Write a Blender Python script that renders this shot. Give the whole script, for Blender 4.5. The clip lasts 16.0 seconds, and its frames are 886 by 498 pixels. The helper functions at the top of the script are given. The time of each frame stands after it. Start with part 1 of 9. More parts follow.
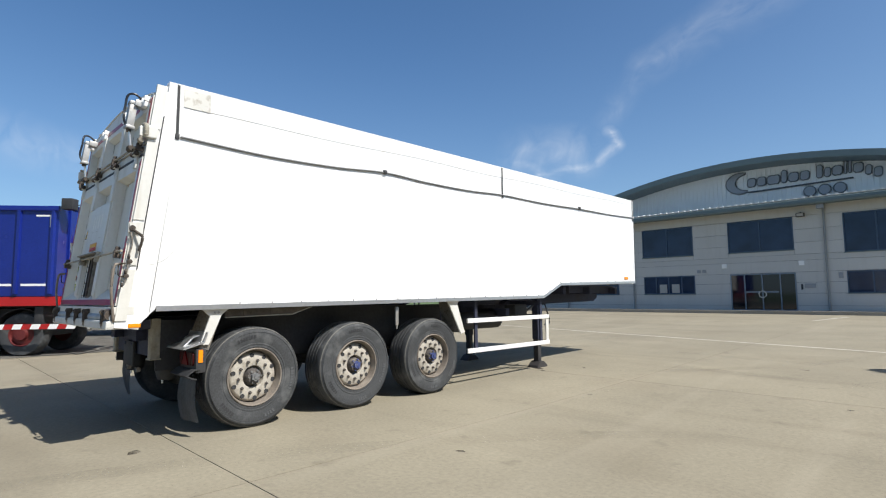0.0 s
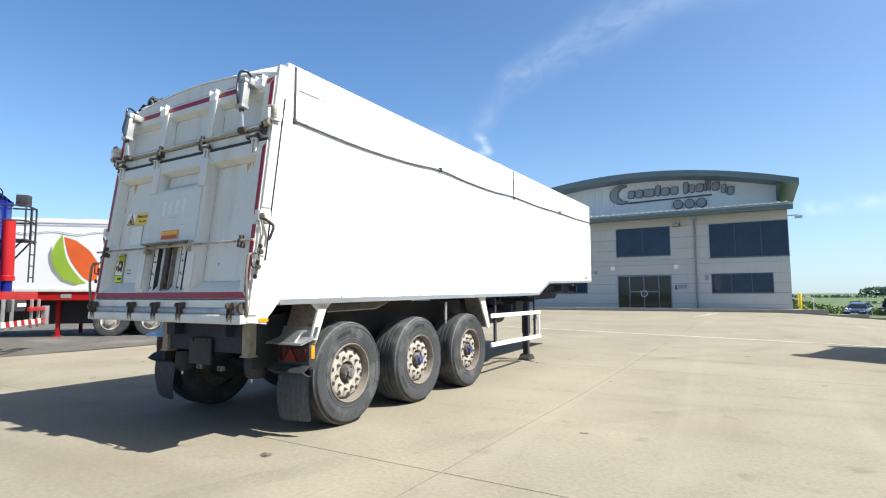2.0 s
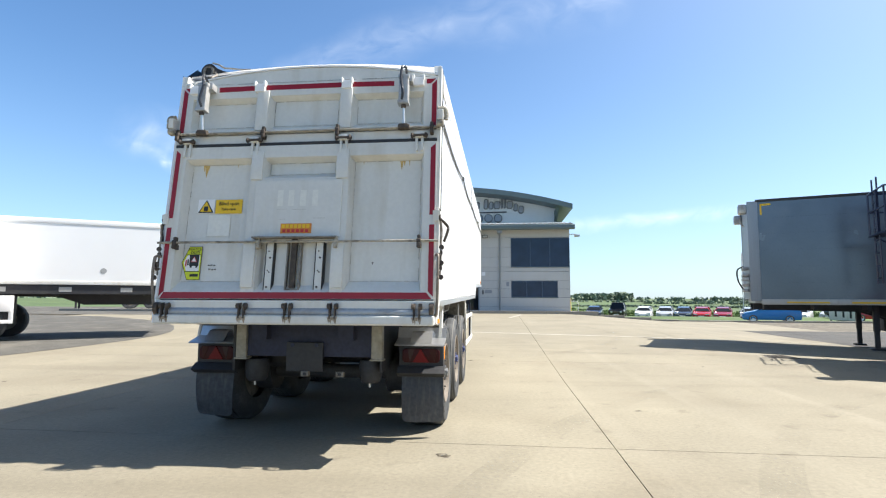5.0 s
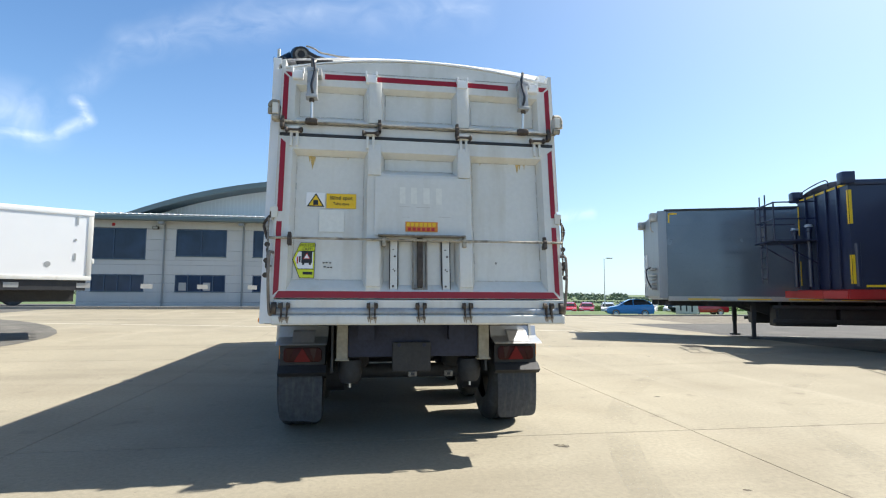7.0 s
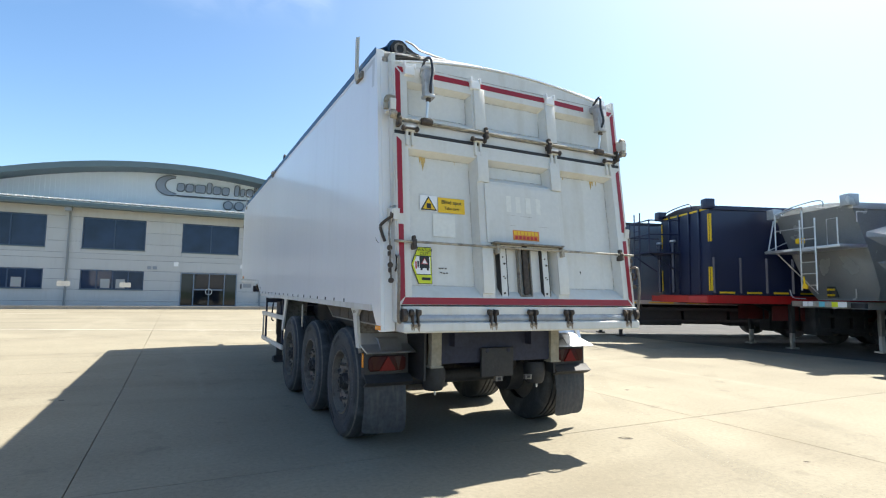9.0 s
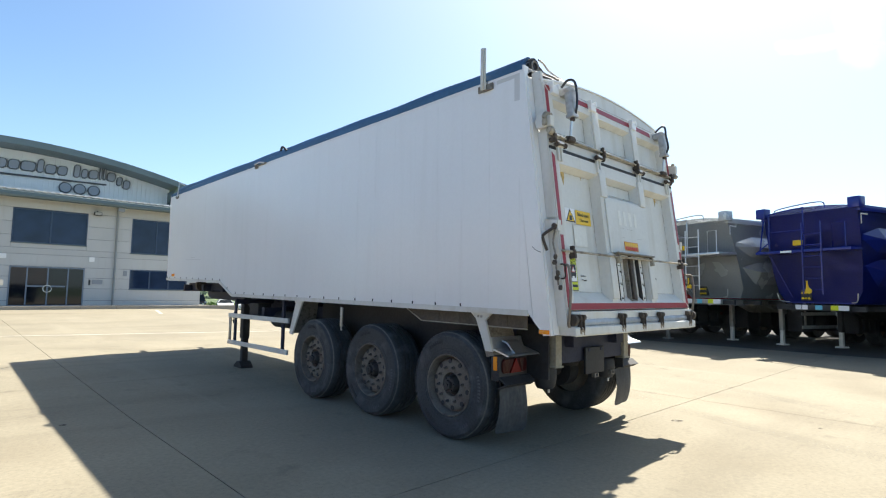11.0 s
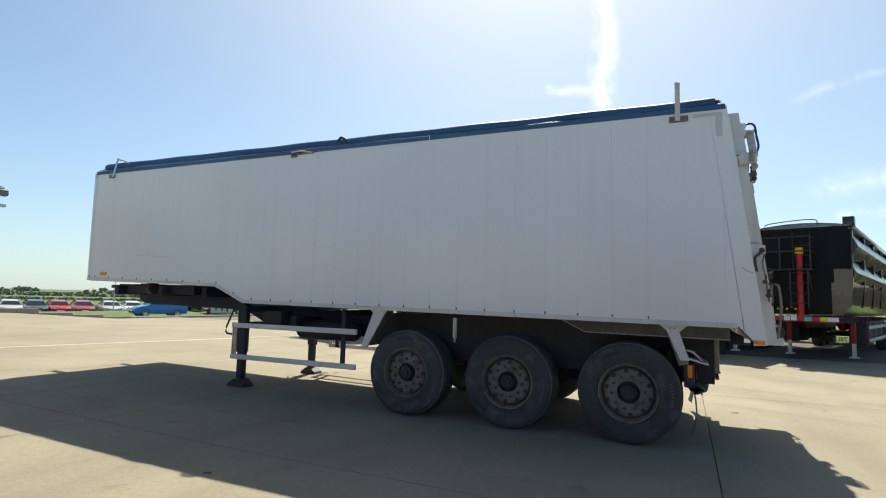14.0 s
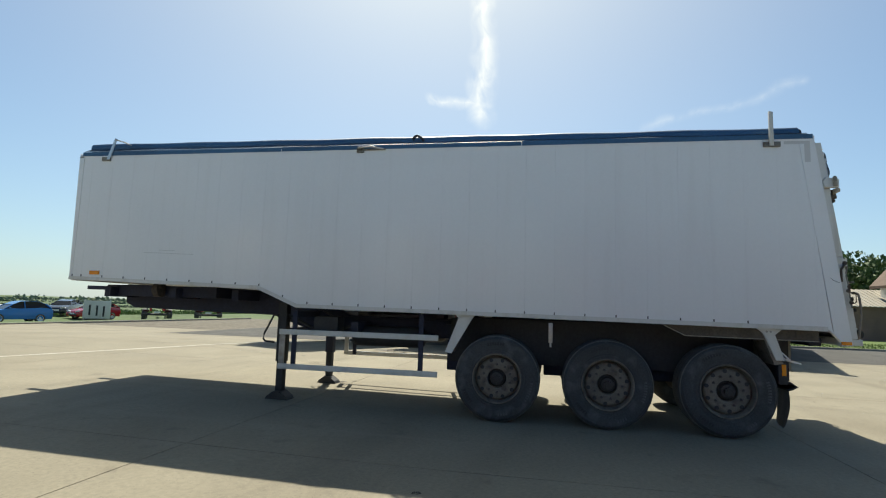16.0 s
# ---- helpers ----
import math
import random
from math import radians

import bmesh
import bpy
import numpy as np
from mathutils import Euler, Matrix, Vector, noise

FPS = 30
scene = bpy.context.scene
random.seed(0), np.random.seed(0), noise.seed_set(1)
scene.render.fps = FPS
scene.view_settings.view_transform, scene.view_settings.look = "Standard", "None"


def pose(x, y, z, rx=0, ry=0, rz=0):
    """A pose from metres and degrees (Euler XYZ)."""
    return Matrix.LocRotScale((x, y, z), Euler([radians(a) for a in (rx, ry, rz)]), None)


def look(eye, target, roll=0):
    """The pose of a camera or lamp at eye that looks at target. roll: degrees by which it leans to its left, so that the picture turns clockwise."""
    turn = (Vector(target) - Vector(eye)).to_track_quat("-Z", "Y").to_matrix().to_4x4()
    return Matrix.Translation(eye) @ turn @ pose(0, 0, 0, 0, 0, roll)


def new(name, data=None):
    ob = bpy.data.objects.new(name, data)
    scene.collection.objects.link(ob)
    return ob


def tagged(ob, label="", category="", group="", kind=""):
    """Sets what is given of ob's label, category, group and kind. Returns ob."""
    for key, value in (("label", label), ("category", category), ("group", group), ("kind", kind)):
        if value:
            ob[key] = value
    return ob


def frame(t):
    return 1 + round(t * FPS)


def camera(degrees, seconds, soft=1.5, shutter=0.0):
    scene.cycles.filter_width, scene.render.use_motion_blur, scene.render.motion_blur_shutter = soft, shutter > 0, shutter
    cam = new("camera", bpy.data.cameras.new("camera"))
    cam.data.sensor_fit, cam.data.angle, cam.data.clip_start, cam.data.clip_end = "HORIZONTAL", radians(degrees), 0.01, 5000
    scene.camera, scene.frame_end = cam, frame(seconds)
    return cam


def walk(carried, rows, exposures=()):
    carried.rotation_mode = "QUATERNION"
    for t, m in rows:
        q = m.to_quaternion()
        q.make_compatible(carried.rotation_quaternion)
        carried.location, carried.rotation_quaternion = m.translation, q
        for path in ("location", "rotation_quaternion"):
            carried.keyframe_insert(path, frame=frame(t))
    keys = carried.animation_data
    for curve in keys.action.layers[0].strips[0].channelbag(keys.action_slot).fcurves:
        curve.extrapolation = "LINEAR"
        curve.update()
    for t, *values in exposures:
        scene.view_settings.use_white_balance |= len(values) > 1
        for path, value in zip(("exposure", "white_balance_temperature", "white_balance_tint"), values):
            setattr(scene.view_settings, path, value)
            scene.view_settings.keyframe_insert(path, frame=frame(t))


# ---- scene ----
cam = camera(79.8, 16.0, 1.15)
PATH = [
    (0, (6.678, -1.382, 1.351), (5.271, 0.029, 1.53), -0.5),
    (0.5, (6.284, -1.812, 1.327), (4.955, -0.328, 1.505), -0.5),
    (1, (5.874, -2.267, 1.346), (4.649, -0.695, 1.517), -0.3),
    (1.5, (5.417, -2.663, 1.33), (4.298, -1.014, 1.499), -0.2),
    (2, (4.927, -3.027, 1.324), (3.899, -1.32, 1.495), -0.2),
    (2.5, (4.491, -3.367, 1.317), (3.562, -1.604, 1.483), 0.0),
    (3, (3.999, -3.657, 1.316), (3.174, -1.843, 1.484), 0.0),
    (3.5, (3.505, -3.97, 1.332), (2.832, -2.094, 1.499), 0.2),
    (3.7, (3.27, -4.058, 1.305), (2.658, -2.162, 1.476), 0.2),
    (5.8, (1.005, -4.51, 1.323), (1.002, -2.516, 1.499), 0.2),
    (6, (0.803, -4.495, 1.334), (0.846, -2.502, 1.505), 0.2),
    (6.5, (0.15, -4.515, 1.343), (0.321, -2.528, 1.51), 0.25),
    (7, (-0.429, -4.523, 1.335), (-0.139, -2.551, 1.504), 0.3),
    (7.5, (-0.993, -4.432, 1.36), (-0.587, -2.481, 1.529), 0.4),
    (8, (-1.557, -4.332, 1.367), (-0.999, -2.42, 1.538), 0.6),
    (8.5, (-2.109, -4.111, 1.391), (-1.365, -2.262, 1.563), 0.8),
    (9, (-2.691, -3.876, 1.376), (-1.802, -2.092, 1.548), 0.9),
    (9.2, (-2.923, -3.764, 1.352), (-1.996, -2.001, 1.526), 0.9),
    (11.3, (-5.161, -2.321, 1.428), (-3.74, -0.924, 1.6), 1.1),
    (11.5, (-5.296, -2.154, 1.394), (-3.846, -0.787, 1.573), 1.3),
    (12, (-5.677, -1.631, 1.433), (-4.12, -0.388, 1.613), 1.5),
    (12.5, (-6.119, -1.101, 1.387), (-4.475, 0.021, 1.58), 1.7),
    (13, (-6.471, -0.513, 1.426), (-4.761, 0.509, 1.61), 1.5),
    (13.5, (-6.847, 0.067, 1.434), (-5.081, 0.987, 1.622), 1.6),
    (14, (-7.138, 0.709, 1.43), (-5.326, 1.534, 1.622), 1.6),
    (14.5, (-7.406, 1.296, 1.396), (-5.552, 2.019, 1.602), 1.7),
    (15, (-7.6, 1.963, 1.39), (-5.71, 2.584, 1.597), 1.7),
    (15.5, (-7.748, 2.594, 1.385), (-5.826, 3.101, 1.6), 1.8),
    (16, (-7.865, 3.268, 1.356), (-5.915, 3.656, 1.579), 1.8),
]
EXPOSURE = [(0, 0.34, 6450, 10), (1.0, 0.59, 6450, 10), (2.0, 0.89, 6450, 10), (3.5, 0.95, 6500, 10), (6, 1.08, 6600, 10), (7, 1.03, 6600, 9), (8, 1.02, 6650, 8), (9, 1.24, 6750, 8), (11.5, 1.19, 7000, 9), (12.5, 1.12, 7150, 10), (14, 0.71, 7300, 7), (16, 0.46, 7080, 4)]
walk(cam, [(t, look(eye, target, roll)) for t, eye, target, roll in PATH], EXPOSURE)

# ---- light ----
SUN_ELEV, SUN_AZ = 51.4, 14.0      # degrees; azimuth from +x towards +y
HAZE, GLARE, CLOUD = (4.6, 5.4, 6.25), (9.0, 9.2, 9.0), (9.4, 9.6, 9.7)
world = bpy.data.worlds.new("world")
scene.world = world
world.use_nodes = True
wn, wl = world.node_tree.nodes, world.node_tree.links
wn.clear()
w_out = wn.new("ShaderNodeOutputWorld")
w_bg = wn.new("ShaderNodeBackground")
w_sky = wn.new("ShaderNodeTexSky")
w_sky.sky_type = "NISHITA"
w_sky.sun_disc = False
w_sky.sun_elevation = radians(SUN_ELEV)
w_sky.sun_rotation = radians(90 - SUN_AZ)
w_sky.air_density, w_sky.dust_density, w_sky.ozone_density = 1.0, 0.5, 3.0
w_bg.inputs["Strength"].default_value = 0.09
sun_way = Vector((math.cos(radians(SUN_ELEV)) * math.cos(radians(SUN_AZ)), math.cos(radians(SUN_ELEV)) * math.sin(radians(SUN_AZ)), math.sin(radians(SUN_ELEV))))


def wmath(op, a, c=None, clamp=False):
    x = wn.new("ShaderNodeMath")
    x.operation, x.use_clamp = op, clamp
    for k, v in enumerate((a, c)):
        if v is None:
            continue
        if isinstance(v, (int, float)):
            x.inputs[k].default_value = v
        else:
            wl.new(v, x.inputs[k])
    return x.outputs[0]


def wmix(fac, a, c, blend="MIX"):
    x = wn.new("ShaderNodeMix")
    x.data_type, x.blend_type = "RGBA", blend
    for sock, v in ((x.inputs[0], fac), (x.inputs[6], a), (x.inputs[7], c)):
        if isinstance(v, (int, float)):
            sock.default_value = v
        elif isinstance(v, tuple):
            sock.default_value = (*v, 1)
        else:
            wl.new(v, sock)
    return x.outputs[2]


# clear summer sky: pale haze low down, white glare round the sun, thin cirrus
w_dir = wn.new("ShaderNodeTexCoord").outputs["Generated"]
w_sep = wn.new("ShaderNodeSeparateXYZ")
wl.new(w_dir, w_sep.inputs[0])
height = wmath("MAXIMUM", w_sep.outputs[2], 0.0)
low = wmath("POWER", wmath("SUBTRACT", 1.0, height), 5.0)
w_dot = wn.new("ShaderNodeVectorMath")
w_dot.operation = "DOT_PRODUCT"
w_dot.inputs[1].default_value = sun_way
wl.new(w_dir, w_dot.inputs[0])
near_sun = wmath("MAXIMUM", w_dot.outputs["Value"], 0.0)
glare = wmath("ADD", wmath("MULTIPLY", wmath("POWER", near_sun, 5.0), 0.45), wmath("MULTIPLY", wmath("POWER", near_sun, 28.0), 0.6), True)
tint = wmix(1.0, w_sky.outputs[0], wmix(near_sun, (0.62, 0.92, 1.12), (0.92, 1.0, 1.05)), "MULTIPLY")
hazy = wmix(wmath("MULTIPLY", low, 0.58), tint, HAZE)
# the deep blue of the zenith, above what the low haze reaches
w_top = wn.new("ShaderNodeMapRange")
w_top.interpolation_type = "SMOOTHSTEP"
w_top.inputs[1].default_value, w_top.inputs[2].default_value, w_top.inputs[3].default_value, w_top.inputs[4].default_value = 0.51, 0.84, 0.0, 0.88
wl.new(height, w_top.inputs[0])
deep = wmix(w_top.outputs[0], hazy, (0.32, 0.66, 1.5))
lit = wmix(glare, deep, GLARE)
# thin clouds, each a stroke from one azimuth and elevation to another, frayed by noise
w_az = wmath("MULTIPLY", wmath("ARCTAN2", w_sep.outputs[1], w_sep.outputs[0]), 180 / math.pi)
w_el = wmath("MULTIPLY", wmath("ARCSINE", w_sep.outputs[2]), 180 / math.pi)


def sky_noise(scale, detail, stretch, distort=0.0):
    mp = wn.new("ShaderNodeMapping")
    mp.inputs["Rotation"].default_value = (0.3, 0.5, 0.9)
    mp.inputs["Scale"].default_value = stretch
    wl.new(w_dir, mp.inputs["Vector"])
    t = wn.new("ShaderNodeTexNoise")
    t.inputs["Scale"].default_value, t.inputs["Detail"].default_value, t.inputs["Distortion"].default_value = scale, detail, distort
    wl.new(mp.outputs[0], t.inputs["Vector"])
    return t


fray = sky_noise(9.0, 6.0, (1, 1, 1))
fray_sep = wn.new("ShaderNodeSeparateXYZ")
wl.new(fray.outputs["Color"], fray_sep.inputs[0])
az_f = wmath("ADD", w_az, wmath("MULTIPLY", wmath("SUBTRACT", fray_sep.outputs[0], 0.5), 3.6))
el_f = wmath("ADD", w_el, wmath("MULTIPLY", wmath("SUBTRACT", fray_sep.outputs[1], 0.5), 3.0))
tuft = sky_noise(14.0, 8.0, (1.0, 2.6, 1.6), 0.8).outputs["Fac"]
tuft = wmath("MULTIPLY", wmath("SUBTRACT", tuft, 0.27), 2.6, True)


def stroke(a0, e0, a1, e1, width, most):
    """A soft streak of cloud between two directions in degrees."""
    da, de = a1 - a0, e1 - e0
    size = da * da + de * de
    pa, pe = wmath("SUBTRACT", az_f, a0), wmath("SUBTRACT", el_f, e0)
    t = wmath("DIVIDE", wmath("ADD", wmath("MULTIPLY", pa, da), wmath("MULTIPLY", pe, de)), size, True)
    qa, qe = wmath("SUBTRACT", pa, wmath("MULTIPLY", t, da)), wmath("SUBTRACT", pe, wmath("MULTIPLY", t, de))
    off = wmath("SQRT", wmath("ADD", wmath("MULTIPLY", qa, qa), wmath("MULTIPLY", qe, qe)))
    near = wmath("SUBTRACT", 1.0, wmath("DIVIDE", off, width), True)
    return wmath("MULTIPLY", wmath("POWER", near, 1.4), most)


STROKES = [(117.2, 17.0, 116.4, 15.3, 0.9, 0.50), (116.4, 15.3, 118.2, 14.0, 0.9, 0.54), (118.2, 14.0, 124.5, 12.7, 0.8, 0.32), (119.5, 15.0, 126.5, 15.2, 3.2, 0.20), (123.0, 12.8, 128.0, 14.4, 1.6, 0.18),
           (117.3, 18.2, 113.5, 22.3, 2.0, 0.10), (113.5, 22.3, 105.5, 25.6, 2.6, 0.15), (105.5, 25.6, 96.0, 28.3, 3.0, 0.15), (96.0, 28.3, 78.0, 29.4, 3.2, 0.12),
           (7.4, 20.9, 7.7, 35.0, 2.1, 1.0), (13.2, 22.6, 7.0, 21.3, 0.8, 0.7), (-9.0, 18.6, -24.0, 21.2, 0.7, 0.2), (-12.0, 11.0, -24.0, 11.7, 1.5, 0.42), (-13.0, 8.2, -20.0, 8.0, 0.8, 0.35),
           (86.0, 7.6, 66.0, 8.1, 0.9, 0.28), (177.0, 13.6, 166.0, 11.6, 3.0, 0.16)]
cloud = None
for data in STROKES:
    c = stroke(*data)
    cloud = c if cloud is None else wmath("MAXIMUM", cloud, c)
sky_colour = wmix(wmath("MULTIPLY", cloud, tuft, True), lit, CLOUD)
wl.new(sky_colour, w_bg.inputs[0])
wl.new(w_bg.outputs[0], w_out.inputs[0])
sun_data = bpy.data.lights.new("sun", "SUN")
sun_data.energy, sun_data.angle, sun_data.color = 5.0, radians(0.53), (1.0, 0.96, 0.9)
sun = new("sun", sun_data)
sun.matrix_world = look(sun_way * 60, (0, 0, 0))


# ---- materials ----
def shader(name, base, rough=0.5, metal=0.0, coarse=0.0, fine=0.0, scale=1.0, stain=None, stain_amount=0.0, stain_scale=1.5,
           streak=False, bump=0.0, bump_scale=40.0, coat=0.0, each=0.0, spec=0.5):
    """A painted, metal or stone surface: base colour, tone drifting at two scales, stains of another colour, relief."""
    m = bpy.data.materials.new(name)
    m.use_nodes = True
    n, l = m.node_tree.nodes, m.node_tree.links
    b = n["Principled BSDF"]
    b.inputs["Roughness"].default_value, b.inputs["Metallic"].default_value = rough, metal
    b.inputs["Coat Weight"].default_value, b.inputs["Coat Roughness"].default_value = coat, 0.08
    b.inputs["Specular IOR Level"].default_value = spec
    pos = n.new("ShaderNodeTexCoord").outputs["Object"]

    def noise_tex(s, detail=4.0, stretch=None):
        t = n.new("ShaderNodeTexNoise")
        t.inputs["Scale"].default_value, t.inputs["Detail"].default_value = s, detail
        if stretch:
            mp = n.new("ShaderNodeMapping")
            mp.inputs["Scale"].default_value = stretch
            l.new(pos, mp.inputs["Vector"])
            l.new(mp.outputs[0], t.inputs["Vector"])
        else:
            l.new(pos, t.inputs["Vector"])
        return t.outputs["Fac"]

    def mixer(fac, a, c, blend="MIX"):
        x = n.new("ShaderNodeMix")
        x.data_type, x.blend_type = "RGBA", blend
        for sock, val in ((x.inputs[0], fac), (x.inputs[6], a), (x.inputs[7], c)):
            if isinstance(val, (int, float)):
                sock.default_value = val
            elif isinstance(val, tuple):
                sock.default_value = (*val, 1)
            else:
                l.new(val, sock)
        return x.outputs[2]

    def ramp(src, lo, hi, a=0.0, c=1.0):
        r = n.new("ShaderNodeMapRange")
        r.inputs[1].default_value, r.inputs[2].default_value, r.inputs[3].default_value, r.inputs[4].default_value = lo, hi, a, c
        l.new(src, r.inputs[0])
        return r.outputs[0]

    colour = base
    if coarse:
        g = ramp(noise_tex(0.7 * scale), 0.3, 0.7, 1 - coarse, 1 + coarse)
        v = n.new("ShaderNodeCombineColor")
        for i in range(3):
            l.new(g, v.inputs[i])
        colour = mixer(1.0, colour, v.outputs[0], "MULTIPLY")
    if fine:
        g = ramp(noise_tex(28 * scale, 6), 0.3, 0.7, 1 - fine, 1 + fine)
        v = n.new("ShaderNodeCombineColor")
        for i in range(3):
            l.new(g, v.inputs[i])
        colour = mixer(1.0, colour, v.outputs[0], "MULTIPLY")
    if each:
        info = n.new("ShaderNodeObjectInfo")
        g = ramp(info.outputs["Random"], 0, 1, 1 - each, 1 + each)
        v = n.new("ShaderNodeCombineColor")
        for i in range(3):
            l.new(g, v.inputs[i])
        colour = mixer(1.0, colour, v.outputs[0], "MULTIPLY")
    if stain:
        s = noise_tex(stain_scale, 8, (6, 6, 0.5) if streak else None)
        s = ramp(s, 0.52, 0.75, 0.0, stain_amount)
        colour = mixer(s, colour, stain)
        rr = ramp(s, 0, 1, rough, min(1.0, rough + 0.35))
        l.new(rr, b.inputs["Roughness"])
    if isinstance(colour, tuple):
        b.inputs["Base Color"].default_value = (*colour, 1)
    else:
        l.new(colour, b.inputs["Base Color"])
    if bump:
        bp = n.new("ShaderNodeBump")
        bp.inputs["Strength"].default_value, bp.inputs["Distance"].default_value = bump, 0.01
        l.new(noise_tex(bump_scale, 6), bp.inputs["Height"])
        l.new(bp.outputs[0], b.inputs["Normal"])
    return m


WHITE = shader("white_gelcoat", (0.80, 0.80, 0.79), 0.28, coarse=0.02, fine=0.01, stain=(0.58, 0.56, 0.51), stain_amount=0.10, stain_scale=1.2, streak=True, coat=0.3)
WHITE_OLD = shader("white_paint_dirty", (0.645, 0.64, 0.60), 0.42, coarse=0.05, fine=0.03, stain=(0.40, 0.35, 0.25), stain_amount=0.34, stain_scale=1.1, streak=True, bump=0.08, bump_scale=18)
WHITE_NEW = shader("white_paint_clean", (0.82, 0.82, 0.81), 0.3, coarse=0.02, coat=0.2)
RUSTY = shader("rusty_steel", (0.065, 0.052, 0.043), 0.75, metal=0.2, coarse=0.3, fine=0.3, stain=(0.19, 0.155, 0.115), stain_amount=0.6, stain_scale=14, bump=0.4)
MOTTLED = shader("chipped_cream_rod", (0.33, 0.30, 0.24), 0.65, coarse=0.25, fine=0.3, scale=2, stain=(0.045, 0.038, 0.033), stain_amount=1.0, stain_scale=11, bump=0.3)
GRIME_CREASE = shader("grey_grime_crease", (0.46, 0.445, 0.40), 0.85, coarse=0.3, fine=0.3, scale=4)
GHOST = shader("paler_paint_ghost", (0.725, 0.715, 0.655), 0.45, coarse=0.04, fine=0.05)
CORD = shader("grey_sheet_cord", (0.16, 0.165, 0.17), 0.6, coarse=0.1, fine=0.2)
RUST_BLOOM = shader("ochre_rust_bloom", (0.52, 0.36, 0.13), 0.8, coarse=0.2, fine=0.3, scale=4)
RUST_DRIP = shader("brown_drip", (0.28, 0.23, 0.17), 0.8, coarse=0.3, fine=0.4, scale=5)
RAM_GREY = shader("grey_white_ram_paint", (0.42, 0.42, 0.41), 0.42, metal=0.35, coarse=0.1, fine=0.1, stain=(0.2, 0.17, 0.13), stain_amount=0.5, stain_scale=12)
HOSE = shader("blue_black_hose", (0.018, 0.022, 0.03), 0.4, coarse=0.1)
SKIRT = shader("grubby_skirt", (0.085, 0.068, 0.05), 0.8, coarse=0.25, fine=0.2, scale=2, stain=(0.19, 0.165, 0.13), stain_amount=0.6, stain_scale=5, bump=0.2)
GRIMY_STEEL = shader("grimy_bracket_steel", (0.23, 0.21, 0.18), 0.6, metal=0.3, coarse=0.2, fine=0.3, scale=3, stain=(0.07, 0.05, 0.035), stain_amount=0.8, stain_scale=20, bump=0.3)
TAPE_GREY = shader("grey_tape_ghost", (0.60, 0.60, 0.585), 0.5, coarse=0.1)
GRIME_PATCH = shader("grimy_tape", (0.60, 0.59, 0.55), 0.6, coarse=0.1, stain=(0.22, 0.17, 0.11), stain_amount=0.75, stain_scale=14)
CREAM_POST = shader("dirty_cream_post", (0.30, 0.28, 0.225), 0.6, coarse=0.15, fine=0.15, stain=(0.16, 0.13, 0.09), stain_amount=0.7, stain_scale=6, bump=0.2)
TUBE_GREY = shader("scuffed_blue_grey_tube", (0.36, 0.39, 0.42), 0.5, metal=0.4, coarse=0.12, fine=0.1, stain=(0.2, 0.17, 0.13), stain_amount=0.5, stain_scale=5)
FLAP = shader("worn_grey_flap", (0.105, 0.112, 0.122), 0.5, coarse=0.2, fine=0.2, stain=(0.22, 0.22, 0.21), stain_amount=0.6, stain_scale=5, streak=True, bump=0.2)
STEEL = shader("grey_steel", (0.42, 0.41, 0.39), 0.45, metal=0.7, coarse=0.1, fine=0.1, stain=(0.2, 0.14, 0.1), stain_amount=0.5, stain_scale=6, bump=0.15)
ALLOY = shader("brushed_alloy", (0.62, 0.63, 0.64), 0.38, metal=0.85, coarse=0.06, fine=0.05)
CHASSIS = shader("navy_chassis_paint", (0.021, 0.026, 0.052), 0.72, coarse=0.2, fine=0.2, stain=(0.05, 0.045, 0.045), stain_amount=0.6, stain_scale=3, bump=0.2)
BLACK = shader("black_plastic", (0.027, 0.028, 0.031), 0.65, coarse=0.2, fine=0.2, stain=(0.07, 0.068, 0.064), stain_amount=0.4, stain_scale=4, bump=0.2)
RUBBER = shader("tyre_rubber", (0.045, 0.048, 0.051), 0.72, coarse=0.25, fine=0.25, scale=2, stain=(0.15, 0.155, 0.155), stain_amount=0.65, stain_scale=6, bump=0.15, bump_scale=90)
RUBBER_EDGE = shader("dusty_tyre_shoulder", (0.13, 0.128, 0.118), 0.9, coarse=0.15, fine=0.25)
RUBBER_MARK = shader("scuffed_tyre_letter", (0.085, 0.09, 0.095), 0.85, coarse=0.15, fine=0.25)
PIPE_BROWN = shader("brown_stained_pipe", (0.20, 0.17, 0.14), 0.6, metal=0.3, coarse=0.2, fine=0.2, stain=(0.4, 0.36, 0.3), stain_amount=0.5, stain_scale=12)
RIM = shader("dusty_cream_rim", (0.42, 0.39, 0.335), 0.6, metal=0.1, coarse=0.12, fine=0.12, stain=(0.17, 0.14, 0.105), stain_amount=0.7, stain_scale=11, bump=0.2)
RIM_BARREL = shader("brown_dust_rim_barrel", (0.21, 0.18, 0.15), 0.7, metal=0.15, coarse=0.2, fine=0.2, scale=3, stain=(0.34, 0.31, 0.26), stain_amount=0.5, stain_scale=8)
HUB_DARK = shader("near_black_hub", (0.035, 0.033, 0.033), 0.6, coarse=0.3, fine=0.3, scale=3)
RIM_DARK = shader("dark_grimy_rim", (0.18, 0.157, 0.13), 0.75, metal=0.1, coarse=0.3, fine=0.2, scale=3, stain=(0.06, 0.052, 0.045), stain_amount=0.85, stain_scale=9, bump=0.2)
HUB = shader("grimy_hub", (0.10, 0.09, 0.085), 0.7, metal=0.3, coarse=0.3, fine=0.3, scale=3, stain=(0.30, 0.27, 0.22), stain_amount=0.7, stain_scale=18, bump=0.3)
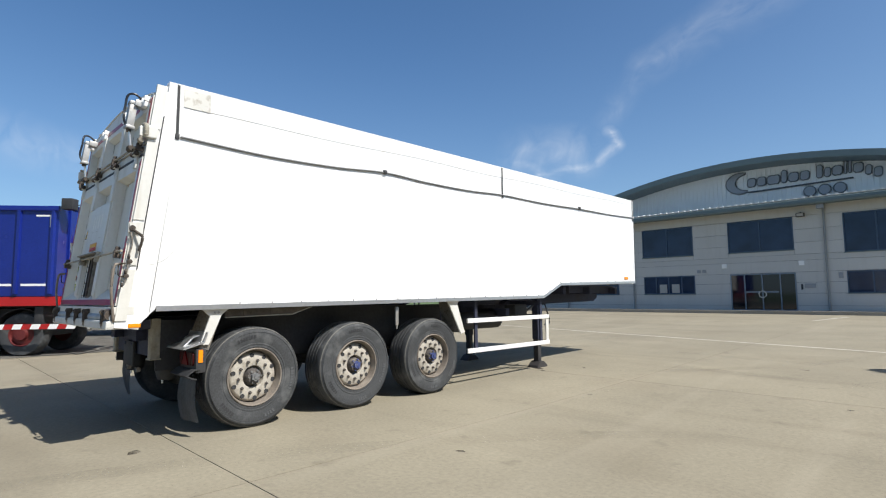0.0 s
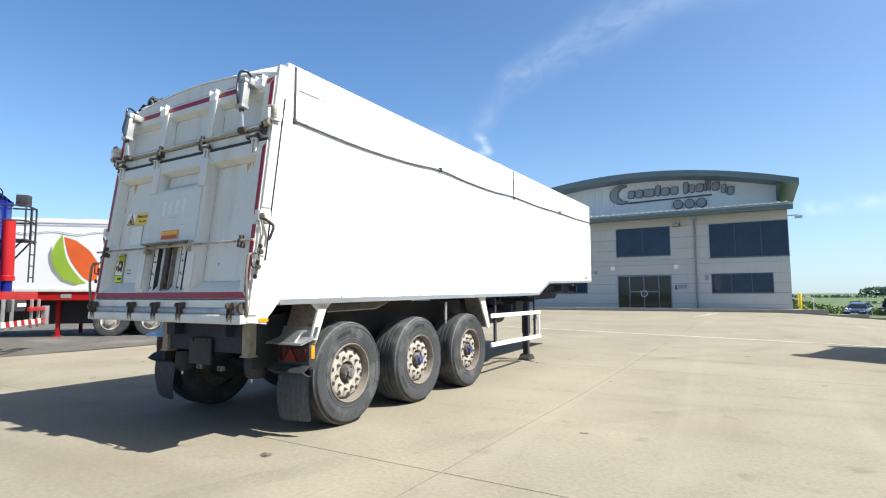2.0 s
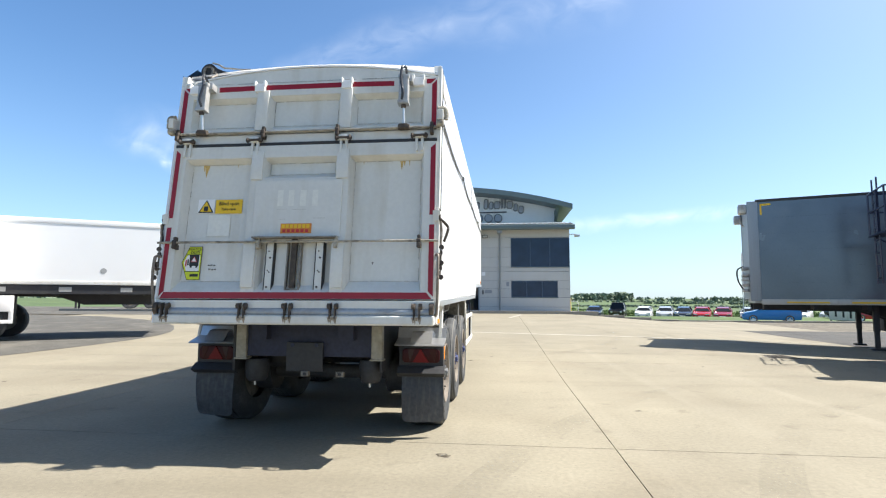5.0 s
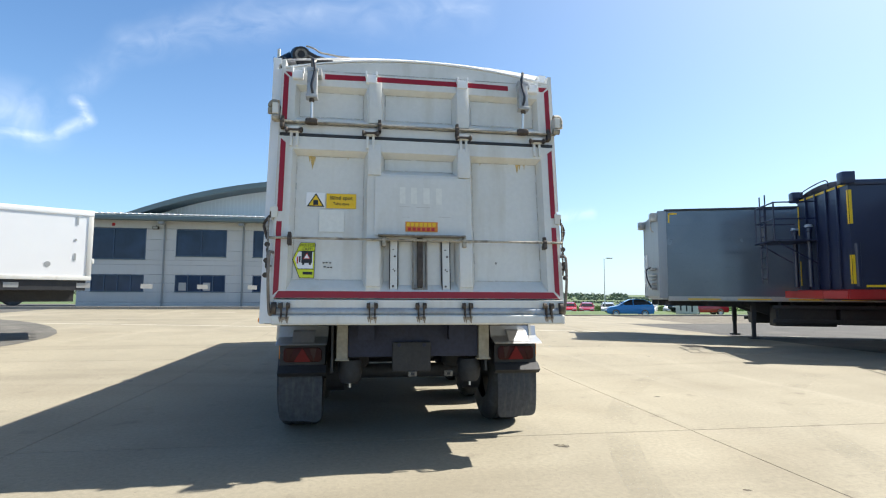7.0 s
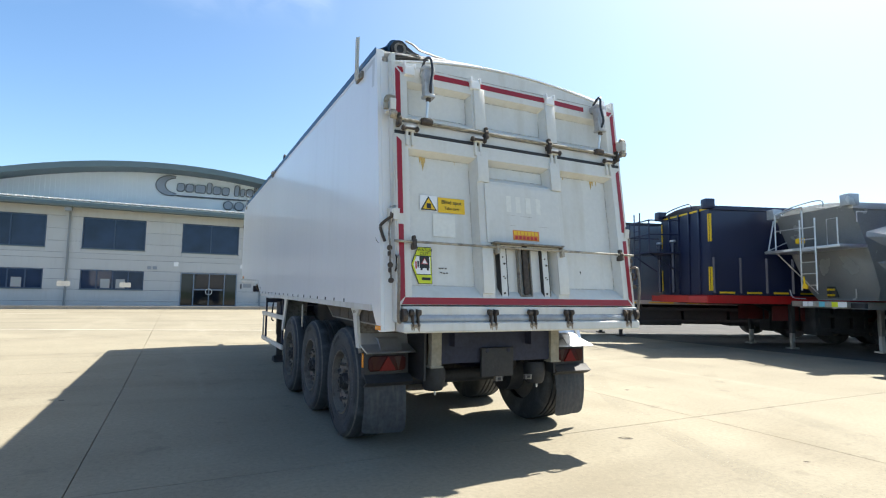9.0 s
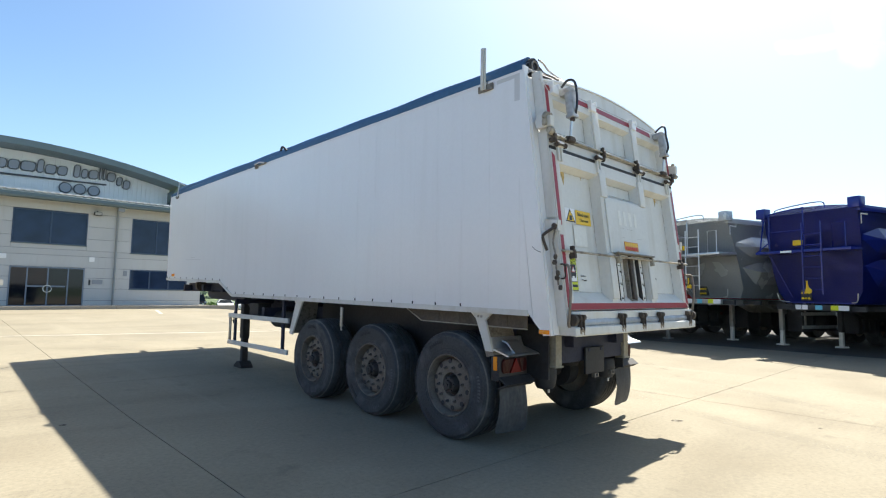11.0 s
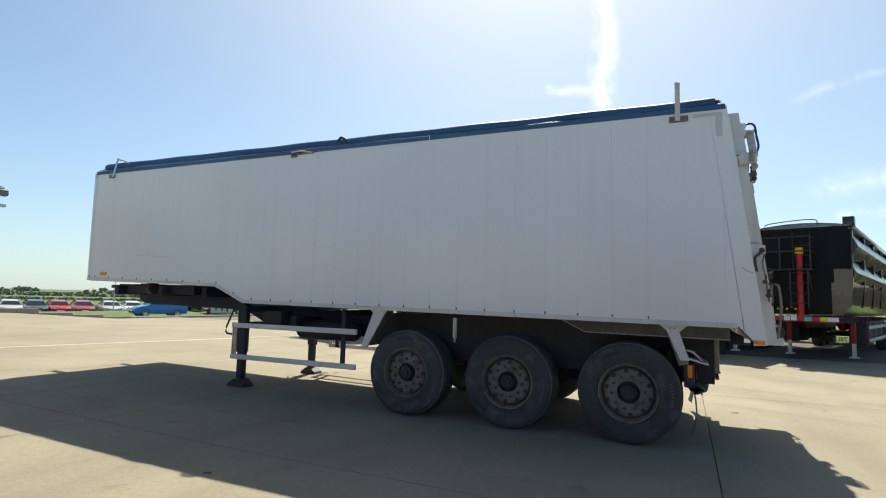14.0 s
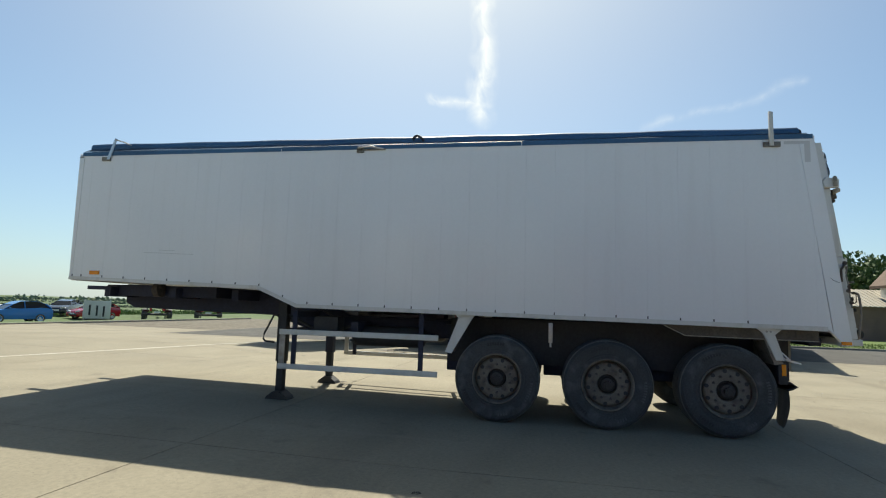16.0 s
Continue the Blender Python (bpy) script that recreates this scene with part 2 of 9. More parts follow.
HUB_CAP = shader("grey_hub_cap", (0.20, 0.205, 0.21), 0.5, metal=0.4, coarse=0.2, fine=0.2, stain=(0.08, 0.07, 0.06), stain_amount=0.6, stain_scale=20)
HUB_BLUE = shader("blue_hub_paint", (0.045, 0.065, 0.19), 0.55, coarse=0.3, fine=0.3, stain=(0.25, 0.24, 0.24), stain_amount=0.6, stain_scale=22, bump=0.3)
RED_TAPE = shader("red_reflective_tape", (0.28, 0.006, 0.014), 0.35, coarse=0.12, fine=0.06)
RED = shader("red_chassis_paint", (0.40, 0.010, 0.010), 0.38, coarse=0.1, fine=0.05, stain=(0.12, 0.03, 0.02), stain_amount=0.4)
RED_LENS = shader("red_lamp_lens", (0.04, 0.003, 0.003), 0.4, coarse=0.15, spec=0.2)
RED_BRIGHT = shader("red_triangle_reflector", (0.14, 0.005, 0.005), 0.4, spec=0.2)
AMBER_DULL = shader("dull_amber_lens", (0.04, 0.007, 0.004), 0.4, coarse=0.1, spec=0.2)
LENS_CLEAR = shader("smoky_clear_lens", (0.05, 0.025, 0.022), 0.4, coarse=0.1, spec=0.2)
AMBER = shader("amber_lens", (0.85, 0.28, 0.01), 0.25, coarse=0.1)
TARP_BLUE = shader("blue_tarpaulin", (0.03, 0.105, 0.21), 0.5, coarse=0.2, fine=0.1, bump=0.4, bump_scale=6)
YELLOW = shader("yellow_sticker", (0.80, 0.50, 0.01), 0.4, coarse=0.05)
YELLOW_GREEN = shader("lime_sticker", (0.62, 0.68, 0.02), 0.4, coarse=0.05)
ORANGE = shader("orange_plate", (0.72, 0.24, 0.02), 0.4, coarse=0.15, fine=0.1)
INK = shader("black_print", (0.015, 0.015, 0.015), 0.5)
RED_INK = shader("red_print", (0.5, 0.02, 0.02), 0.5)
WHITE_INK = shader("white_print", (0.8, 0.8, 0.8), 0.5)
BLUE_BODY = shader("royal_blue_paint", (0.008, 0.020, 0.19), 0.2, coarse=0.15, fine=0.08, stain=(0.012, 0.02, 0.12), stain_amount=0.3, spec=0.4)
NAVY_BODY = shader("navy_paint", (0.008, 0.013, 0.045), 0.38, coarse=0.15, fine=0.05, coat=0.2)
BLACK_MATT = shader("black_front_paint", (0.013, 0.015, 0.020), 0.5, coarse=0.3, fine=0.2, stain=(0.03, 0.032, 0.038), stain_amount=0.5, stain_scale=2, spec=0.25)
BLACK_BODY = shader("black_body_paint", (0.012, 0.012, 0.013), 0.14, coarse=0.15, fine=0.05, stain=(0.045, 0.04, 0.035), stain_amount=0.4, spec=0.5)
GREY_BODY = shader("silver_body_paint", (0.40, 0.40, 0.385), 0.42, metal=0.3, coarse=0.08, fine=0.05, stain=(0.24, 0.24, 0.22), stain_amount=0.35, streak=True)
SILVER_TUB = shader("silver_tub_paint", (0.43, 0.455, 0.465), 0.24, metal=0.3, coarse=0.10, fine=0.05, stain=(0.26, 0.28, 0.28), stain_amount=0.3)
SLATE_SIDE = shader("slate_plank_side", (0.115, 0.15, 0.19), 0.2, metal=0.2, coarse=0.14, fine=0.04, stain=(0.20, 0.24, 0.28), stain_amount=0.35, stain_scale=0.9, coat=0.2)
GALV = shader("galvanised_steel", (0.55, 0.56, 0.57), 0.5, metal=0.6, coarse=0.1, fine=0.1)
GLASS_DARK = shader("tinted_window_glass", (0.018, 0.036, 0.078), 0.04, coarse=0.25, scale=1.6, spec=0.32)
YELLOW_PAINT = shader("yellow_marking_paint", (0.75, 0.48, 0.01), 0.45)


# ---- building blocks ----
def box(bm, x0, x1, y0, y1, z0, z1, bevel=0.0):
    c = bmesh.ops.create_cube(bm, size=1.0, matrix=Matrix.Translation(((x0 + x1) / 2, (y0 + y1) / 2, (z0 + z1) / 2)) @ Matrix.Diagonal((abs(x1 - x0), abs(y1 - y0), abs(z1 - z0), 1)))
    if bevel:
        edges = list({e for v in c["verts"] for e in v.link_edges})
        bmesh.ops.bevel(bm, geom=edges, offset=bevel, segments=2, affect="EDGES", profile=0.6)
    return bm


def prism(bm, pts, axis, a, b, bevel=0.0):
    """A polygon pts pushed along an axis from a to b. pts are (y, z) for x, (x, z) for y and (x, y) for z."""
    put = {"x": lambda p, s: (s, p[0], p[1]), "y": lambda p, s: (p[0], s, p[1]), "z": lambda p, s: (p[0], p[1], s)}[axis]
    va = [bm.verts.new(put(p, a)) for p in pts]
    vb = [bm.verts.new(put(p, b)) for p in pts]
    faces = [bm.faces.new(va), bm.faces.new(vb[::-1])]
    for i in range(len(pts)):
        j = (i + 1) % len(pts)
        faces.append(bm.faces.new((va[j], va[i], vb[i], vb[j])))
    bmesh.ops.recalc_face_normals(bm, faces=faces)
    if bevel:
        bmesh.ops.bevel(bm, geom=list({e for f in faces for e in f.edges}), offset=bevel, segments=2, affect="EDGES", profile=0.6)
    return bm


def rod(bm, a, b, r, r2=None, seg=14):
    """A round bar from a to b."""
    a, b = Vector(a), Vector(b)
    way = b - a
    m = Matrix.Translation((a + b) / 2) @ way.to_track_quat("Z", "Y").to_matrix().to_4x4()
    bmesh.ops.create_cone(bm, cap_ends=True, segments=seg, radius1=r, radius2=r if r2 is None else r2, depth=way.length, matrix=m)
    return bm


def pipe(bm, pts, r, seg=8):
    """A bent tube through points."""
    pts = [Vector(p) for p in pts]
    rings = []
    up = Vector((0.03, 0.02, 1))
    for i, p in enumerate(pts):
        way = (pts[min(i + 1, len(pts) - 1)] - pts[max(i - 1, 0)]).normalized()
        side = way.cross(up)
        side = side.normalized() if side.length > 1e-3 else Vector((1, 0, 0))
        top = side.cross(way).normalized()
        rings.append([bm.verts.new(p + r * (math.cos(2 * math.pi * k / seg) * side + math.sin(2 * math.pi * k / seg) * top)) for k in range(seg)])
    for ra, rb in zip(rings, rings[1:]):
        for k in range(seg):
            bm.faces.new((ra[k], ra[(k + 1) % seg], rb[(k + 1) % seg], rb[k]))
    bm.faces.new(rings[0][::-1])
    bm.faces.new(rings[-1])
    return bm


def curve_pts(ctrl, n=8):
    """Smooth points through control points."""
    c = [Vector(p) for p in ctrl]
    c = [2 * c[0] - c[1]] + c + [2 * c[-1] - c[-2]]
    out = []
    for i in range(1, len(c) - 2):
        for k in range(n):
            t = k / n
            p0, p1, p2, p3 = c[i - 1], c[i], c[i + 1], c[i + 2]
            out.append(0.5 * (2 * p1 + (p2 - p0) * t + (2 * p0 - 5 * p1 + 4 * p2 - p3) * t * t + (3 * p1 - p0 - 3 * p2 + p3) * t ** 3))
    return out + [c[-2]]


def lathe(bm, prof, centre, axis="x", seg=32, caps=True):
    """A profile of (radius, place along the axis) turned round the axis."""
    cx, cy, cz = centre
    rings = []
    for r, s in prof:
        ring = []
        for k in range(seg):
            a = 2 * math.pi * k / seg
            u, v = r * math.cos(a), r * math.sin(a)
            ring.append(bm.verts.new((cx + s, cy + u, cz + v) if axis == "x" else (cx + u, cy + s, cz + v) if axis == "y" else (cx + u, cy + v, cz + s)))
        rings.append(ring)
    faces = []
    for ra, rb in zip(rings, rings[1:]):
        for k in range(seg):
            faces.append(bm.faces.new((ra[k], ra[(k + 1) % seg], rb[(k + 1) % seg], rb[k])))
    if caps:
        faces += [bm.faces.new(rings[0][::-1]), bm.faces.new(rings[-1])]
    bmesh.ops.recalc_face_normals(bm, faces=faces)
    return bm


def B():
    return bmesh.new()


def solid(name, bm, material, smooth=False, angle=35):
    me = bpy.data.meshes.new(name)
    bmesh.ops.recalc_face_normals(bm, faces=bm.faces)
    bm.to_mesh(me)
    bm.free()
    if smooth:
        me.polygons.foreach_set("use_smooth", [True] * len(me.polygons))
        me.set_sharp_from_angle(angle=radians(angle))
    for mat in material if isinstance(material, (list, tuple)) else [material]:
        me.materials.append(mat)
    return new(name, me)


def part(name, bm, material, parent, label="", smooth=True):
    ob = solid(name, bm, material, smooth)
    ob.parent = parent
    if label:
        ob["label"] = label
    return ob


def thing(name, label, category, at=(0, 0, 0), turn=0.0, group="", kind=""):
    ob = new(name)
    ob.empty_display_size = 0.2
    ob.matrix_basis = pose(*at, 0, 0, turn)
    return tagged(ob, label, category, group, kind)


def words(text, size, material, parent, m, name="lettering", label="", depth=0.002, align="LEFT", width=1.0, shear=0.0, bold=0.0):
    """Raised letters in the built-in font, as a mesh."""
    cu = bpy.data.curves.new(name, "FONT")
    cu.body, cu.size, cu.extrude, cu.align_x, cu.align_y = text, size, depth, align, "BOTTOM_BASELINE"
    cu.shear, cu.offset = shear, bold
    tmp = bpy.data.objects.new(name, cu)
    scene.collection.objects.link(tmp)
    dg = bpy.context.evaluated_depsgraph_get()
    me = bpy.data.meshes.new_from_object(tmp.evaluated_get(dg))
    bpy.data.objects.remove(tmp)
    me.materials.clear()
    me.materials.append(material)
    me.transform(m @ Matrix.Diagonal((width, 1, 1, 1)))
    ob = new(name, me)
    ob.parent = parent
    if label:
        ob["label"] = label
    return ob


def rise(x, y):
    """The yard climbs gently towards the offices; beside them the ground falls to the car park and the fields."""
    k = min(1.0, max(0.0, (x - 6) / 5))
    fade = 1 - min(1.0, max(0.0, (y - 34) / 12))
    climb = 0.0165 * max(0.0, min(y, 34.0) - 4.5) * (1 - k) * fade
    beside = min(1.0, max(0.0, (x - 7) / 4))
    if beside == 0 or y < 28.2:
        return climb
    banks = ((28.2, climb), (29.5, 0.0), (31.5, 0.0), (34.0, -0.45), (41.0, -0.45), (43.0, -0.2), (45.0, -0.2), (47.0, -0.8))
    low = -0.8
    for (ya, za), (yb, zb) in zip(banks, banks[1:]):
        if ya <= y <= yb:
            low = za + (zb - za) * (y - ya) / (yb - ya)
    return climb * (1 - beside) + low * beside


# ---- ground ----
def concrete_material():
    """Pale brushed concrete: two scales of tone, blotches, dark specks and faint sweeping tyre marks."""
    m = shader("yard_concrete", (0.243, 0.217, 0.158), 0.9, coarse=0.10, fine=0.11, scale=0.9, stain=(0.164, 0.137, 0.095), stain_amount=0.45, stain_scale=0.5, bump=0.11, bump_scale=170, each=0.03)
    n, l = m.node_tree.nodes, m.node_tree.links
    b = n["Principled BSDF"]
    pos = n.new("ShaderNodeTexCoord").outputs["Object"]

    def layer(fac, colour, amount):
        src = b.inputs["Base Color"].links[0].from_socket
        r = n.new("ShaderNodeMath")
        r.operation = "MULTIPLY"
        l.new(fac, r.inputs[0])
        r.inputs[1].default_value = amount
        x = n.new("ShaderNodeMix")
        x.data_type = "RGBA"
        l.new(r.outputs[0], x.inputs[0])
        l.new(src, x.inputs[6])
        x.inputs[7].default_value = (*colour, 1)
        l.new(x.outputs[2], b.inputs["Base Color"])

    def field(kind, scale, lo, hi, stretch=(1, 1, 1), turn=0.0, detail=5.0, distort=0.0):
        mp = n.new("ShaderNodeMapping")
        mp.inputs["Scale"].default_value = stretch
        mp.inputs["Rotation"].default_value = (0, 0, turn)
        l.new(pos, mp.inputs["Vector"])
        t = n.new("ShaderNodeTexNoise" if kind == "noise" else "ShaderNodeTexWave")
        t.inputs["Scale"].default_value = scale
        t.inputs["Detail"].default_value = detail
        t.inputs["Distortion"].default_value = distort
        l.new(mp.outputs[0], t.inputs["Vector"])
        r = n.new("ShaderNodeMapRange")
        r.inputs[1].default_value, r.inputs[2].default_value = lo, hi
        l.new(t.outputs["Fac"], r.inputs[0])
        return r.outputs[0]

    layer(field("noise", 0.35, 0.56, 0.72, (0.25, 2.2, 1), 0.35, 6, 0.6), (0.145, 0.124, 0.088), 0.5)     # scuffed lanes
    layer(field("noise", 0.4, 0.58, 0.74, (2.4, 0.22, 1), 0.5, 6, 0.6), (0.323, 0.29, 0.22), 0.5)      # worn pale lanes
    layer(field("noise", 3.0, 0.62, 0.75), (0.145, 0.124, 0.09), 0.5)                                   # blotches
    layer(field("noise", 60.0, 0.64, 0.71, detail=2), (0.12, 0.10, 0.075), 0.55)                         # specks
    layer(field("noise", 95.0, 0.64, 0.70, detail=2), (0.38, 0.342, 0.268), 0.35)                         # pale grit
    return m


CONCRETE = concrete_material()
ASPHALT = shader("grey_asphalt", (0.095, 0.09, 0.078), 0.95, coarse=0.2, fine=0.5, scale=2.4, stain=(0.24, 0.22, 0.185), stain_amount=0.5, stain_scale=0.8, bump=0.6, bump_scale=120)
# asphalt copy with the parked row's shade put into its colour
SHADED_ASPHALT = shader("shade_darkened_asphalt", (0.07, 0.067, 0.062), 0.95, coarse=0.2, fine=0.35, scale=1.4, stain=(0.13, 0.12, 0.10), stain_amount=0.5, stain_scale=0.8, bump=0.5, bump_scale=120)
GRASS = shader("field_grass", (0.075, 0.115, 0.04), 0.95, coarse=0.3, fine=0.3, scale=0.15, stain=(0.13, 0.15, 0.05), stain_amount=0.6, stain_scale=0.05, bump=0.5, bump_scale=3)
LINE_WHITE = shader("worn_white_line", (0.45, 0.425, 0.365), 0.8, coarse=0.2, fine=0.3, stain=(0.45, 0.40, 0.31), stain_amount=0.9, stain_scale=3)
JOINT = shader("joint_filler", (0.11, 0.095, 0.07), 0.95, coarse=0.3, fine=0.3, scale=2, stain=(0.33, 0.28, 0.2), stain_amount=0.85, stain_scale=5)
KERB = shader("concrete_kerb", (0.28, 0.258, 0.22), 0.9, coarse=0.12, fine=0.15, bump=0.3)


def sheet(bm, xs, ys, lift):
    grid = [[bm.verts.new((x, y, rise(x, y) + lift)) for y in ys] for x in xs]
    for i in range(len(xs) - 1):
        for j in range(len(ys) - 1):
            bm.faces.new((grid[i][j], grid[i + 1][j], grid[i + 1][j + 1], grid[i][j + 1]))
    return bm


def steps(a, b, n):
    return [a + (b - a) * i / n for i in range(n + 1)]


far = sorted(set([-4500, -1500, -600, -250, -120] + [round(v, 2) for v in steps(-60, 66, 84)] + [120, 250, 600, 1500, 4500]))
ground = solid("ground", sheet(B(), far, far, -0.07), GRASS)
tagged(ground, "flat green field of low crop reaching the horizon", "ground", kind="structure")

yard = solid("yard_base", sheet(B(), steps(-28, 34, 31), steps(-32, 28.2, 30), -0.03), JOINT)
tagged(yard, "dark joint filler under the concrete yard slabs", "ground", kind="structure")


def slab_bm(x0, x1, y0, y1, g=0.0045):
    bm = B()
    xs, ys = steps(x0 + g, x1 - g, 5), steps(y0 + g, y1 - g, 5)
    sheet(bm, xs, ys, 0.0)
    edges = [e for e in bm.edges if e.is_boundary]
    out = bmesh.ops.extrude_edge_only(bm, edges=edges)
    for v in out["geom"]:
        if isinstance(v, bmesh.types.BMVert):
            v.co.z -= 0.03
    return bm


pavement = thing("pavement", "pale concrete yard laid in large jointed slabs", "pavement", kind="structure")
XJ = [-21.6, -15.5, -9.4, -3.3, 2.8, 8.9, 15.0, 21.1, 27.2]
YJ = [-30.0, -23.9, -17.8, -11.7, -5.65, 0.46, 6.56, 12.66, 18.76, 24.0, 27.6]
for i in range(len(XJ) - 1):
    for j in range(len(YJ) - 1):
        if XJ[i] >= 15 and YJ[j] > 18:
            continue
        part("slab", slab_bm(XJ[i], XJ[i + 1], YJ[j], YJ[j + 1]), CONCRETE, pavement, smooth=False)


def flat_strip(name, pts, material, lift=0.004, parent=None):
    """A thin painted or laid area with the outline pts, following the ground."""
    bm = B()
    vs = [bm.verts.new((x, y, rise(x, y) + lift)) for x, y in pts]
    f = bm.faces.new(vs)
    bmesh.ops.triangulate(bm, faces=[f])
    return part(name, bm, material, parent, smooth=False) if parent else solid(name, bm, material)


lot = [(-9.4, -30), (-9.4, -8), (-9.3, 2), (-8.95, 6), (-8.7, 8.2), (-8.62, 9.6), (-8.8, 11.2), (-9.25, 12.5), (-9.9, 13.7), (-10.9, 15.2), (-12.2, 16.8), (-13.6, 18.1), (-15.2, 19.3), (-19.0, 21.5), (-27.9, 23.5), (-27.9, -30)]
bm = B()
for (xa, ya), (xb, yb) in zip(lot[:-2], lot[1:-1]):
    x_far = -75.0
    q = [bm.verts.new((xa, ya, rise(xa, ya) + 0.006)), bm.verts.new((xb, yb, rise(xb, yb) + 0.006)), bm.verts.new((x_far, yb, rise(x_far, yb) + 0.006)), bm.verts.new((x_far, ya, rise(x_far, ya) + 0.006))]
    bm.faces.new(q)
tagged(solid("asphalt_lot", bm, ASPHALT), "worn grey asphalt parking lot beside the concrete", "road", kind="structure")
bm = sheet(B(), steps(-75, -17.6, 24), steps(23.52, 60, 25), 0.006)
tagged(solid("rear_yard", bm, ASPHALT), "grey asphalt yard beyond the offices", "road", kind="structure")
bm = sheet(B(), steps(11.6, 33.9, 10), steps(-31, 18.6, 20), 0.006)
tagged(solid("asphalt_strip", bm, SHADED_ASPHALT), "grey gravelled asphalt under the parked trailers, colour darkened for shade", "road", kind="structure")

markings = thing("road_marking", "faint worn white lines painted on the concrete yard", "marking", kind="structure")
flat_strip("line", [(-14.0, 17.1), (-14.0, 17.22), (-1.46, 14.3), (6.15, 12.62), (14.0, 10.9), (14.0, 10.8), (6.15, 12.5), (-1.46, 14.18)], LINE_WHITE, 0.004, markings)
flat_strip("line", [(2.2, 23.0), (2.34, 23.0), (3.0, 26.2), (2.86, 26.2)], LINE_WHITE, 0.004, markings)
flat_strip("line", [(-9.0, 23.6), (-8.9, 23.5), (-6.9, 24.3), (-7.0, 24.4)], LINE_WHITE, 0.004, markings)



def thin_film(name, colour, lo, hi, most, scale, stretch=(1, 1, 1)):
    """A patchy film on the ground that lets the concrete show through."""
    m = shader(name, colour, 0.8, coarse=0.2, fine=0.2)
    n, l = m.node_tree.nodes, m.node_tree.links
    mp = n.new("ShaderNodeMapping")
    mp.inputs["Scale"].default_value = stretch
    l.new(n.new("ShaderNodeTexCoord").outputs["Object"], mp.inputs["Vector"])
    t = n.new("ShaderNodeTexNoise")
    t.inputs["Scale"].default_value, t.inputs["Detail"].default_value = scale, 7
    l.new(mp.outputs[0], t.inputs["Vector"])
    r = n.new("ShaderNodeMapRange")
    r.inputs[1].default_value, r.inputs[2].default_value, r.inputs[3].default_value, r.inputs[4].default_value = lo, hi, 0.0, most
    l.new(t.outputs["Fac"], r.inputs[0])
    l.new(r.outputs[0], n["Principled BSDF"].inputs["Alpha"])
    return m


OIL = thin_film("oil_stain", (0.06, 0.048, 0.034), 0.3, 0.55, 0.8, 14)
SKID = thin_film("tyre_scuff", (0.13, 0.115, 0.088), 0.40, 0.80, 0.12, 0.9)
rng_spot = random.Random(11)
for x, y, r in ((0.98, 6.75, 0.08), (1.324, 0.095, 0.05), (1.2, 6.6, 0.04), (1.6, 7.3, 0.03), (2.9, 5.2, 0.025), (3.4, 2.1, 0.03), (-2.2, -2.4, 0.04), (-3.1, -1.3, 0.03), (1.1, -2.9, 0.03), (-4.4, 1.5, 0.04), (-3.9, 4.2, 0.03), (4.6, 9.2, 0.04), (5.6, 6.2, 0.03), (-5.8, 3.1, 0.03), (2.2, -1.1, 0.02)):
    pts = []
    ph = rng_spot.uniform(0, 6)
    for k in range(18):
        a = 2 * math.pi * k / 18
        q = r * (1 + 0.22 * math.sin(2 * a + ph) + 0.16 * math.sin(5 * a + 2 * ph) + rng_spot.uniform(-0.08, 0.08))
        pts.append((x + 1.3 * q * math.cos(a), y + q * math.sin(a)))
    flat_strip("oil_spot", pts, OIL, 0.002, pavement)
for cx, cy, r, a0, a1, w in ((-3.0, 14.0, 8.5, -60, 20, 0.28), (-3.0, 14.0, 10.3, -55, 15, 0.26), (12.0, -4.0, 9.0, 120, 200, 0.3), (12.0, -4.0, 10.9, 125, 205, 0.28), (-12.0, -6.0, 9.5, -10, 70, 0.3), (-12.0, -6.0, 7.6, -15, 60, 0.26), (3.0, -10.0, 6.5, 50, 140, 0.28), (3.0, -10.0, 8.4, 45, 130, 0.28), (6.0, 22.0, 12.0, 200, 290, 0.3), (6.0, 22.0, 13.9, 205, 285, 0.3)):
    bm = B()
    prev = None
    for k in range(41):
        a = radians(a0 + (a1 - a0) * k / 40)
        q = [(cx + (r + d) * math.cos(a), cy + (r + d) * math.sin(a)) for d in (-w / 2, w / 2)]
        row = [bm.verts.new((x, y, rise(x, y) + 0.0016)) for x, y in q]
        if prev:
            bm.faces.new((prev[0], prev[1], row[1], row[0]))
        prev = row
    part("tyre_scuff", bm, SKID, pavement, "faint dark tyre scuff", smooth=False)
DRAIN = shader("cast_iron_cover", (0.07, 0.062, 0.052), 0.7, metal=0.3, coarse=0.2, fine=0.3, bump=0.4)
for x, y, w in ((7.9, 8.15, 0.3),):
    z = rise(x, y)
    cover = part("drain_cover", box(B(), x - w, x + w, y - w, y + w, z - 0.01, z + 0.004, 0.003), DRAIN, pavement, "cast-iron drain cover")
    for k in range(5):
        part("cover_bar", box(B(), x - w + 0.06, x + w - 0.06, y - w + 0.09 + k * w * 0.38, y - w + 0.12 + k * w * 0.38, z + 0.003, z + 0.009), DRAIN, cover, smooth=False)

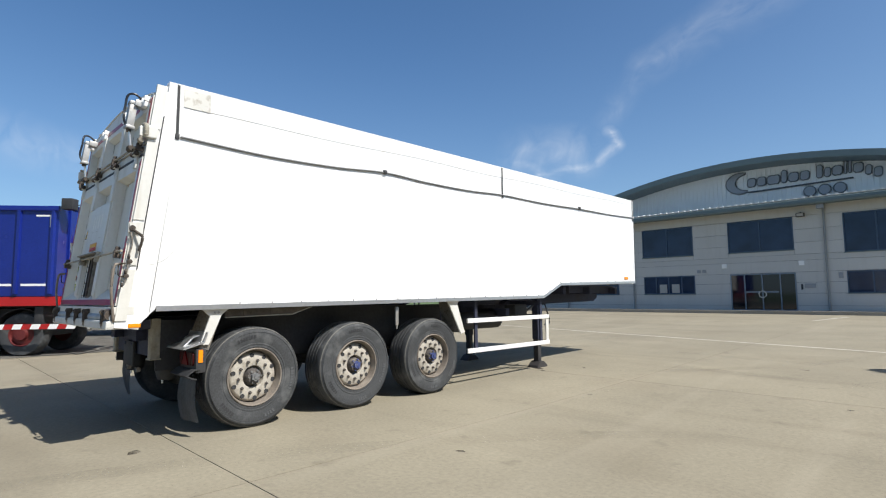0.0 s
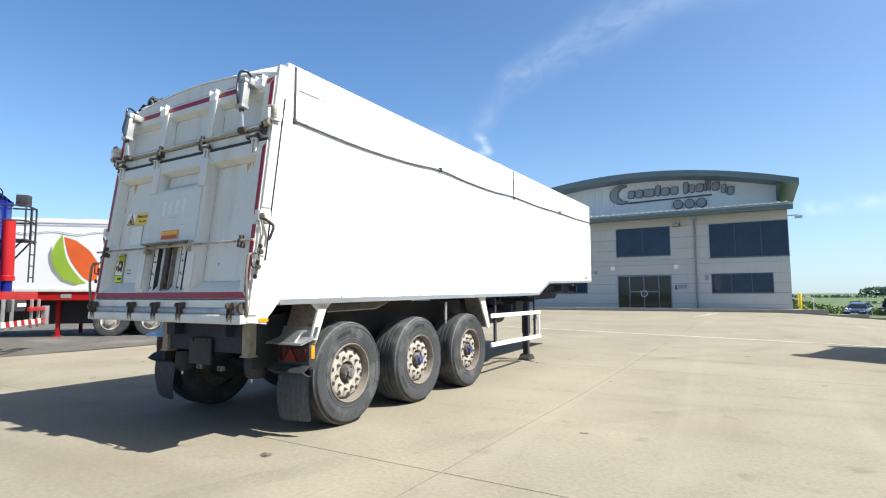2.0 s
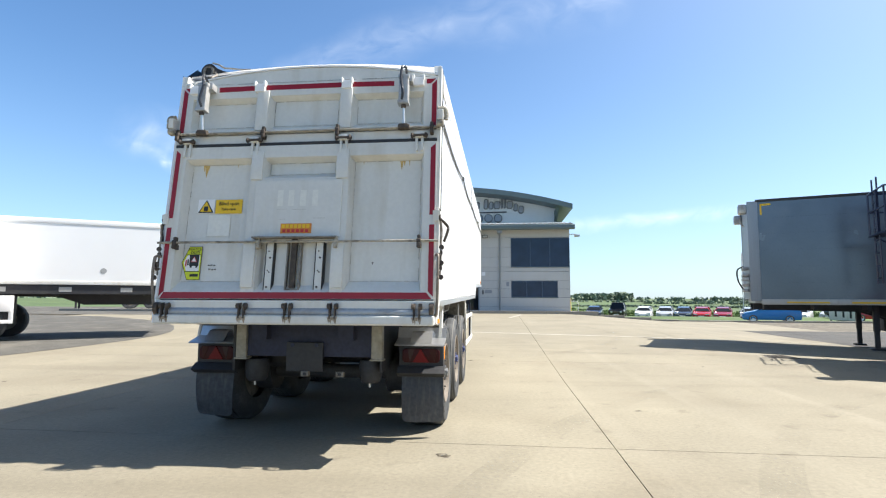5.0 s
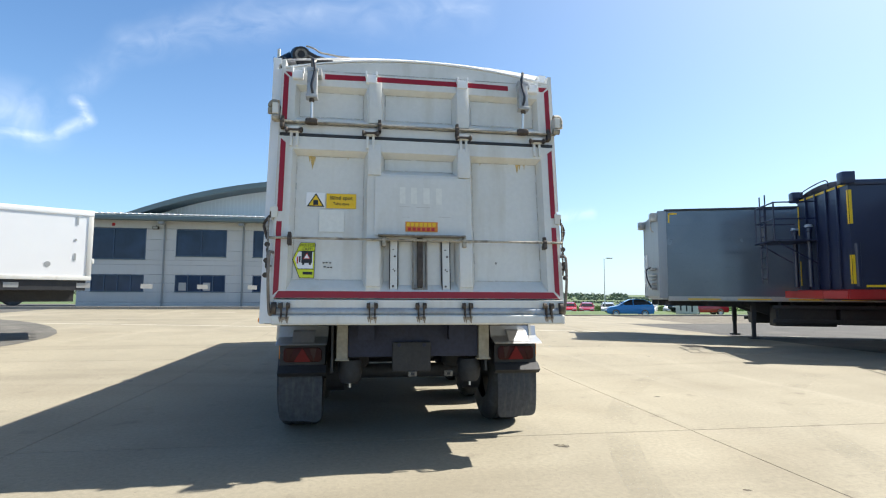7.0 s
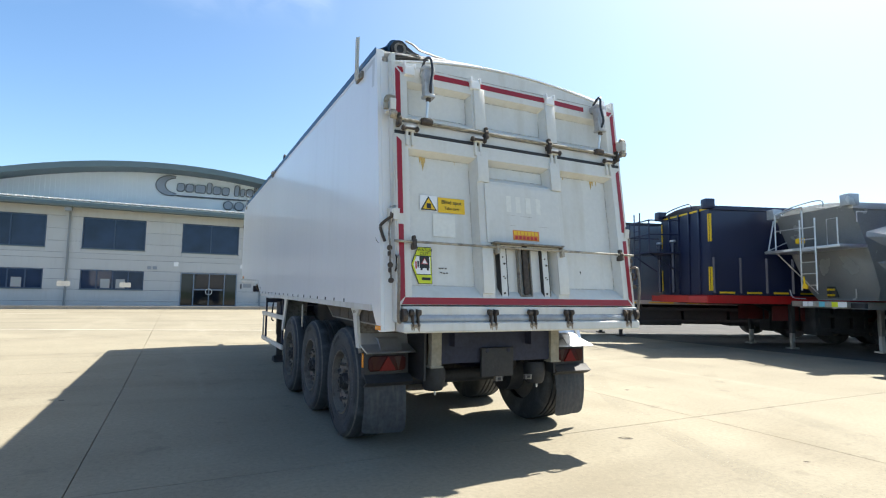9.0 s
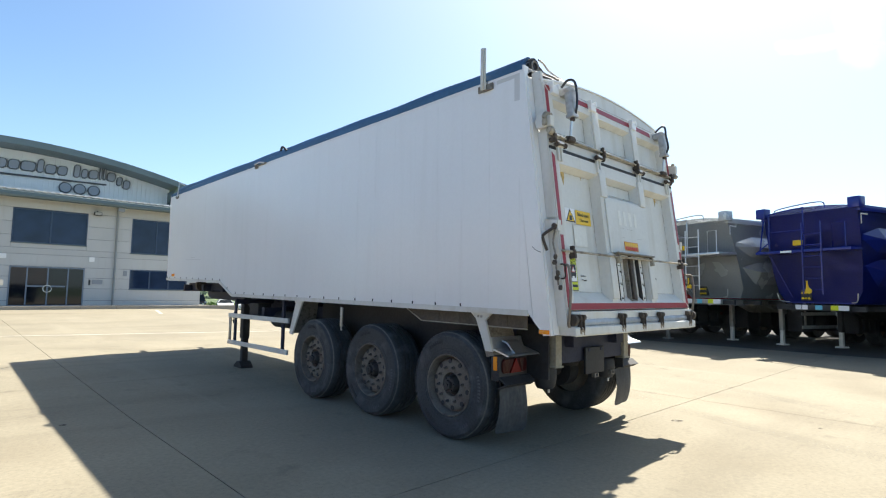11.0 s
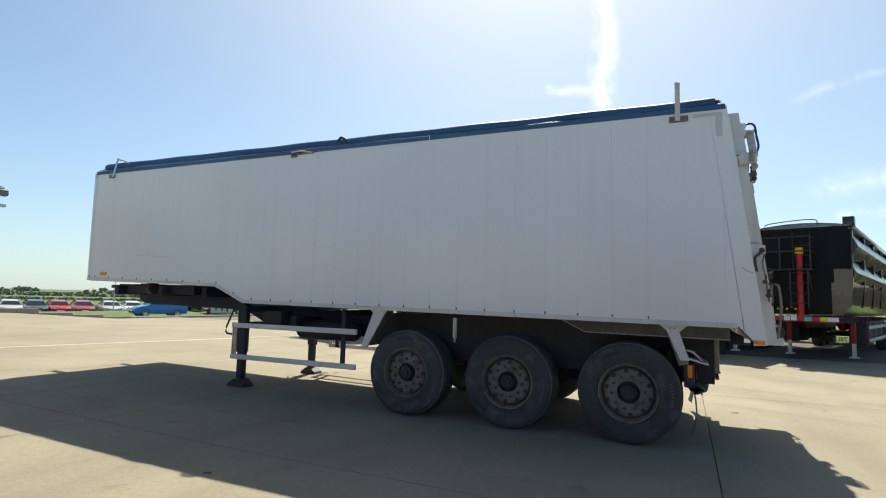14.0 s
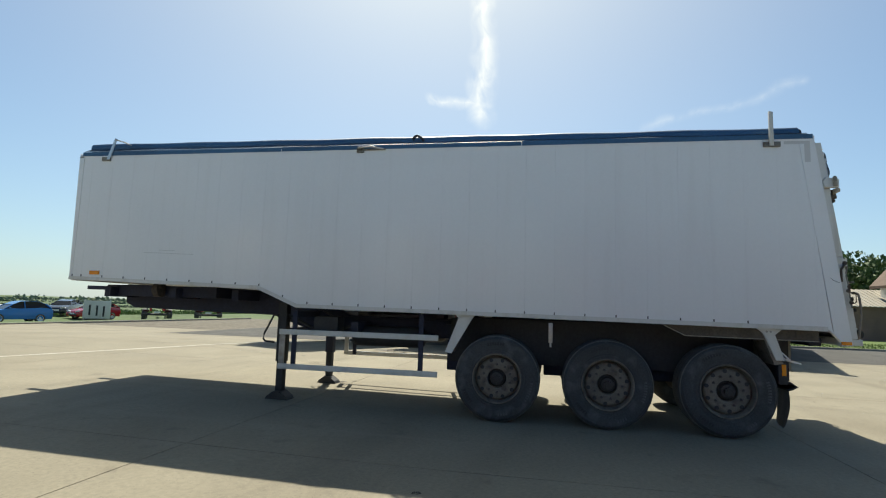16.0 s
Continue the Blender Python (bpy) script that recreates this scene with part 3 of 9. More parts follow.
# the far edge of the yard: a raised kerb and a paved strip before the offices
kerb = thing("kerb", "low concrete kerb along the far edge of the yard", "kerb", kind="structure")
x = -27.0
while x < 32:
    bm = B()
    zb = rise(x, 27.7)
    box(bm, x + 0.006, x + 1.494, 27.6, 27.75, zb - 0.1, zb + (0.16 if x < 7 else 0.07), 0.015)
    part("kerb_stone", bm, KERB, kerb, smooth=False)
    x += 1.5
bm = B()
box(bm, -27, 6.6, 27.75, 30.6, 0.1, rise(0, 27.7) + 0.11)
tagged(solid("footpath", bm, KERB), "paved concrete footpath in front of the offices", "pavement", kind="structure")


# ---- the white tipping trailer ----
trailer = thing("tipping_trailer", "white three-axle tipping trailer with panelled sides, standing on legs", "trailer")


def foot_z(y):
    """Height of the side's lower edge."""
    for (ya, za), (yb, zb) in zip(SIDE_LOW, SIDE_LOW[1:]):
        if ya <= y <= yb:
            return za + (zb - za) * (y - ya) / (yb - ya)
    return SIDE_LOW[-1][1]


def head_z(y):
    return 3.425 + 0.004 * y


SIDE_LOW = [(0.0, 1.085), (0.07, 1.085), (0.24, 1.265), (6.55, 1.335), (7.12, 1.565), (10.2, 1.64)]
HALF = 1.275
for side in (-1, 1):
    xo, xi = side * HALF, side * (HALF - 0.045)
    gap = 0.0011 if side < 0 else 0.0005
    # unseen sheet added inside to stop sunlight leaking through the plank seams
    bm = prism(B(), [(0.36, 1.29), (6.5, 1.36), (7.1, 1.59), (10.1, 1.66), (10.1, 3.44), (0.52, 3.40)], "x", xi - side * 0.014, xi - side * 0.002)
    part("inner_lining", bm, WHITE_OLD, trailer, smooth=False)
    # sloped rear corner, then planks that start from its slanted seam
    bm = prism(B(), [(0.0, 1.085), (0.07, 1.085), (0.185, 1.205), (0.185, foot_z(0.24)), (0.447, head_z(0.45)), (0.285, head_z(0.3))], "x", xi, xo + side * 0.002)
    part("rear_corner", bm, WHITE, trailer, "white sloped rear corner of the body", smooth=False)
    bm = prism(B(), [(0.187, 1.21), (0.24, 1.265), (0.331 - gap, foot_z(0.331)), (0.331 - gap, 2.445)], "x", xi, xo)
    part("side_plank", bm, WHITE, trailer, smooth=False)
    bm = prism(B(), [(0.331, foot_z(0.331)), (0.684, foot_z(0.684)), (0.684, head_z(0.684)), (0.449, head_z(0.45)), (0.331, 2.46)], "x", xi, xo)
    part("side_plank", bm, WHITE, trailer, smooth=False)
    y = 0.684 + gap
    while y < 10.0:
        yb = min(y + 0.357 - gap, 10.12)
        cuts = [y] + [p for p, _ in SIDE_LOW if y < p < yb] + [yb]
        bm = prism(B(), [(c, foot_z(c)) for c in cuts] + [(yb, head_z(yb)), (y, head_z(y))], "x", xi, xo)
        part("side_plank", bm, WHITE, trailer, smooth=False)
        bm = B()
        w = 0.006 if side < 0 else 0.0035
        box(bm, xo, xo + side * 0.007, yb - w, yb + w, foot_z(yb) + 0.022, foot_z(yb) + (0.052 if side < 0 else 0.036))
        part("plank_clip", bm, BLACK, trailer, smooth=False)
        y = yb + gap
    bm = prism(B(), [(10.1235, foot_z(10.12)), (10.17, 1.64), (10.205, 3.46), (10.1235, 3.46)], "x", xi, xo + side * 0.004)
    part("front_post", bm, WHITE, trailer, smooth=False)
    # lower rail in lengths, following the step of the side
    for low in ([(0.24, 1.265), (3.4, 1.300)], [(3.404, 1.300), (6.55, 1.335), (7.12, 1.565)], [(7.124, 1.5655), (10.17, 1.64)]):
        bm = prism(B(), [(a, b - 0.028) for a, b in low] + [(a, b + 0.022) for a, b in low[::-1]], "x", xo - side * 0.02, xo + side * 0.012)
        part("lower_rail", bm, ALLOY if side > 0 else WHITE_OLD, trailer, smooth=False)
    bm = prism(B(), [(0.285, 3.40), (10.2, 3.44), (10.2, 3.50), (0.285, 3.46)], "x", xi - side * 0.02, xo + side * 0.004)
    part("top_rail", bm, WHITE, trailer, smooth=False)
    for ya, yb, za, zb in ((9.66, 9.82, 1.69, 1.745), (0.015, 0.115, 1.095, 1.13)):
        bm = B()
        box(bm, xo, xo + side * 0.014, ya, yb, za, zb, 0.004)
        part("marker_lamp", bm, AMBER, trailer, "amber side marker lamp")
    # grubby inner skirt under the side and its pale lower lip
    sk = 0.30 if side < 0 else 0.92
    bm = prism(B(), [(sk, 1.235), (sk, 1.125 if side < 0 else 1.165), (1.68, 1.138 if side < 0 else 1.175), (1.92, 1.25)], "x", side * 1.195, side * 1.205)
    part("skirt_panel", bm, SKIRT, trailer, "grubby brown inner skirt panel", smooth=False)
    lip_z = 0.0 if side < 0 else 0.038
    bm = prism(B(), [(sk, 1.113 + lip_z), (1.69, 1.126 + lip_z), (1.93, 1.243), (1.93, 1.252), (1.69, 1.136 + lip_z), (sk, 1.123 + lip_z)], "x", side * 1.195, side * 1.209)
    part("skirt_lip", bm, CREAM_POST, trailer, smooth=False)
    for yy in (0.52, 1.12, 1.42) if side < 0 else (1.12, 1.42):
        bm = B()
        box(bm, side * 1.205, side * 1.211, yy - 0.006, yy + 0.006, 1.138 + lip_z, 1.24)
        part("skirt_rib", bm, SKIRT, trailer, smooth=False)
# scuffs scratched into the paint of the shaded side
for pts in ([(0.10, 1.777), (0.13, 1.785), (0.165, 1.803), (0.187, 1.827)], [(8.95, 2.02), (8.6, 2.012), (8.15, 2.0)], [(8.7, 2.055), (8.45, 2.05)]):
    bm = pipe(B(), [(-1.2765, a, b) for a, b in pts], 0.003 if pts[0][0] < 1 else 0.0035, 5)
    part("scuff", bm, TAPE_GREY if pts[0][0] > 1 else BLACK, trailer, "thin scratch in the paint")
bm = pipe(B(), curve_pts([(1.2785, 0.12, 1.66), (1.2785, 0.24, 1.69), (1.2785, 0.34, 1.76), (1.2785, 0.40, 1.85)], 5), 0.0025, 5)
part("scuff", bm, TAPE_GREY, trailer, "thin scratch in the paint")
# floor and front wall of the body
bm = prism(B(), [(0.08, 1.262), (6.5, 1.332), (7.08, 1.563), (10.11, 1.638), (10.11, 1.68), (7.0, 1.63), (6.45, 1.39), (0.1, 1.32)], "x", -1.225, 1.225)
part("body_floor", bm, STEEL, trailer, smooth=False)
bm = prism(B(), [(10.12, 1.6), (10.19, 1.6), (10.215, 3.47), (10.14, 3.47)], "x", -1.225, 1.225)
part("front_wall", bm, WHITE, trailer, smooth=False)

# sheeting: a white cover bowed over the top and a blue roll along one eave
bm = B()
ny, nx = 40, 14
rows = []
for j in range(ny + 1):
    y = 0.30 + 9.9 * j / ny
    row = []
    for i in range(nx + 1):
        x = -1.20 + 2.44 * i / nx
        z = head_z(y) + 0.012 + 0.085 * (1 - (x / 1.28) ** 2) + 0.008 * math.sin(y * 6.0)
        row.append(bm.verts.new((x, y, z)))
    row.append(bm.verts.new((1.28, y, head_z(y) + 0.025)))
    rows.append(row)
for a, b in zip(rows, rows[1:]):
    for i in range(len(a) - 1):
        bm.faces.new((a[i], a[i + 1], b[i + 1], b[i]))
bmesh.ops.solidify(bm, geom=bm.faces[:], thickness=0.004)
part("cover_sheet", bm, WHITE_NEW, trailer, "white cover sheet pulled over the load space")
ys = steps(0.30, 10.2, 40)
bm = prism(B(), [(y, head_z(y) + 0.022) for y in ys] + [(y, head_z(y) - 0.20 + 0.010 * math.sin(y * 2.2) + 0.012 * y) for y in ys[::-1]], "x", 1.2765, 1.2795)
part("sheet_flap", bm, WHITE_NEW, trailer, "white edge of the cover sheet hanging over the side", smooth=False)
bm = B()
rings = [(-1.075 + 0.004 * math.sin(y * 3.1), y, 3.540 + 0.0088 * y + 0.004 * math.sin(y * 4.7)) for y in steps(0.38, 10.15, 48)]
pipe(bm, rings, 0.078, 16)
part("sheet_roll", bm, TARP_BLUE, trailer, "blue rolled edge of the cover sheet")
bm = B()
lower, upper = [], []
for y in steps(0.31, 10.15, 60):
    lower.append(bm.verts.new((-1.277, y, head_z(y) + 0.028 + 0.006 * y * 0.6)))
    upper.append(bm.verts.new((-1.150 + 0.006 * math.sin(y * 5.3), y, 3.530 + 0.0075 * y + 0.006 * math.sin(y * 3.7))))
for k in range(len(lower) - 1):
    bm.faces.new((lower[k], lower[k + 1], upper[k + 1], upper[k]))
bmesh.ops.solidify(bm, geom=bm.faces[:], thickness=0.005)
part("sheet_slope", bm, TARP_BLUE, trailer, "blue sheet drawn up from the eave to its roll")
for ya, yb in ((0.30, 3.6), (3.61, 6.9), (6.91, 10.15)):
    bm = prism(B(), [(ya, head_z(ya) - 0.002), (yb, head_z(yb) - 0.002), (yb, head_z(yb) + 0.058), (ya, head_z(ya) + 0.052)], "x", -1.2835, -1.2795)
    part("sheet_edge", bm, TARP_BLUE, trailer, "blue edge of the cover sheet below the roll", smooth=False)
# straps and cord on the sunny side
for y in (0.37, 5.43, 10.16):
    bm = B()
    box(bm, 1.280, 1.286, y - 0.012, y + 0.012, 2.93 + 0.012 * y, head_z(y) + 0.02)
    box(bm, 1.277, 1.291, y - 0.02, y + 0.02, 2.90 + 0.012 * y, 2.95 + 0.012 * y, 0.004)
    part("sheet_strap", bm, BLACK, trailer, "dark strap holding the sheet")
for y in (2.95, 7.84):
    bm = B()
    box(bm, 1.277, 1.31, y - 0.025, y + 0.025, 2.925 + 0.014 * y, 2.975 + 0.014 * y, 0.006)
    part("cord_clip", bm, BLACK, trailer)
bm = B()
cord = [(1.287, 0.40, 2.93), (1.287, 1.3, 2.905), (1.287, 2.2, 2.93), (1.291, 2.95, 2.985), (1.287, 3.7, 2.965), (1.287, 4.6, 2.97), (1.287, 5.43, 3.01), (1.287, 6.6, 3.01), (1.291, 7.84, 3.045), (1.287, 9.0, 3.06), (1.287, 10.16, 3.10)]
pipe(bm, curve_pts(cord, 6), 0.011, 6)
part("sheet_cord", bm, CORD, trailer, "dark cord slung along the side")
# fittings on the shaded side
for ya, yb, za, zb in ((0.64, 0.82, 3.335, 3.395), (5.40, 5.80, 3.43, 3.45), (5.70, 5.80, 3.40, 3.47), (9.66, 9.80, 3.38, 3.44)):
    bm = B()
    box(bm, -1.297, -1.275, ya, yb, za, zb, 0.003)
    for yy in (ya + 0.02, yb - 0.02):
        rod(bm, (-1.304, yy, (za + zb) / 2), (-1.29, yy, (za + zb) / 2), 0.009, seg=8)
    part("sheet_bracket", bm, GRIMY_STEEL, trailer, "grimy bracket of the sheeting gear")
bm = B()
box(bm, -1.309, -1.299, 0.715, 0.765, 3.345, 3.75, 0.002)
box(bm, -1.325, -1.309, 0.735, 0.765, 3.345, 3.75, 0.002)
part("sheet_arm", bm, WHITE_OLD, trailer, "pale upright arm of the sheeting gear")
bm = prism(B(), [(9.66, 3.40), (9.71, 3.40), (9.60, 3.72), (9.56, 3.71)], "x", -1.305, -1.297)
pipe(bm, [(-1.30, 9.6, 3.70), (-1.28, 9.45, 3.66), (-1.25, 9.35, 3.62)], 0.01)
part("sheet_arm", bm, ALLOY, trailer, "bare metal arm of the sheeting gear")
bm = pipe(B(), [(-1.305, 5.42, 3.44), (-1.315, 5.60, 3.475), (-1.305, 5.78, 3.47)], 0.012)
part("sheet_arm", bm, ALLOY, trailer, "bare metal arm of the sheeting gear")
bm = B()
pipe(bm, curve_pts([(-1.22, 5.05, 3.58), (-1.22, 5.0, 3.63), (-1.22, 4.93, 3.60), (-1.2, 4.9, 3.56)], 4), 0.018)
part("sheet_hook", bm, BLACK, trailer)
bm = B()
box(bm, -1.2775, -1.275, 0.33, 0.60, 3.365, 3.40)
box(bm, -1.2775, -1.275, 0.33, 0.39, 3.15, 3.365)
part("tape_mark", bm, TAPE_GREY, trailer, "grey tape remnant at the upper corner", smooth=False)
bm = B()
box(bm, 1.280, 1.283, 0.42, 0.68, 3.24, 3.425)
part("tape_mark", bm, GRIME_PATCH, trailer, "grimy tape patch at the upper corner", smooth=False)

# rear door, leaning forward with the body's rear edge
LEAN_REAR = pose(0, 0, 1.085, -6.9, 0, 0) @ Matrix.Diagonal((0.991, 1, 1, 1))


def rear(bm):
    bm.transform(LEAN_REAR)
    return bm


def rz(z):
    """Height along the leaning rear plane."""
    drop = 0.014 + 0.02 * min(1.0, max(0.0, (z - 1.5) / 0.8))
    return (1.36 + 0.991 * (z - 1.36) - drop - 1.085) / math.cos(radians(6.9))


OUT = -0.115
DEEP = 0.085
XL, XR = -1.185, 1.275      # edges of the tailgate

# frame round the opening
for xa, xb, ya in ((-1.262, -1.18, -0.01), (1.28, 1.292, -0.10)):
    bm = prism(B(), [(xa, rz(1.1)), (xa, rz(3.40)), (xb, rz(3.40)), (xb, rz(1.1))], "y", ya, 0.10)
    part("rear_frame", rear(bm), WHITE, trailer, smooth=False)
bm = B()
arc = [(-1.185 + 2.462 * i / 24, rz(3.355 + 0.138 * (1 - (-1 + i / 12) ** 2))) for i in range(25)]
prism(bm, arc + [(1.277, rz(3.345)), (-1.185, rz(3.345))], "y", -0.095, 0.09)
header = part("rear_header", rear(bm), WHITE_OLD, trailer, "white bowed header above the tailgate", smooth=False)
bm = B()
lip = [(-1.18 + 2.448 * i / 24, rz(3.36 + 0.138 * (1 - (-1 + i / 12) ** 2))) for i in range(25)]
prism(bm, lip + [(x, z + 0.012) for x, z in lip[::-1]], "y", -0.105, 0.095)
part("header_lip", rear(bm), WHITE, header, smooth=False)


def framed_panel(bm, x0, x1, z0, z1, cells, depth, ledge=0.10):
    """A pressed panel: rails round sunk cells with sloping sides and a broad sloping ledge below."""
    xs = sorted({x0, x1, *[c[0] for c in cells], *[c[1] for c in cells]})
    zs = sorted({z0, z1, *[c[2] for c in cells], *[c[3] for c in cells]})
    for i in range(len(xs) - 1):
        for j in range(len(zs) - 1):
            xa, xb, za, zb = xs[i], xs[i + 1], zs[j], zs[j + 1]
            mx, mz = (xa + xb) / 2, (za + zb) / 2
            if any(c[0] < mx < c[1] and c[2] < mz < c[3] for c in cells):
                continue
            bm.faces.new([bm.verts.new(p) for p in ((xa, 0, za), (xb, 0, za), (xb, 0, zb), (xa, 0, zb))])
    for xa, xb, za, zb in cells:
        s = 0.03
        low = min(ledge, (zb - za) * 0.3)
        o = [bm.verts.new(p) for p in ((xa, 0, za), (xb, 0, za), (xb, 0, zb), (xa, 0, zb))]
        n = [bm.verts.new(p) for p in ((xa + s, depth, za + low), (xb - s, depth, za + low), (xb - s, depth, zb - s), (xa + s, depth, zb - s))]
        for k in range(4):
            bm.faces.new((o[k], o[(k + 1) % 4], n[(k + 1) % 4], n[k]))
        bm.faces.new(n)
    edge = [bm.verts.new(p) for p in ((x0, 0, z0), (x1, 0, z0), (x1, 0, z1), (x0, 0, z1))]
    back = [bm.verts.new((v.co.x, depth + 0.02, v.co.z)) for v in edge]
    for k in range(4):
        bm.faces.new((edge[(k + 1) % 4], edge[k], back[k], back[(k + 1) % 4]))
    bm.faces.new(back[::-1])
    bmesh.ops.remove_doubles(bm, verts=bm.verts, dist=0.0005)
    return bm


bm = framed_panel(B(), XL, XR, rz(1.295), rz(2.715), [(-1.07, -0.425, rz(1.358), rz(2.60)), (0.489, 1.16, rz(1.358), rz(2.60)), (-0.31, 0.37, rz(2.40), rz(2.60)), (-0.304, 0.372, rz(1.352), rz(1.83))], DEEP)
bm.transform(Matrix.Translation((0, OUT, 0)))
door = part("lower_tailgate", rear(bm), WHITE_OLD, trailer, "white ribbed lower tailgate, chipped and rust-streaked", smooth=False)
bm = framed_panel(B(), XL, XR, rz(2.845), rz(3.335), [(-1.068, -0.44, rz(2.872), rz(3.20)), (-0.31, 0.37, rz(2.872), rz(3.21)), (0.489, 1.15, rz(2.872), rz(3.20))], DEEP * 0.8, 0.055)
bm.transform(Matrix.Translation((0, OUT, 0)))
flap = part("upper_tailgate", rear(bm), WHITE_OLD, trailer, "white ribbed upper tailgate flap", smooth=False)
# cream rail between the two leaves
bm = B()
box(bm, XL, XR, OUT + 0.012, OUT + 0.06, rz(2.748), rz(2.83), 0.004)
part("tailgate_rail", rear(bm), WHITE_OLD, trailer, "cream rail between the tailgate leaves", smooth=False)
# middle plate with its lip and the grain hatch below
bm = B()
box(bm, -0.36, 0.44, OUT - 0.014, OUT + 0.01, rz(1.84), rz(2.375), 0.004)
plate = part("blank_plate", rear(bm), WHITE_OLD, door, "plain white plate with traces of removed letters", smooth=False)
for xx, w, h in ((-0.12, 0.05, 0.15), (-0.02, 0.05, 0.15), (0.09, 0.055, 0.15), (0.20, 0.05, 0.15)):
    bm = B()
    box(bm, xx - w / 2, xx + w / 2, OUT - 0.0155, OUT - 0.013, rz(2.13), rz(2.13 + h))
    part("letter_ghost", rear(bm), GHOST, door, smooth=False)
for xa, xb, za, zb in ((-0.15, -0.05, 2.10, 2.103), (0.0, 0.12, 2.096, 2.10), (0.19, 0.30, 2.012, 2.016), (-0.12, -0.06, 2.005, 2.008)):
    bm = B()
    box(bm, xa, xb, OUT - 0.0152, OUT - 0.013, rz(za), rz(zb))
    part("glue_line", rear(bm), GRIME_CREASE, door, smooth=False)
for xa, xb in ((-0.222, -0.160), (0.228, 0.292)):
    bm = B()
    box(bm, xa, xb, OUT + 0.02, OUT + DEEP + 0.01, rz(1.362), rz(1.80), 0.004)
    part("hatch_runner", rear(bm), WHITE_OLD, door, "pale upright runner of the grain hatch", smooth=False)
    for xe in (xa - 0.006, xb + 0.001):
        part("runner_gap", rear(box(B(), xe, xe + 0.005, OUT + 0.018, OUT + DEEP, rz(1.365), rz(1.80))), HUB_DARK, door, "dark grimy gap beside the runner", smooth=False)
    for k, zz in enumerate((1.40, 1.53, 1.545, 1.66, 1.72)):
        bm = B()
        xm = (xa + xb) / 2 + (0.008 if k % 2 else -0.006)
        rod(bm, (xm, OUT + 0.012, rz(zz)), (xm, OUT + 0.022, rz(zz)), 0.006 if k % 3 else 0.009, seg=8)
        part("hatch_bolt", rear(bm), RUSTY, door)
bm = B()
box(bm, -0.15, 0.22, OUT + 0.055, OUT + 0.075, rz(1.366), rz(1.80), 0.004)
part("grain_hatch", rear(bm), WHITE_OLD, door, "small sliding grain hatch in the tailgate", smooth=False)
bm = B()
box(bm, -0.034, -0.022, OUT + 0.01, OUT + 0.056, rz(1.385), rz(1.80), 0.002)
box(bm, 0.085, 0.097, OUT + 0.01, OUT + 0.056, rz(1.385), rz(1.80), 0.002)
box(bm, -0.034, 0.097, OUT + 0.01, OUT + 0.056, rz(1.372), rz(1.385), 0.002)
part("hatch_channel", rear(bm), GRIMY_STEEL, door, smooth=False)
bm = B()
box(bm, 0.007, 0.058, OUT + 0.0, OUT + 0.03, rz(1.39), rz(1.83), 0.008)
part("hatch_bar", rear(bm), RUSTY, door, "rusted upright bar of the hatch", smooth=False)
bm = B()
box(bm, -0.33, 0.42, OUT - 0.075, OUT - 0.005, rz(1.823), rz(1.836), 0.003)
part("hatch_lip", rear(bm), GRIMY_STEEL, door, "grimy folded lip above the hatch")
# broad ribs that stand on the rails
for xx, za, zb in ((-0.367, 2.86, 3.26), (0.43, 2.86, 3.26), (-0.367, 2.385, 2.66), (0.43, 2.385, 2.66), (-0.367, 1.39, 1.83), (0.43, 1.39, 1.83)):
    bm = B()
    box(bm, xx - 0.056, xx + 0.056, OUT - 0.02, OUT + 0.03, rz(za), rz(zb), 0.008)
    part("tailgate_rib", rear(bm), WHITE_OLD, flap if za > 2.8 else door)
# hanger blocks on the header
for xx in (-1.05, -0.405, 0.43, 1.10):
    bm = B()
    box(bm, xx - 0.048, xx + 0.048, OUT - 0.035, OUT + 0.03, rz(3.245), rz(3.325), 0.006)
    for s in (-1, 1):
        box(bm, xx + s * 0.046 - 0.008, xx + s * 0.046 + 0.008, OUT - 0.045, OUT + 0.03, rz(3.30), rz(3.35), 0.003)
    part("hanger_block", rear(bm), WHITE_NEW, header, "white hanger block over the flap")
# red tape with mitred ends, a pale edge showing beside it
TAPES = [[(-1.172, 2.865), (-1.129, 2.865), (-1.129, 3.265), (-1.172, 3.305)], [(1.222, 2.865), (1.265, 2.865), (1.265, 3.305), (1.222, 3.265)],
         [(-1.16, 3.318), (-1.08, 3.318), (-1.08, 3.272), (-1.115, 3.272)], [(1.255, 3.318), (1.17, 3.318), (1.17, 3.272), (1.21, 3.272)],
         [(-0.818, 3.265), (-0.455, 3.27), (-0.455, 3.318), (-0.818, 3.315)], [(-0.352, 3.27), (0.385, 3.27), (0.385, 3.318), (-0.352, 3.318)], [(0.478, 3.27), (0.87, 3.262), (0.87, 3.31), (0.478, 3.318)],
         [(-1.172, 2.035), (-1.129, 2.035), (-1.129, 2.655), (-1.172, 2.69)], [(1.222, 2.035), (1.265, 2.035), (1.265, 2.69), (1.222, 2.655)],
         [(-1.172, 1.318), (-1.129, 1.362), (-1.129, 1.945), (-1.172, 1.945)], [(1.265, 1.318), (1.265, 1.945), (1.222, 1.945), (1.222, 1.362)],
         [(-1.16, 1.297), (1.255, 1.297), (1.207, 1.352), (-1.13, 1.352)]]
for pts in TAPES:
    bm = prism(B(), [(a, rz(b)) for a, b in pts], "y", OUT - 0.003, OUT - 0.0005)
    part("red_tape", rear(bm), RED_TAPE, flap if pts[0][1] > 2.8 else door, "dark red reflective tape", smooth=False)
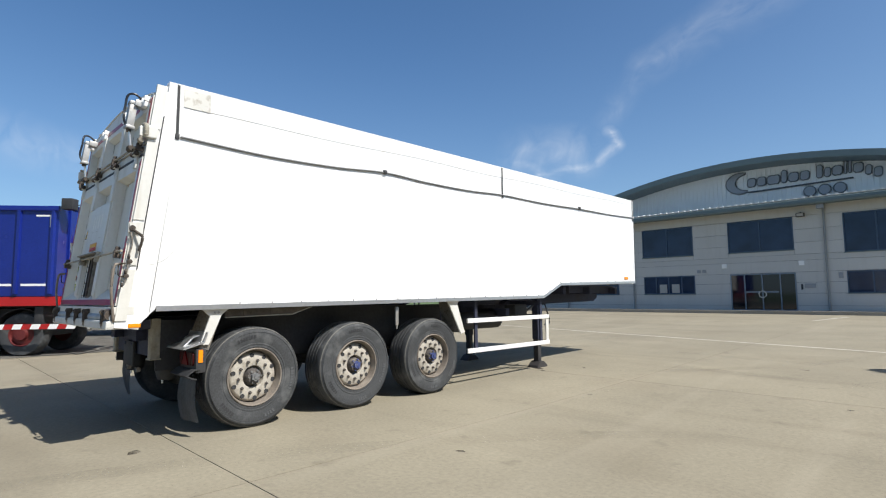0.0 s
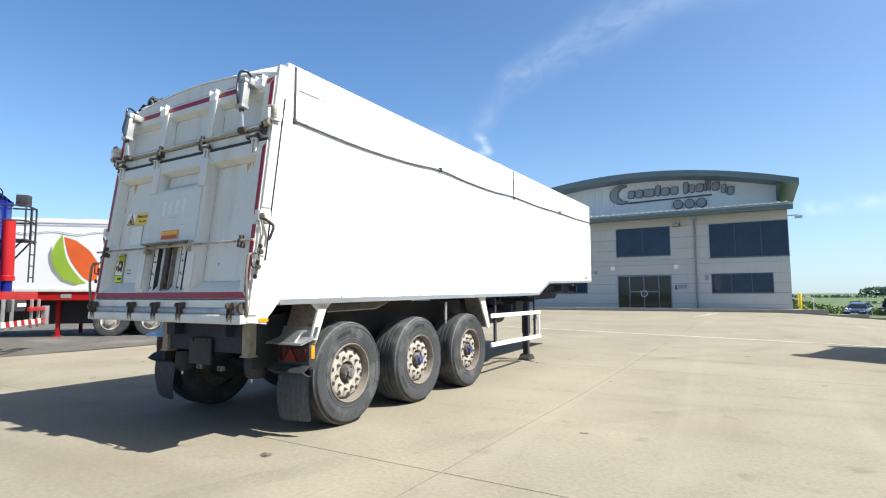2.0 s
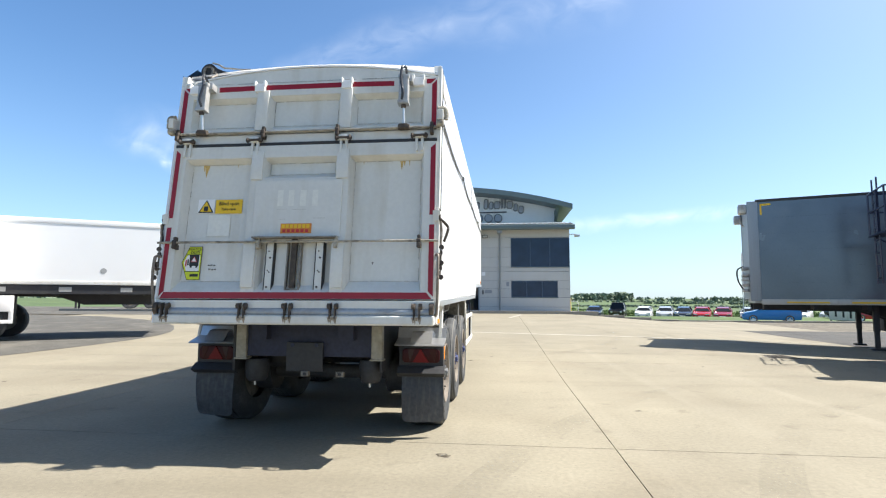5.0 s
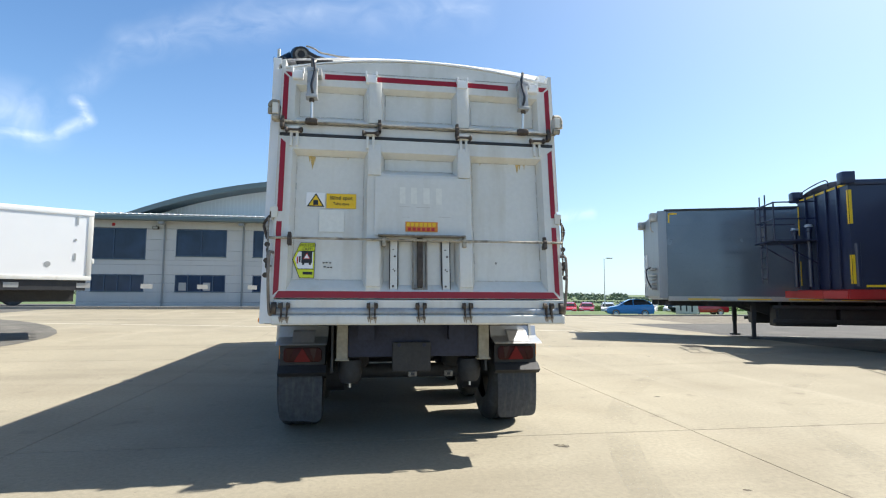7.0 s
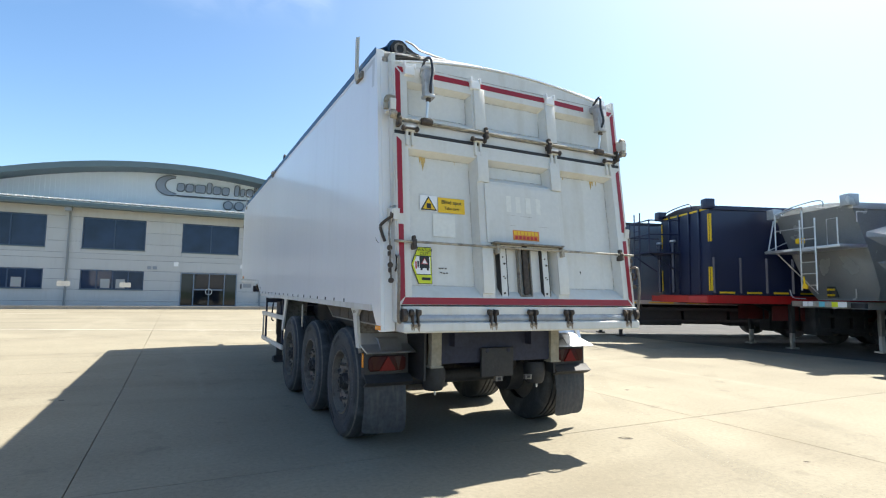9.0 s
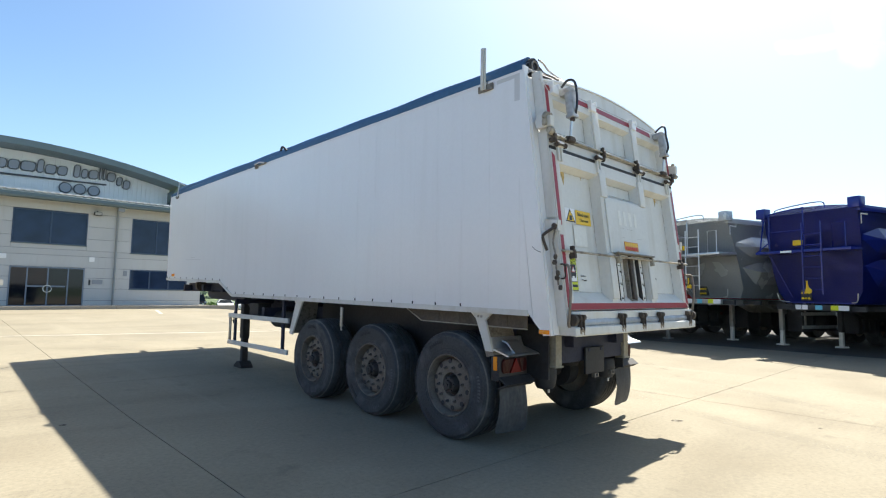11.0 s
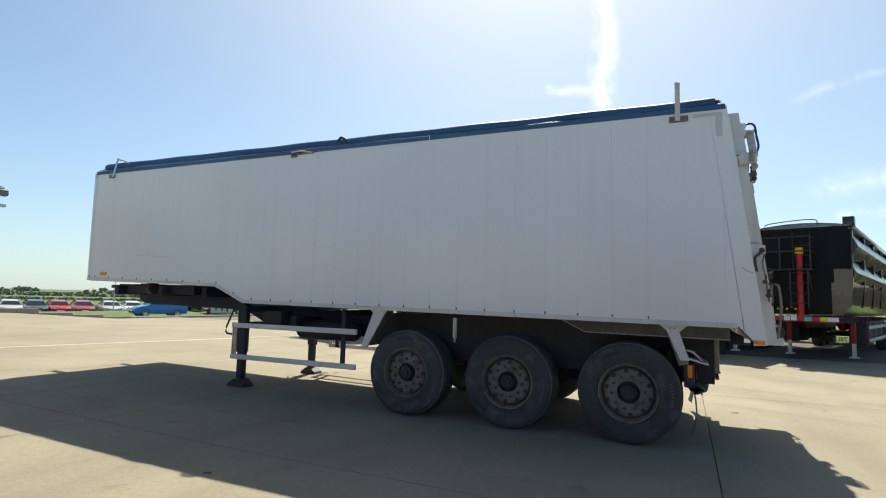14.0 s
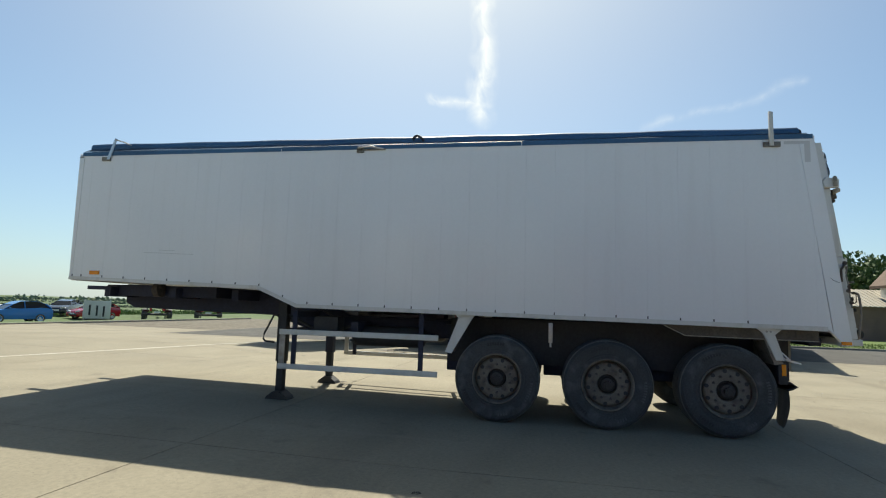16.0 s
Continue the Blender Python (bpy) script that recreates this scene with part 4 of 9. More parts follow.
# rust stains weeping from the rails
for xx, zz, h, w in ((-0.905, 2.57, 0.12, 0.020), (-0.93, 2.57, 0.06, 0.009), (-0.885, 2.57, 0.06, 0.005), (0.95, 2.57, 0.09, 0.015), (0.975, 2.57, 0.05, 0.010), (1.02, 2.57, 0.05, 0.005), (0.72, 1.63, 0.025, 0.008), (-0.60, 2.57, 0.03, 0.004), (0.60, 2.57, 0.03, 0.004)):
    bm = prism(B(), [(xx - w, rz(zz)), (xx + w, rz(zz)), (xx + 0.5 * w, rz(zz - h * 0.6)), (xx, rz(zz - h)), (xx - 0.6 * w, rz(zz - h * 0.5))], "y", OUT + DEEP - 0.0035, OUT + DEEP - 0.001)
    part("rust_stain", rear(bm), RUST_BLOOM if zz > 2 else RUSTY, door, smooth=False)
# grime gathered along the foot of the sunk cells and under the header
for xa, xb, z, d, own in ((-1.03, -0.46, 1.457, DEEP, door), (0.525, 1.125, 1.457, DEEP, door), (-0.275, 0.335, 2.461, DEEP, door), (-1.03, -0.47, 2.929, DEEP * 0.8, flap), (-0.275, 0.335, 2.929, DEEP * 0.8, flap), (0.525, 1.115, 2.929, DEEP * 0.8, flap)):
    x = xa
    k = 0
    while x < xb:
        w = (0.05, 0.11, 0.03, 0.16, 0.07)[k % 5]
        bm = B()
        box(bm, x, min(x + w, xb), OUT + d - 0.004, OUT + d - 0.0015, rz(z), rz(z + (0.004, 0.0025, 0.006)[k % 3]))
        part("grime_line", rear(bm), GRIME_CREASE, own, smooth=False)
        x += w + (0.004, 0.02, 0.01)[k % 3]
        k += 1
for xa, xb, z in ((-1.22, -0.7, 3.353), (-0.66, 0.1, 3.352), (0.12, 0.5, 3.354), (0.56, 1.2, 3.352)):
    bm = B()
    box(bm, xa, xb, -0.098, -0.0945, rz(z), rz(z + 0.006))
    part("grime_line", rear(bm), GRIME_CREASE, header, smooth=False)
# broken lines of grime and painted edge shade along the cells' sides and heads
rng_line = random.Random(5)
for xa, xb, za, zb, d, own in ((-1.036, -0.459, 1.47, 2.566, DEEP, door), (0.523, 1.126, 1.47, 2.566, DEEP, door), (-0.276, 0.336, 2.465, 2.566, DEEP, door), (-1.034, -0.474, 2.935, 3.166, DEEP * 0.8, flap), (-0.276, 0.336, 2.935, 3.176, DEEP * 0.8, flap), (0.523, 1.116, 2.935, 3.166, DEEP * 0.8, flap)):
    for x in (xa, xb):
        z = za
        while z < zb - 0.02:
            h = rng_line.uniform(0.04, 0.22)
            w = rng_line.choice((0.0025, 0.004, 0.0055))
            box_bm = box(B(), x - w / 2, x + w / 2, OUT + d - 0.004, OUT + d - 0.0015, rz(z), rz(min(z + h, zb)))
            part("grime_line", rear(box_bm), GRIME_CREASE, own, smooth=False)
            z += h + rng_line.uniform(0.01, 0.09)
    x = xa
    while x < xb - 0.02:
        h = rng_line.uniform(0.05, 0.2)
        box_bm = box(B(), x, min(x + h, xb), OUT + d - 0.004, OUT + d - 0.0015, rz(zb), rz(zb + rng_line.choice((0.003, 0.005))))
        part("grime_line", rear(box_bm), GRIME_CREASE, own, smooth=False)
        x += h + rng_line.uniform(0.01, 0.06)
# lock rods
bm = B()
rod(bm, (-1.235, OUT - 0.03, rz(2.835)), (1.30, OUT - 0.03, rz(2.835)), 0.0105)
part("lock_rod", rear(bm), MOTTLED, trailer, "chipped and rusty locking rod")
bm = B()
rod(bm, (-1.222, OUT - 0.035, rz(1.795)), (1.305, OUT - 0.035, rz(1.795)), 0.0105)
part("lock_rod", rear(bm), MOTTLED, trailer, "chipped and rusty locking rod")
bm = B()
box(bm, XL, XR, OUT + 0.0, OUT + 0.05, rz(2.72), rz(2.745))
part("hinge_rod", rear(bm), BLACK, trailer, "black seal between the tailgate leaves", smooth=False)
for xx in (-1.06, -0.405, 0.43, 1.12):
    # a hinge: two white cheeks, a square head and two thin legs running down the door
    bm = B()
    box(bm, xx - 0.045, xx + 0.045, OUT - 0.045, OUT + 0.012, rz(2.742), rz(2.792), 0.012)
    for s in (-1, 1):
        box(bm, xx + s * 0.025 - 0.011, xx + s * 0.025 + 0.011, OUT - 0.022, OUT + 0.004, rz(2.62), rz(2.745), 0.004)
    hinge = part("tailgate_hinge", rear(bm), WHITE_OLD, trailer, "white hinge with two short legs")
    bm = B()
    rod(bm, (xx - 0.062, OUT - 0.035, rz(2.758)), (xx + 0.062, OUT - 0.035, rz(2.758)), 0.015, seg=10)
    for s in (-1, 1):
        lathe(bm, [(0.022, -0.012), (0.026, 0.0), (0.014, 0.014)], (xx + s * 0.062, OUT - 0.035, rz(2.758)), "x", 10)
    part("hinge_pin", rear(bm), RUSTY, hinge, "rusty hinge pin")
for xx, z in ((-1.16, 2.83), (-0.327, 2.835), (0.37, 2.835), (1.23, 2.83), (-1.056, 1.795), (-0.277, 1.795), (0.415, 1.795), (1.14, 1.795)):
    bm = B()
    zz = rz(z)
    box(bm, xx - 0.016, xx + 0.016, OUT - 0.058, OUT + 0.01, zz - 0.058, zz - 0.016, 0.006)
    lathe(bm, [(0.010, -0.018), (0.025, -0.016), (0.025, 0.016), (0.010, 0.018)], (xx, OUT - 0.033, zz), "x", 12)
    box(bm, xx - 0.014, xx + 0.014, OUT - 0.05, OUT - 0.01, zz + 0.02, zz + 0.05, 0.008)
    part("rod_guide", rear(bm), RUSTY if z > 2 or abs(xx) > 1 else MOTTLED, trailer, "rusty rod guide")
# sill: cream band, scuffed tube, lower band, hinge lugs
bm = prism(B(), [(-0.115, 1.213), (-0.115, 1.283), (0.06, 1.288), (0.06, 1.213)], "x", -1.145, 1.282, 0.005)
part("tailgate_sill", bm, WHITE_OLD, trailer, "white rear sill, scuffed and stained", smooth=False)
bm = prism(B(), [(-0.155, 1.085), (-0.16, 1.09), (-0.158, 1.156), (-0.12, 1.164), (0.06, 1.168), (0.06, 1.085)], "x", -1.158, 1.272, 0.012)
part("sill_beam", bm, WHITE_OLD, trailer, "white lower sill beam, stained below the lugs", smooth=False)
bm = B()
rod(bm, (-1.15, -0.10, 1.187), (1.27, -0.10, 1.187), 0.036, seg=18)
part("sill_tube", bm, TUBE_GREY, trailer, "scuffed blue-grey tube along the sill")
for xx in (-1.06, -0.365, 0.035, 0.425, 1.13):
    for s in (-1, 1):
        bm = prism(B(), [(-0.06, 1.268), (-0.155, 1.258), (-0.172, 1.237), (-0.165, 1.205), (-0.168, 1.135), (-0.155, 1.128), (-0.06, 1.17)], "x", xx + s * 0.022 - 0.006, xx + s * 0.022 + 0.006)
        lathe(bm, [(0.012, -0.012), (0.024, -0.01), (0.024, 0.01), (0.012, 0.012)], (xx + s * 0.034, -0.148, 1.237), "x", 10)
        part("sill_lug", bm, RUSTY, trailer, "rusty hinge lug on the sill", smooth=False)
    for dx, w, za in ((-0.030, 0.007, 1.100), (-0.012, 0.012, 1.092), (0.016, 0.008, 1.108), (0.031, 0.010, 1.097)):
        bm = prism(B(), [(xx + dx - w, 1.150), (xx + dx + w, 1.150), (xx + dx + 0.4 * w, za + 0.02), (xx + dx, za), (xx + dx - 0.5 * w, za + 0.015)], "y", -0.1612, -0.1595)
        part("drip_stain", bm, RUST_DRIP, trailer, smooth=False)
    for dx, h in ((-0.03, 0.045), (0.0, 0.03), (0.026, 0.055)):
        bm = prism(B(), [(xx + dx - 0.012, 1.148), (xx + dx + 0.012, 1.148), (xx + dx + 0.006, 1.148 - h), (xx + dx - 0.004, 1.15 - h * 0.9)], "y", -0.1625, -0.1595)
        part("drip_stain", bm, RUST_DRIP, trailer, smooth=False)
# tailgate rams with hoses
for xx in (-0.915, 0.98):
    bm = B()
    prism(bm, [(xx - 0.042, OUT - 0.125), (xx + 0.042, OUT - 0.125), (xx + 0.046, OUT - 0.06), (xx - 0.046, OUT - 0.06)], "z", rz(3.045), rz(3.285), 0.008)
    box(bm, xx - 0.05, xx + 0.05, OUT - 0.13, OUT - 0.05, rz(3.27), rz(3.305), 0.008)
    box(bm, xx - 0.05, xx + 0.05, OUT - 0.13, OUT - 0.05, rz(3.025), rz(3.055), 0.008)
    box(bm, xx - 0.03, xx + 0.075, OUT - 0.09, OUT + 0.0, rz(3.255), rz(3.32), 0.01)
    ram_body = part("tailgate_ram", rear(bm), RAM_GREY, trailer, "short grey-white air ram with a steel rod")
    bm = B()
    rod(bm, (xx, OUT - 0.085, rz(3.03)), (xx, OUT - 0.05, rz(2.87)), 0.012)
    part("ram_rod", rear(bm), ALLOY, ram_body, "bright steel rod")
    bm = B()
    part("rod_gland", rear(rod(B(), (xx, OUT - 0.09, rz(3.03)), (xx, OUT - 0.09, rz(3.0)), 0.022)), RUSTY, ram_body)
    box(bm, xx - 0.045, xx + 0.045, OUT - 0.075, OUT - 0.01, rz(2.815), rz(2.86), 0.012)
    rod(bm, (xx - 0.05, OUT - 0.045, rz(2.835)), (xx + 0.05, OUT - 0.045, rz(2.835)), 0.026, seg=10)
    part("rod_eye", rear(bm), RUSTY, ram_body, "rusty rod eye")
    s = 1 if xx < 0 else -1
    bm = B()
    pipe(bm, curve_pts([(xx - s * 0.01, OUT - 0.02, rz(3.345)), (xx - s * 0.01, OUT - 0.09, rz(3.385)), (xx + s * 0.01, OUT - 0.145, rz(3.36)), (xx + s * 0.02, OUT - 0.15, rz(3.25)), (xx - s * 0.0, OUT - 0.15, rz(3.13)), (xx + s * 0.01, OUT - 0.12, rz(3.06))], 6), 0.0115)
    part("ram_hose", rear(bm), HOSE, ram_body, "black air hose")
# end of the sheet roll on the header
bm = B()
rod(bm, (-1.045, 0.40, 3.532), (-1.045, 0.345, 3.530), 0.081, seg=24)
prism(bm, [(-1.09, 3.60), (-1.03, 3.60), (-0.90, 3.535), (-0.76, 3.505), (-0.76, 3.485), (-1.09, 3.45)], "y", 0.345, 0.40, 0.008)
roll = part("roll_end", bm, BLACK, trailer, "black end of the sheet roll on the rear header")
bm = lathe(B(), [(0.036, 0.0), (0.056, 0.0), (0.056, -0.012), (0.036, -0.012)], (-1.045, 0.344, 3.530), "y", 20, False)
part("roll_ring", bm, GRIMY_STEEL, roll)
bm = pipe(B(), curve_pts([(-1.0, 0.33, 3.61), (-0.93, 0.32, 3.585), (-0.87, 0.32, 3.55), (-0.80, 0.33, 3.545), (-0.70, 0.33, 3.53), (-0.60, 0.33, 3.525)]), 0.009)
part("roll_cord", bm, STEEL, roll)
bm = pipe(B(), curve_pts([(-0.98, 0.345, 3.52), (-0.93, 0.29, 3.475), (-0.90, 0.22, 3.43), (-0.915, 0.17, 3.39)]), 0.010)
part("roll_cord", bm, GRIMY_STEEL, roll)
bm = B()
rod(bm, (-1.215, 0.33, 3.37), (-1.215, 0.33, 3.49), 0.008)
part("roll_pin", bm, RUSTY, roll)
# both rear corners: channel post, latch block, hook lever, chain links and a bent grab pipe
def on_edge(z):
    """Depth of the sloped rear edge at a height."""
    return 0.1215 * (z - 1.085)


for s in (-1, 1):
    xo = -1.205 if s < 0 else 1.292
    xp = -1.182 if s < 0 else 1.288      # line of the gear behind the corner
    for za, zb in ((1.16, 1.62), (1.66, 1.96), (2.08, 2.84), (2.96, 3.40)):
        bm = prism(B(), [(on_edge(za) - 0.105, za), (on_edge(za) - 0.012, za), (on_edge(zb) - 0.012, zb), (on_edge(zb) - 0.105, zb)], "x", xp - s * 0.03, xp + s * 0.004)
        part("corner_post", bm, WHITE_OLD, trailer, "white channel post at the rear corner", smooth=False)
    bm = prism(B(), [(on_edge(1.62) - 0.005, 1.62), (on_edge(1.62) + 0.001, 1.62), (on_edge(3.1) + 0.001, 3.1), (on_edge(3.1) - 0.005, 3.1)], "x", xo - s * 0.01, xo + s * 0.006)
    part("corner_seal", bm, BLACK, trailer, "dark seal beside the corner post", smooth=False)
    bm = prism(B(), [(0.03, 2.86), (0.18, 2.86), (0.20, 2.93), (0.16, 2.985), (0.03, 2.955)], "x", xo - s * 0.02, xo + s * 0.03, 0.01)
    part("latch_block", bm, WHITE_OLD, trailer, "white cast latch block", smooth=False)
    bm = pipe(B(), curve_pts([(xo - s * 0.02, 0.06, 2.965), (xo + s * 0.03, 0.075, 2.972), (xo + s * 0.052, 0.08, 2.945), (xo + s * 0.052, 0.08, 2.87)], 5), 0.021, 10)
    part("latch_pipe", bm, CREAM_POST, trailer, "short bent pale pipe at the latch")
    bm = lathe(B(), [(0.012, -0.03), (0.028, -0.028), (0.028, 0.028), (0.012, 0.03)], (xo, 0.05, 2.83), "x", 12)
    part("rod_boss", bm, MOTTLED, trailer)
    # triangular bracket with its hook lever
    bm = prism(B(), [(on_edge(2.0) - 0.01, 2.06), (on_edge(2.0) - 0.125, 2.045), (on_edge(2.0) - 0.12, 2.0), (on_edge(2.0) - 0.06, 1.945), (on_edge(2.0) - 0.012, 1.95)], "x", xo - s * 0.01, xo + s * 0.012)
    box(bm, xo - s * 0.05 if s > 0 else xo, xo if s > 0 else xo + 0.05, on_edge(2.0) - 0.13, on_edge(2.0) - 0.115, 1.96, 2.05)
    part("lever_bracket", bm, WHITE_OLD, trailer, "white bracket of the corner lever", smooth=False)
    bm = pipe(B(), curve_pts([(xo - s * 0.03, 0.0, 2.005), (xo + s * 0.03, 0.035, 1.965), (xo + s * 0.066, 0.075, 1.925), (xo + s * 0.072, 0.080, 1.90), (xo + s * 0.058, 0.074, 1.85), (xo + s * 0.038, 0.062, 1.79)], 5), 0.0125)
    lathe(bm, [(0.010, -0.02), (0.026, -0.018), (0.026, 0.018), (0.010, 0.02)], (xo - s * 0.005, 0.012, 1.998), "x", 10)
    part("hook_lever", bm, RUSTY, trailer, "dark steel hook lever")
    bm = pipe(B(), curve_pts([(xo + s * 0.02, -0.005, 1.96), (xo + s * 0.025, 0.01, 1.86), (xo + s * 0.02, -0.01, 1.75), (xo + s * 0.02, -0.02, 1.62), (xo + s * 0.015, -0.035, 1.50)], 5), 0.008)
    part("link_rod", bm, GRIMY_STEEL, trailer)
    for k, zz in enumerate((1.735, 1.69, 1.60, 1.56, 1.48)):
        bm = lathe(B(), [(0.010, -0.008), (0.022, -0.006), (0.022, 0.006), (0.010, 0.008)], (xo + s * 0.025, -0.012 - 0.012 * k + 0.02 * (k % 2), zz), "x" if k % 2 else "y", 10)
        part("chain_link", bm, RUSTY, trailer)
    yb = -0.105
    bm = pipe(B(), [(xp, -0.03, 1.675), (xp + s * 0.02, yb + 0.03, 1.675), (xp + s * 0.02, yb + 0.015, 1.66), (xp + s * 0.02, yb + 0.015, 1.57), (xp + s * 0.02, yb + 0.03, 1.555), (xp, -0.035, 1.555)], 0.007, 6)
    part("tie_loop", bm, RUSTY, trailer)
    bm = pipe(B(), curve_pts([(xp - s * 0.01, -0.06, 1.665), (xp + s * 0.006, -0.10, 1.665), (xp + s * 0.012, -0.122, 1.63), (xp + s * 0.012, -0.135, 1.46), (xp + s * 0.006, -0.12, 1.29), (xp - s * 0.002, -0.105, 1.175), (xp - s * 0.03, -0.10, 1.165)], 6), 0.012)
    part("grab_pipe", bm, PIPE_BROWN, trailer, "bent steel grab pipe at the rear corner")
    bm = B()
    lathe(bm, [(0.02, -0.02), (0.05, -0.018), (0.05, 0.018), (0.02, 0.02)], (xp - s * 0.04, -0.12, 1.215), "x", 14)
    part("sill_boss", bm, RUSTY, trailer)

# stickers on the tailgate
def sticker(name, x0, x1, z0, z1, material, label="", out=0.0635, shape=None):
    pts = shape or [(x0, z0), (x1, z0), (x1, z1), (x0, z1)]
    bm = prism(B(), [(a, rz(b)) for a, b in pts], "y", OUT + out - 0.06 - 0.0055, OUT + out - 0.06 - 0.003)
    return part(name, rear(bm), material, trailer, label, smooth=False)


IN = 0.141   # inside the sunk cells
def text_at(text, x, z, size, material, out=IN, **kw):
    m = LEAN_REAR @ pose(x, OUT + out - 0.06 - 0.0075, rz(z), 90, 0, 0)
    return words(text, size, material, trailer, m, depth=0.0006, **kw)


sticker("warning_sticker", -0.945, -0.785, 2.10, 2.235, WHITE_INK, "white warning sticker with a black and yellow triangle", IN)
sticker("warning_triangle", 0, 0, 0, 0, INK, "", IN + -0.002, [(-0.94, 2.105), (-0.79, 2.105), (-0.865, 2.23)])
sticker("warning_field", 0, 0, 0, 0, YELLOW, "", IN - 0.004, [(-0.922, 2.115), (-0.808, 2.115), (-0.865, 2.212)])
sticker("warning_sign", -0.885, -0.845, 2.12, 2.165, INK, "", IN - 0.006)
sticker("blind_spot_sticker", -0.775, -0.52, 2.095, 2.23, YELLOW, "yellow sticker warning of the blind spot", IN)
text_at("Blind spot", -0.648, 2.175, 0.048, INK, IN - 0.001, align="CENTER", name="sticker_text")
text_at("Take care", -0.648, 2.125, 0.035, INK, IN - 0.001, align="CENTER", name="sticker_text")
for i, (xa, za) in enumerate(((-0.79, 1.60), (-0.765, 1.602), (-0.735, 1.60), (-0.78, 1.565), (-0.75, 1.56), (-0.725, 1.562))):
    sticker("glue_mark", xa, xa + 0.017, za, za + 0.009, RUSTY, "", IN)
sticker("faded_patch", -0.83, -0.62, 1.88, 2.08, GHOST, "pale patch left by a removed sticker", IN + 0.001)
sticker("maker_plate", -0.095, 0.185, 1.875, 1.965, ORANGE, "orange maker's plate", 0.046)
for i in range(7):
    bm = B()
    box(bm, -0.085 + i * 0.0375, -0.058 + i * 0.0375, OUT - 0.0215, OUT - 0.019, rz(1.922), rz(1.957))
    part("plate_mark", rear(bm), YELLOW, trailer, smooth=False)
for i in range(6):
    bm = B()
    box(bm, -0.075 + i * 0.041, -0.047 + i * 0.041, OUT - 0.0215, OUT - 0.019, rz(1.883), rz(1.912))
    part("plate_mark", rear(bm), RED_INK, trailer, smooth=False)
HEX = [(-1.035, 1.63), (-0.975, 1.475), (-0.86, 1.475), (-0.86, 1.775), (-0.975, 1.775)]
sticker("sticker_outline", 0, 0, 0, 0, INK, "", IN, [(-0.93 + (x + 0.93) * 1.06, 1.62 + (z - 1.62) * 1.035) for x, z in HEX])
sticker("watch_out_sticker", 0, 0, 0, 0, YELLOW_GREEN, "lime and white watch-out sticker", IN - 0.001, HEX)
sticker("sticker_field", 0, 0, 0, 0, WHITE_INK, "", IN - 0.002, [(-1.02, 1.63), (-0.99, 1.55), (-0.87, 1.55), (-0.87, 1.70), (-0.99, 1.70)])
sticker("sticker_lorry", -0.965, -0.878, 1.60, 1.70, INK, "", IN - 0.004)
sticker("sticker_lorry", -0.958, -0.94, 1.583, 1.605, INK, "", IN - 0.0035)
sticker("sticker_lorry", -0.903, -0.885, 1.583, 1.605, INK, "", IN - 0.0035)
sticker("sticker_triangle", 0, 0, 0, 0, RED_INK, "", IN - 0.006, [(-0.952, 1.635), (-0.891, 1.635), (-0.921, 1.69)])
sticker("sticker_triangle", 0, 0, 0, 0, WHITE_INK, "", IN - 0.008, [(-0.943, 1.64), (-0.90, 1.64), (-0.921, 1.68)])
sticker("sticker_lorry", -0.985, -0.972, 1.605, 1.66, INK, "", IN - 0.004)
sticker("sticker_bar", -1.003, -0.992, 1.595, 1.655, RED_INK, "", IN - 0.004)
sticker("sticker_bar", -0.95, -0.872, 1.50, 1.523, INK, "", IN - 0.004)
sticker("sticker_edge", -1.0, -0.862, 1.545, 1.551, INK, "", IN - 0.004)
sticker("sticker_edge", -1.0, -0.862, 1.70, 1.706, INK, "", IN - 0.004)
text_at("WATCH", -0.917, 1.742, 0.036, INK, IN - 0.003, align="CENTER", name="sticker_text")
text_at("OUT!", -0.917, 1.71, 0.036, INK, IN - 0.003, align="CENTER", name="sticker_text")

# rear underside: posts, crossmember, lamps, mudflaps
for xa, xb in ((-0.67, -0.57), (0.63, 0.73)):
    bm = B()
    box(bm, xa, xb, 0.37, 0.46, 0.735, 1.15, 0.01)
    box(bm, xa - 0.012, xb + 0.012, 0.36, 0.47, 0.732, 0.747, 0.003)
    part("under_run_post", bm, CREAM_POST, trailer, "dirty cream post under the sill")
bm = B()
box(bm, -0.57, 0.63, 0.40, 0.52, 0.76, 1.14, 0.01)
part("rear_crossmember", bm, CHASSIS, trailer, "grimy navy rear crossmember")
bm = B()
box(bm, -0.95, 0.95, 0.16, 0.30, 1.06, 1.15, 0.01)
part("rear_crossmember", bm, CHASSIS, trailer, "grimy navy rear crossmember")
for xx in (-0.55, 0.58):
    bm = lathe(B(), [(0.02, 0.72), (0.10, 0.72), (0.112, 0.68), (0.112, 0.62), (0.10, 0.54), (0.08, 0.51), (0.02, 0.505)], (xx, 0.58, 0), "z", 22)
    tank = part("air_tank", bm, BLACK, trailer, "black air drum slung under the rear post")
    bm = B()
    rod(bm, (xx, 0.54, 0.51), (xx, 0.54, 0.47), 0.010, seg=8)
    part("drain_valve", bm, ALLOY, tank)
bm = B()
box(bm, -0.17, 0.18, 0.355, 0.385, 0.63, 0.895, 0.01)
plate_holder = part("plate_holder", bm, BLACK, trailer, "black empty plate holder")
for xx in (-0.11, 0.12):
    bm = lathe(B(), [(0.018, -0.004), (0.02, 0.004)], (xx, 0.353, 0.87), "y", 10)
    part("screw", bm, CHASSIS, plate_holder)
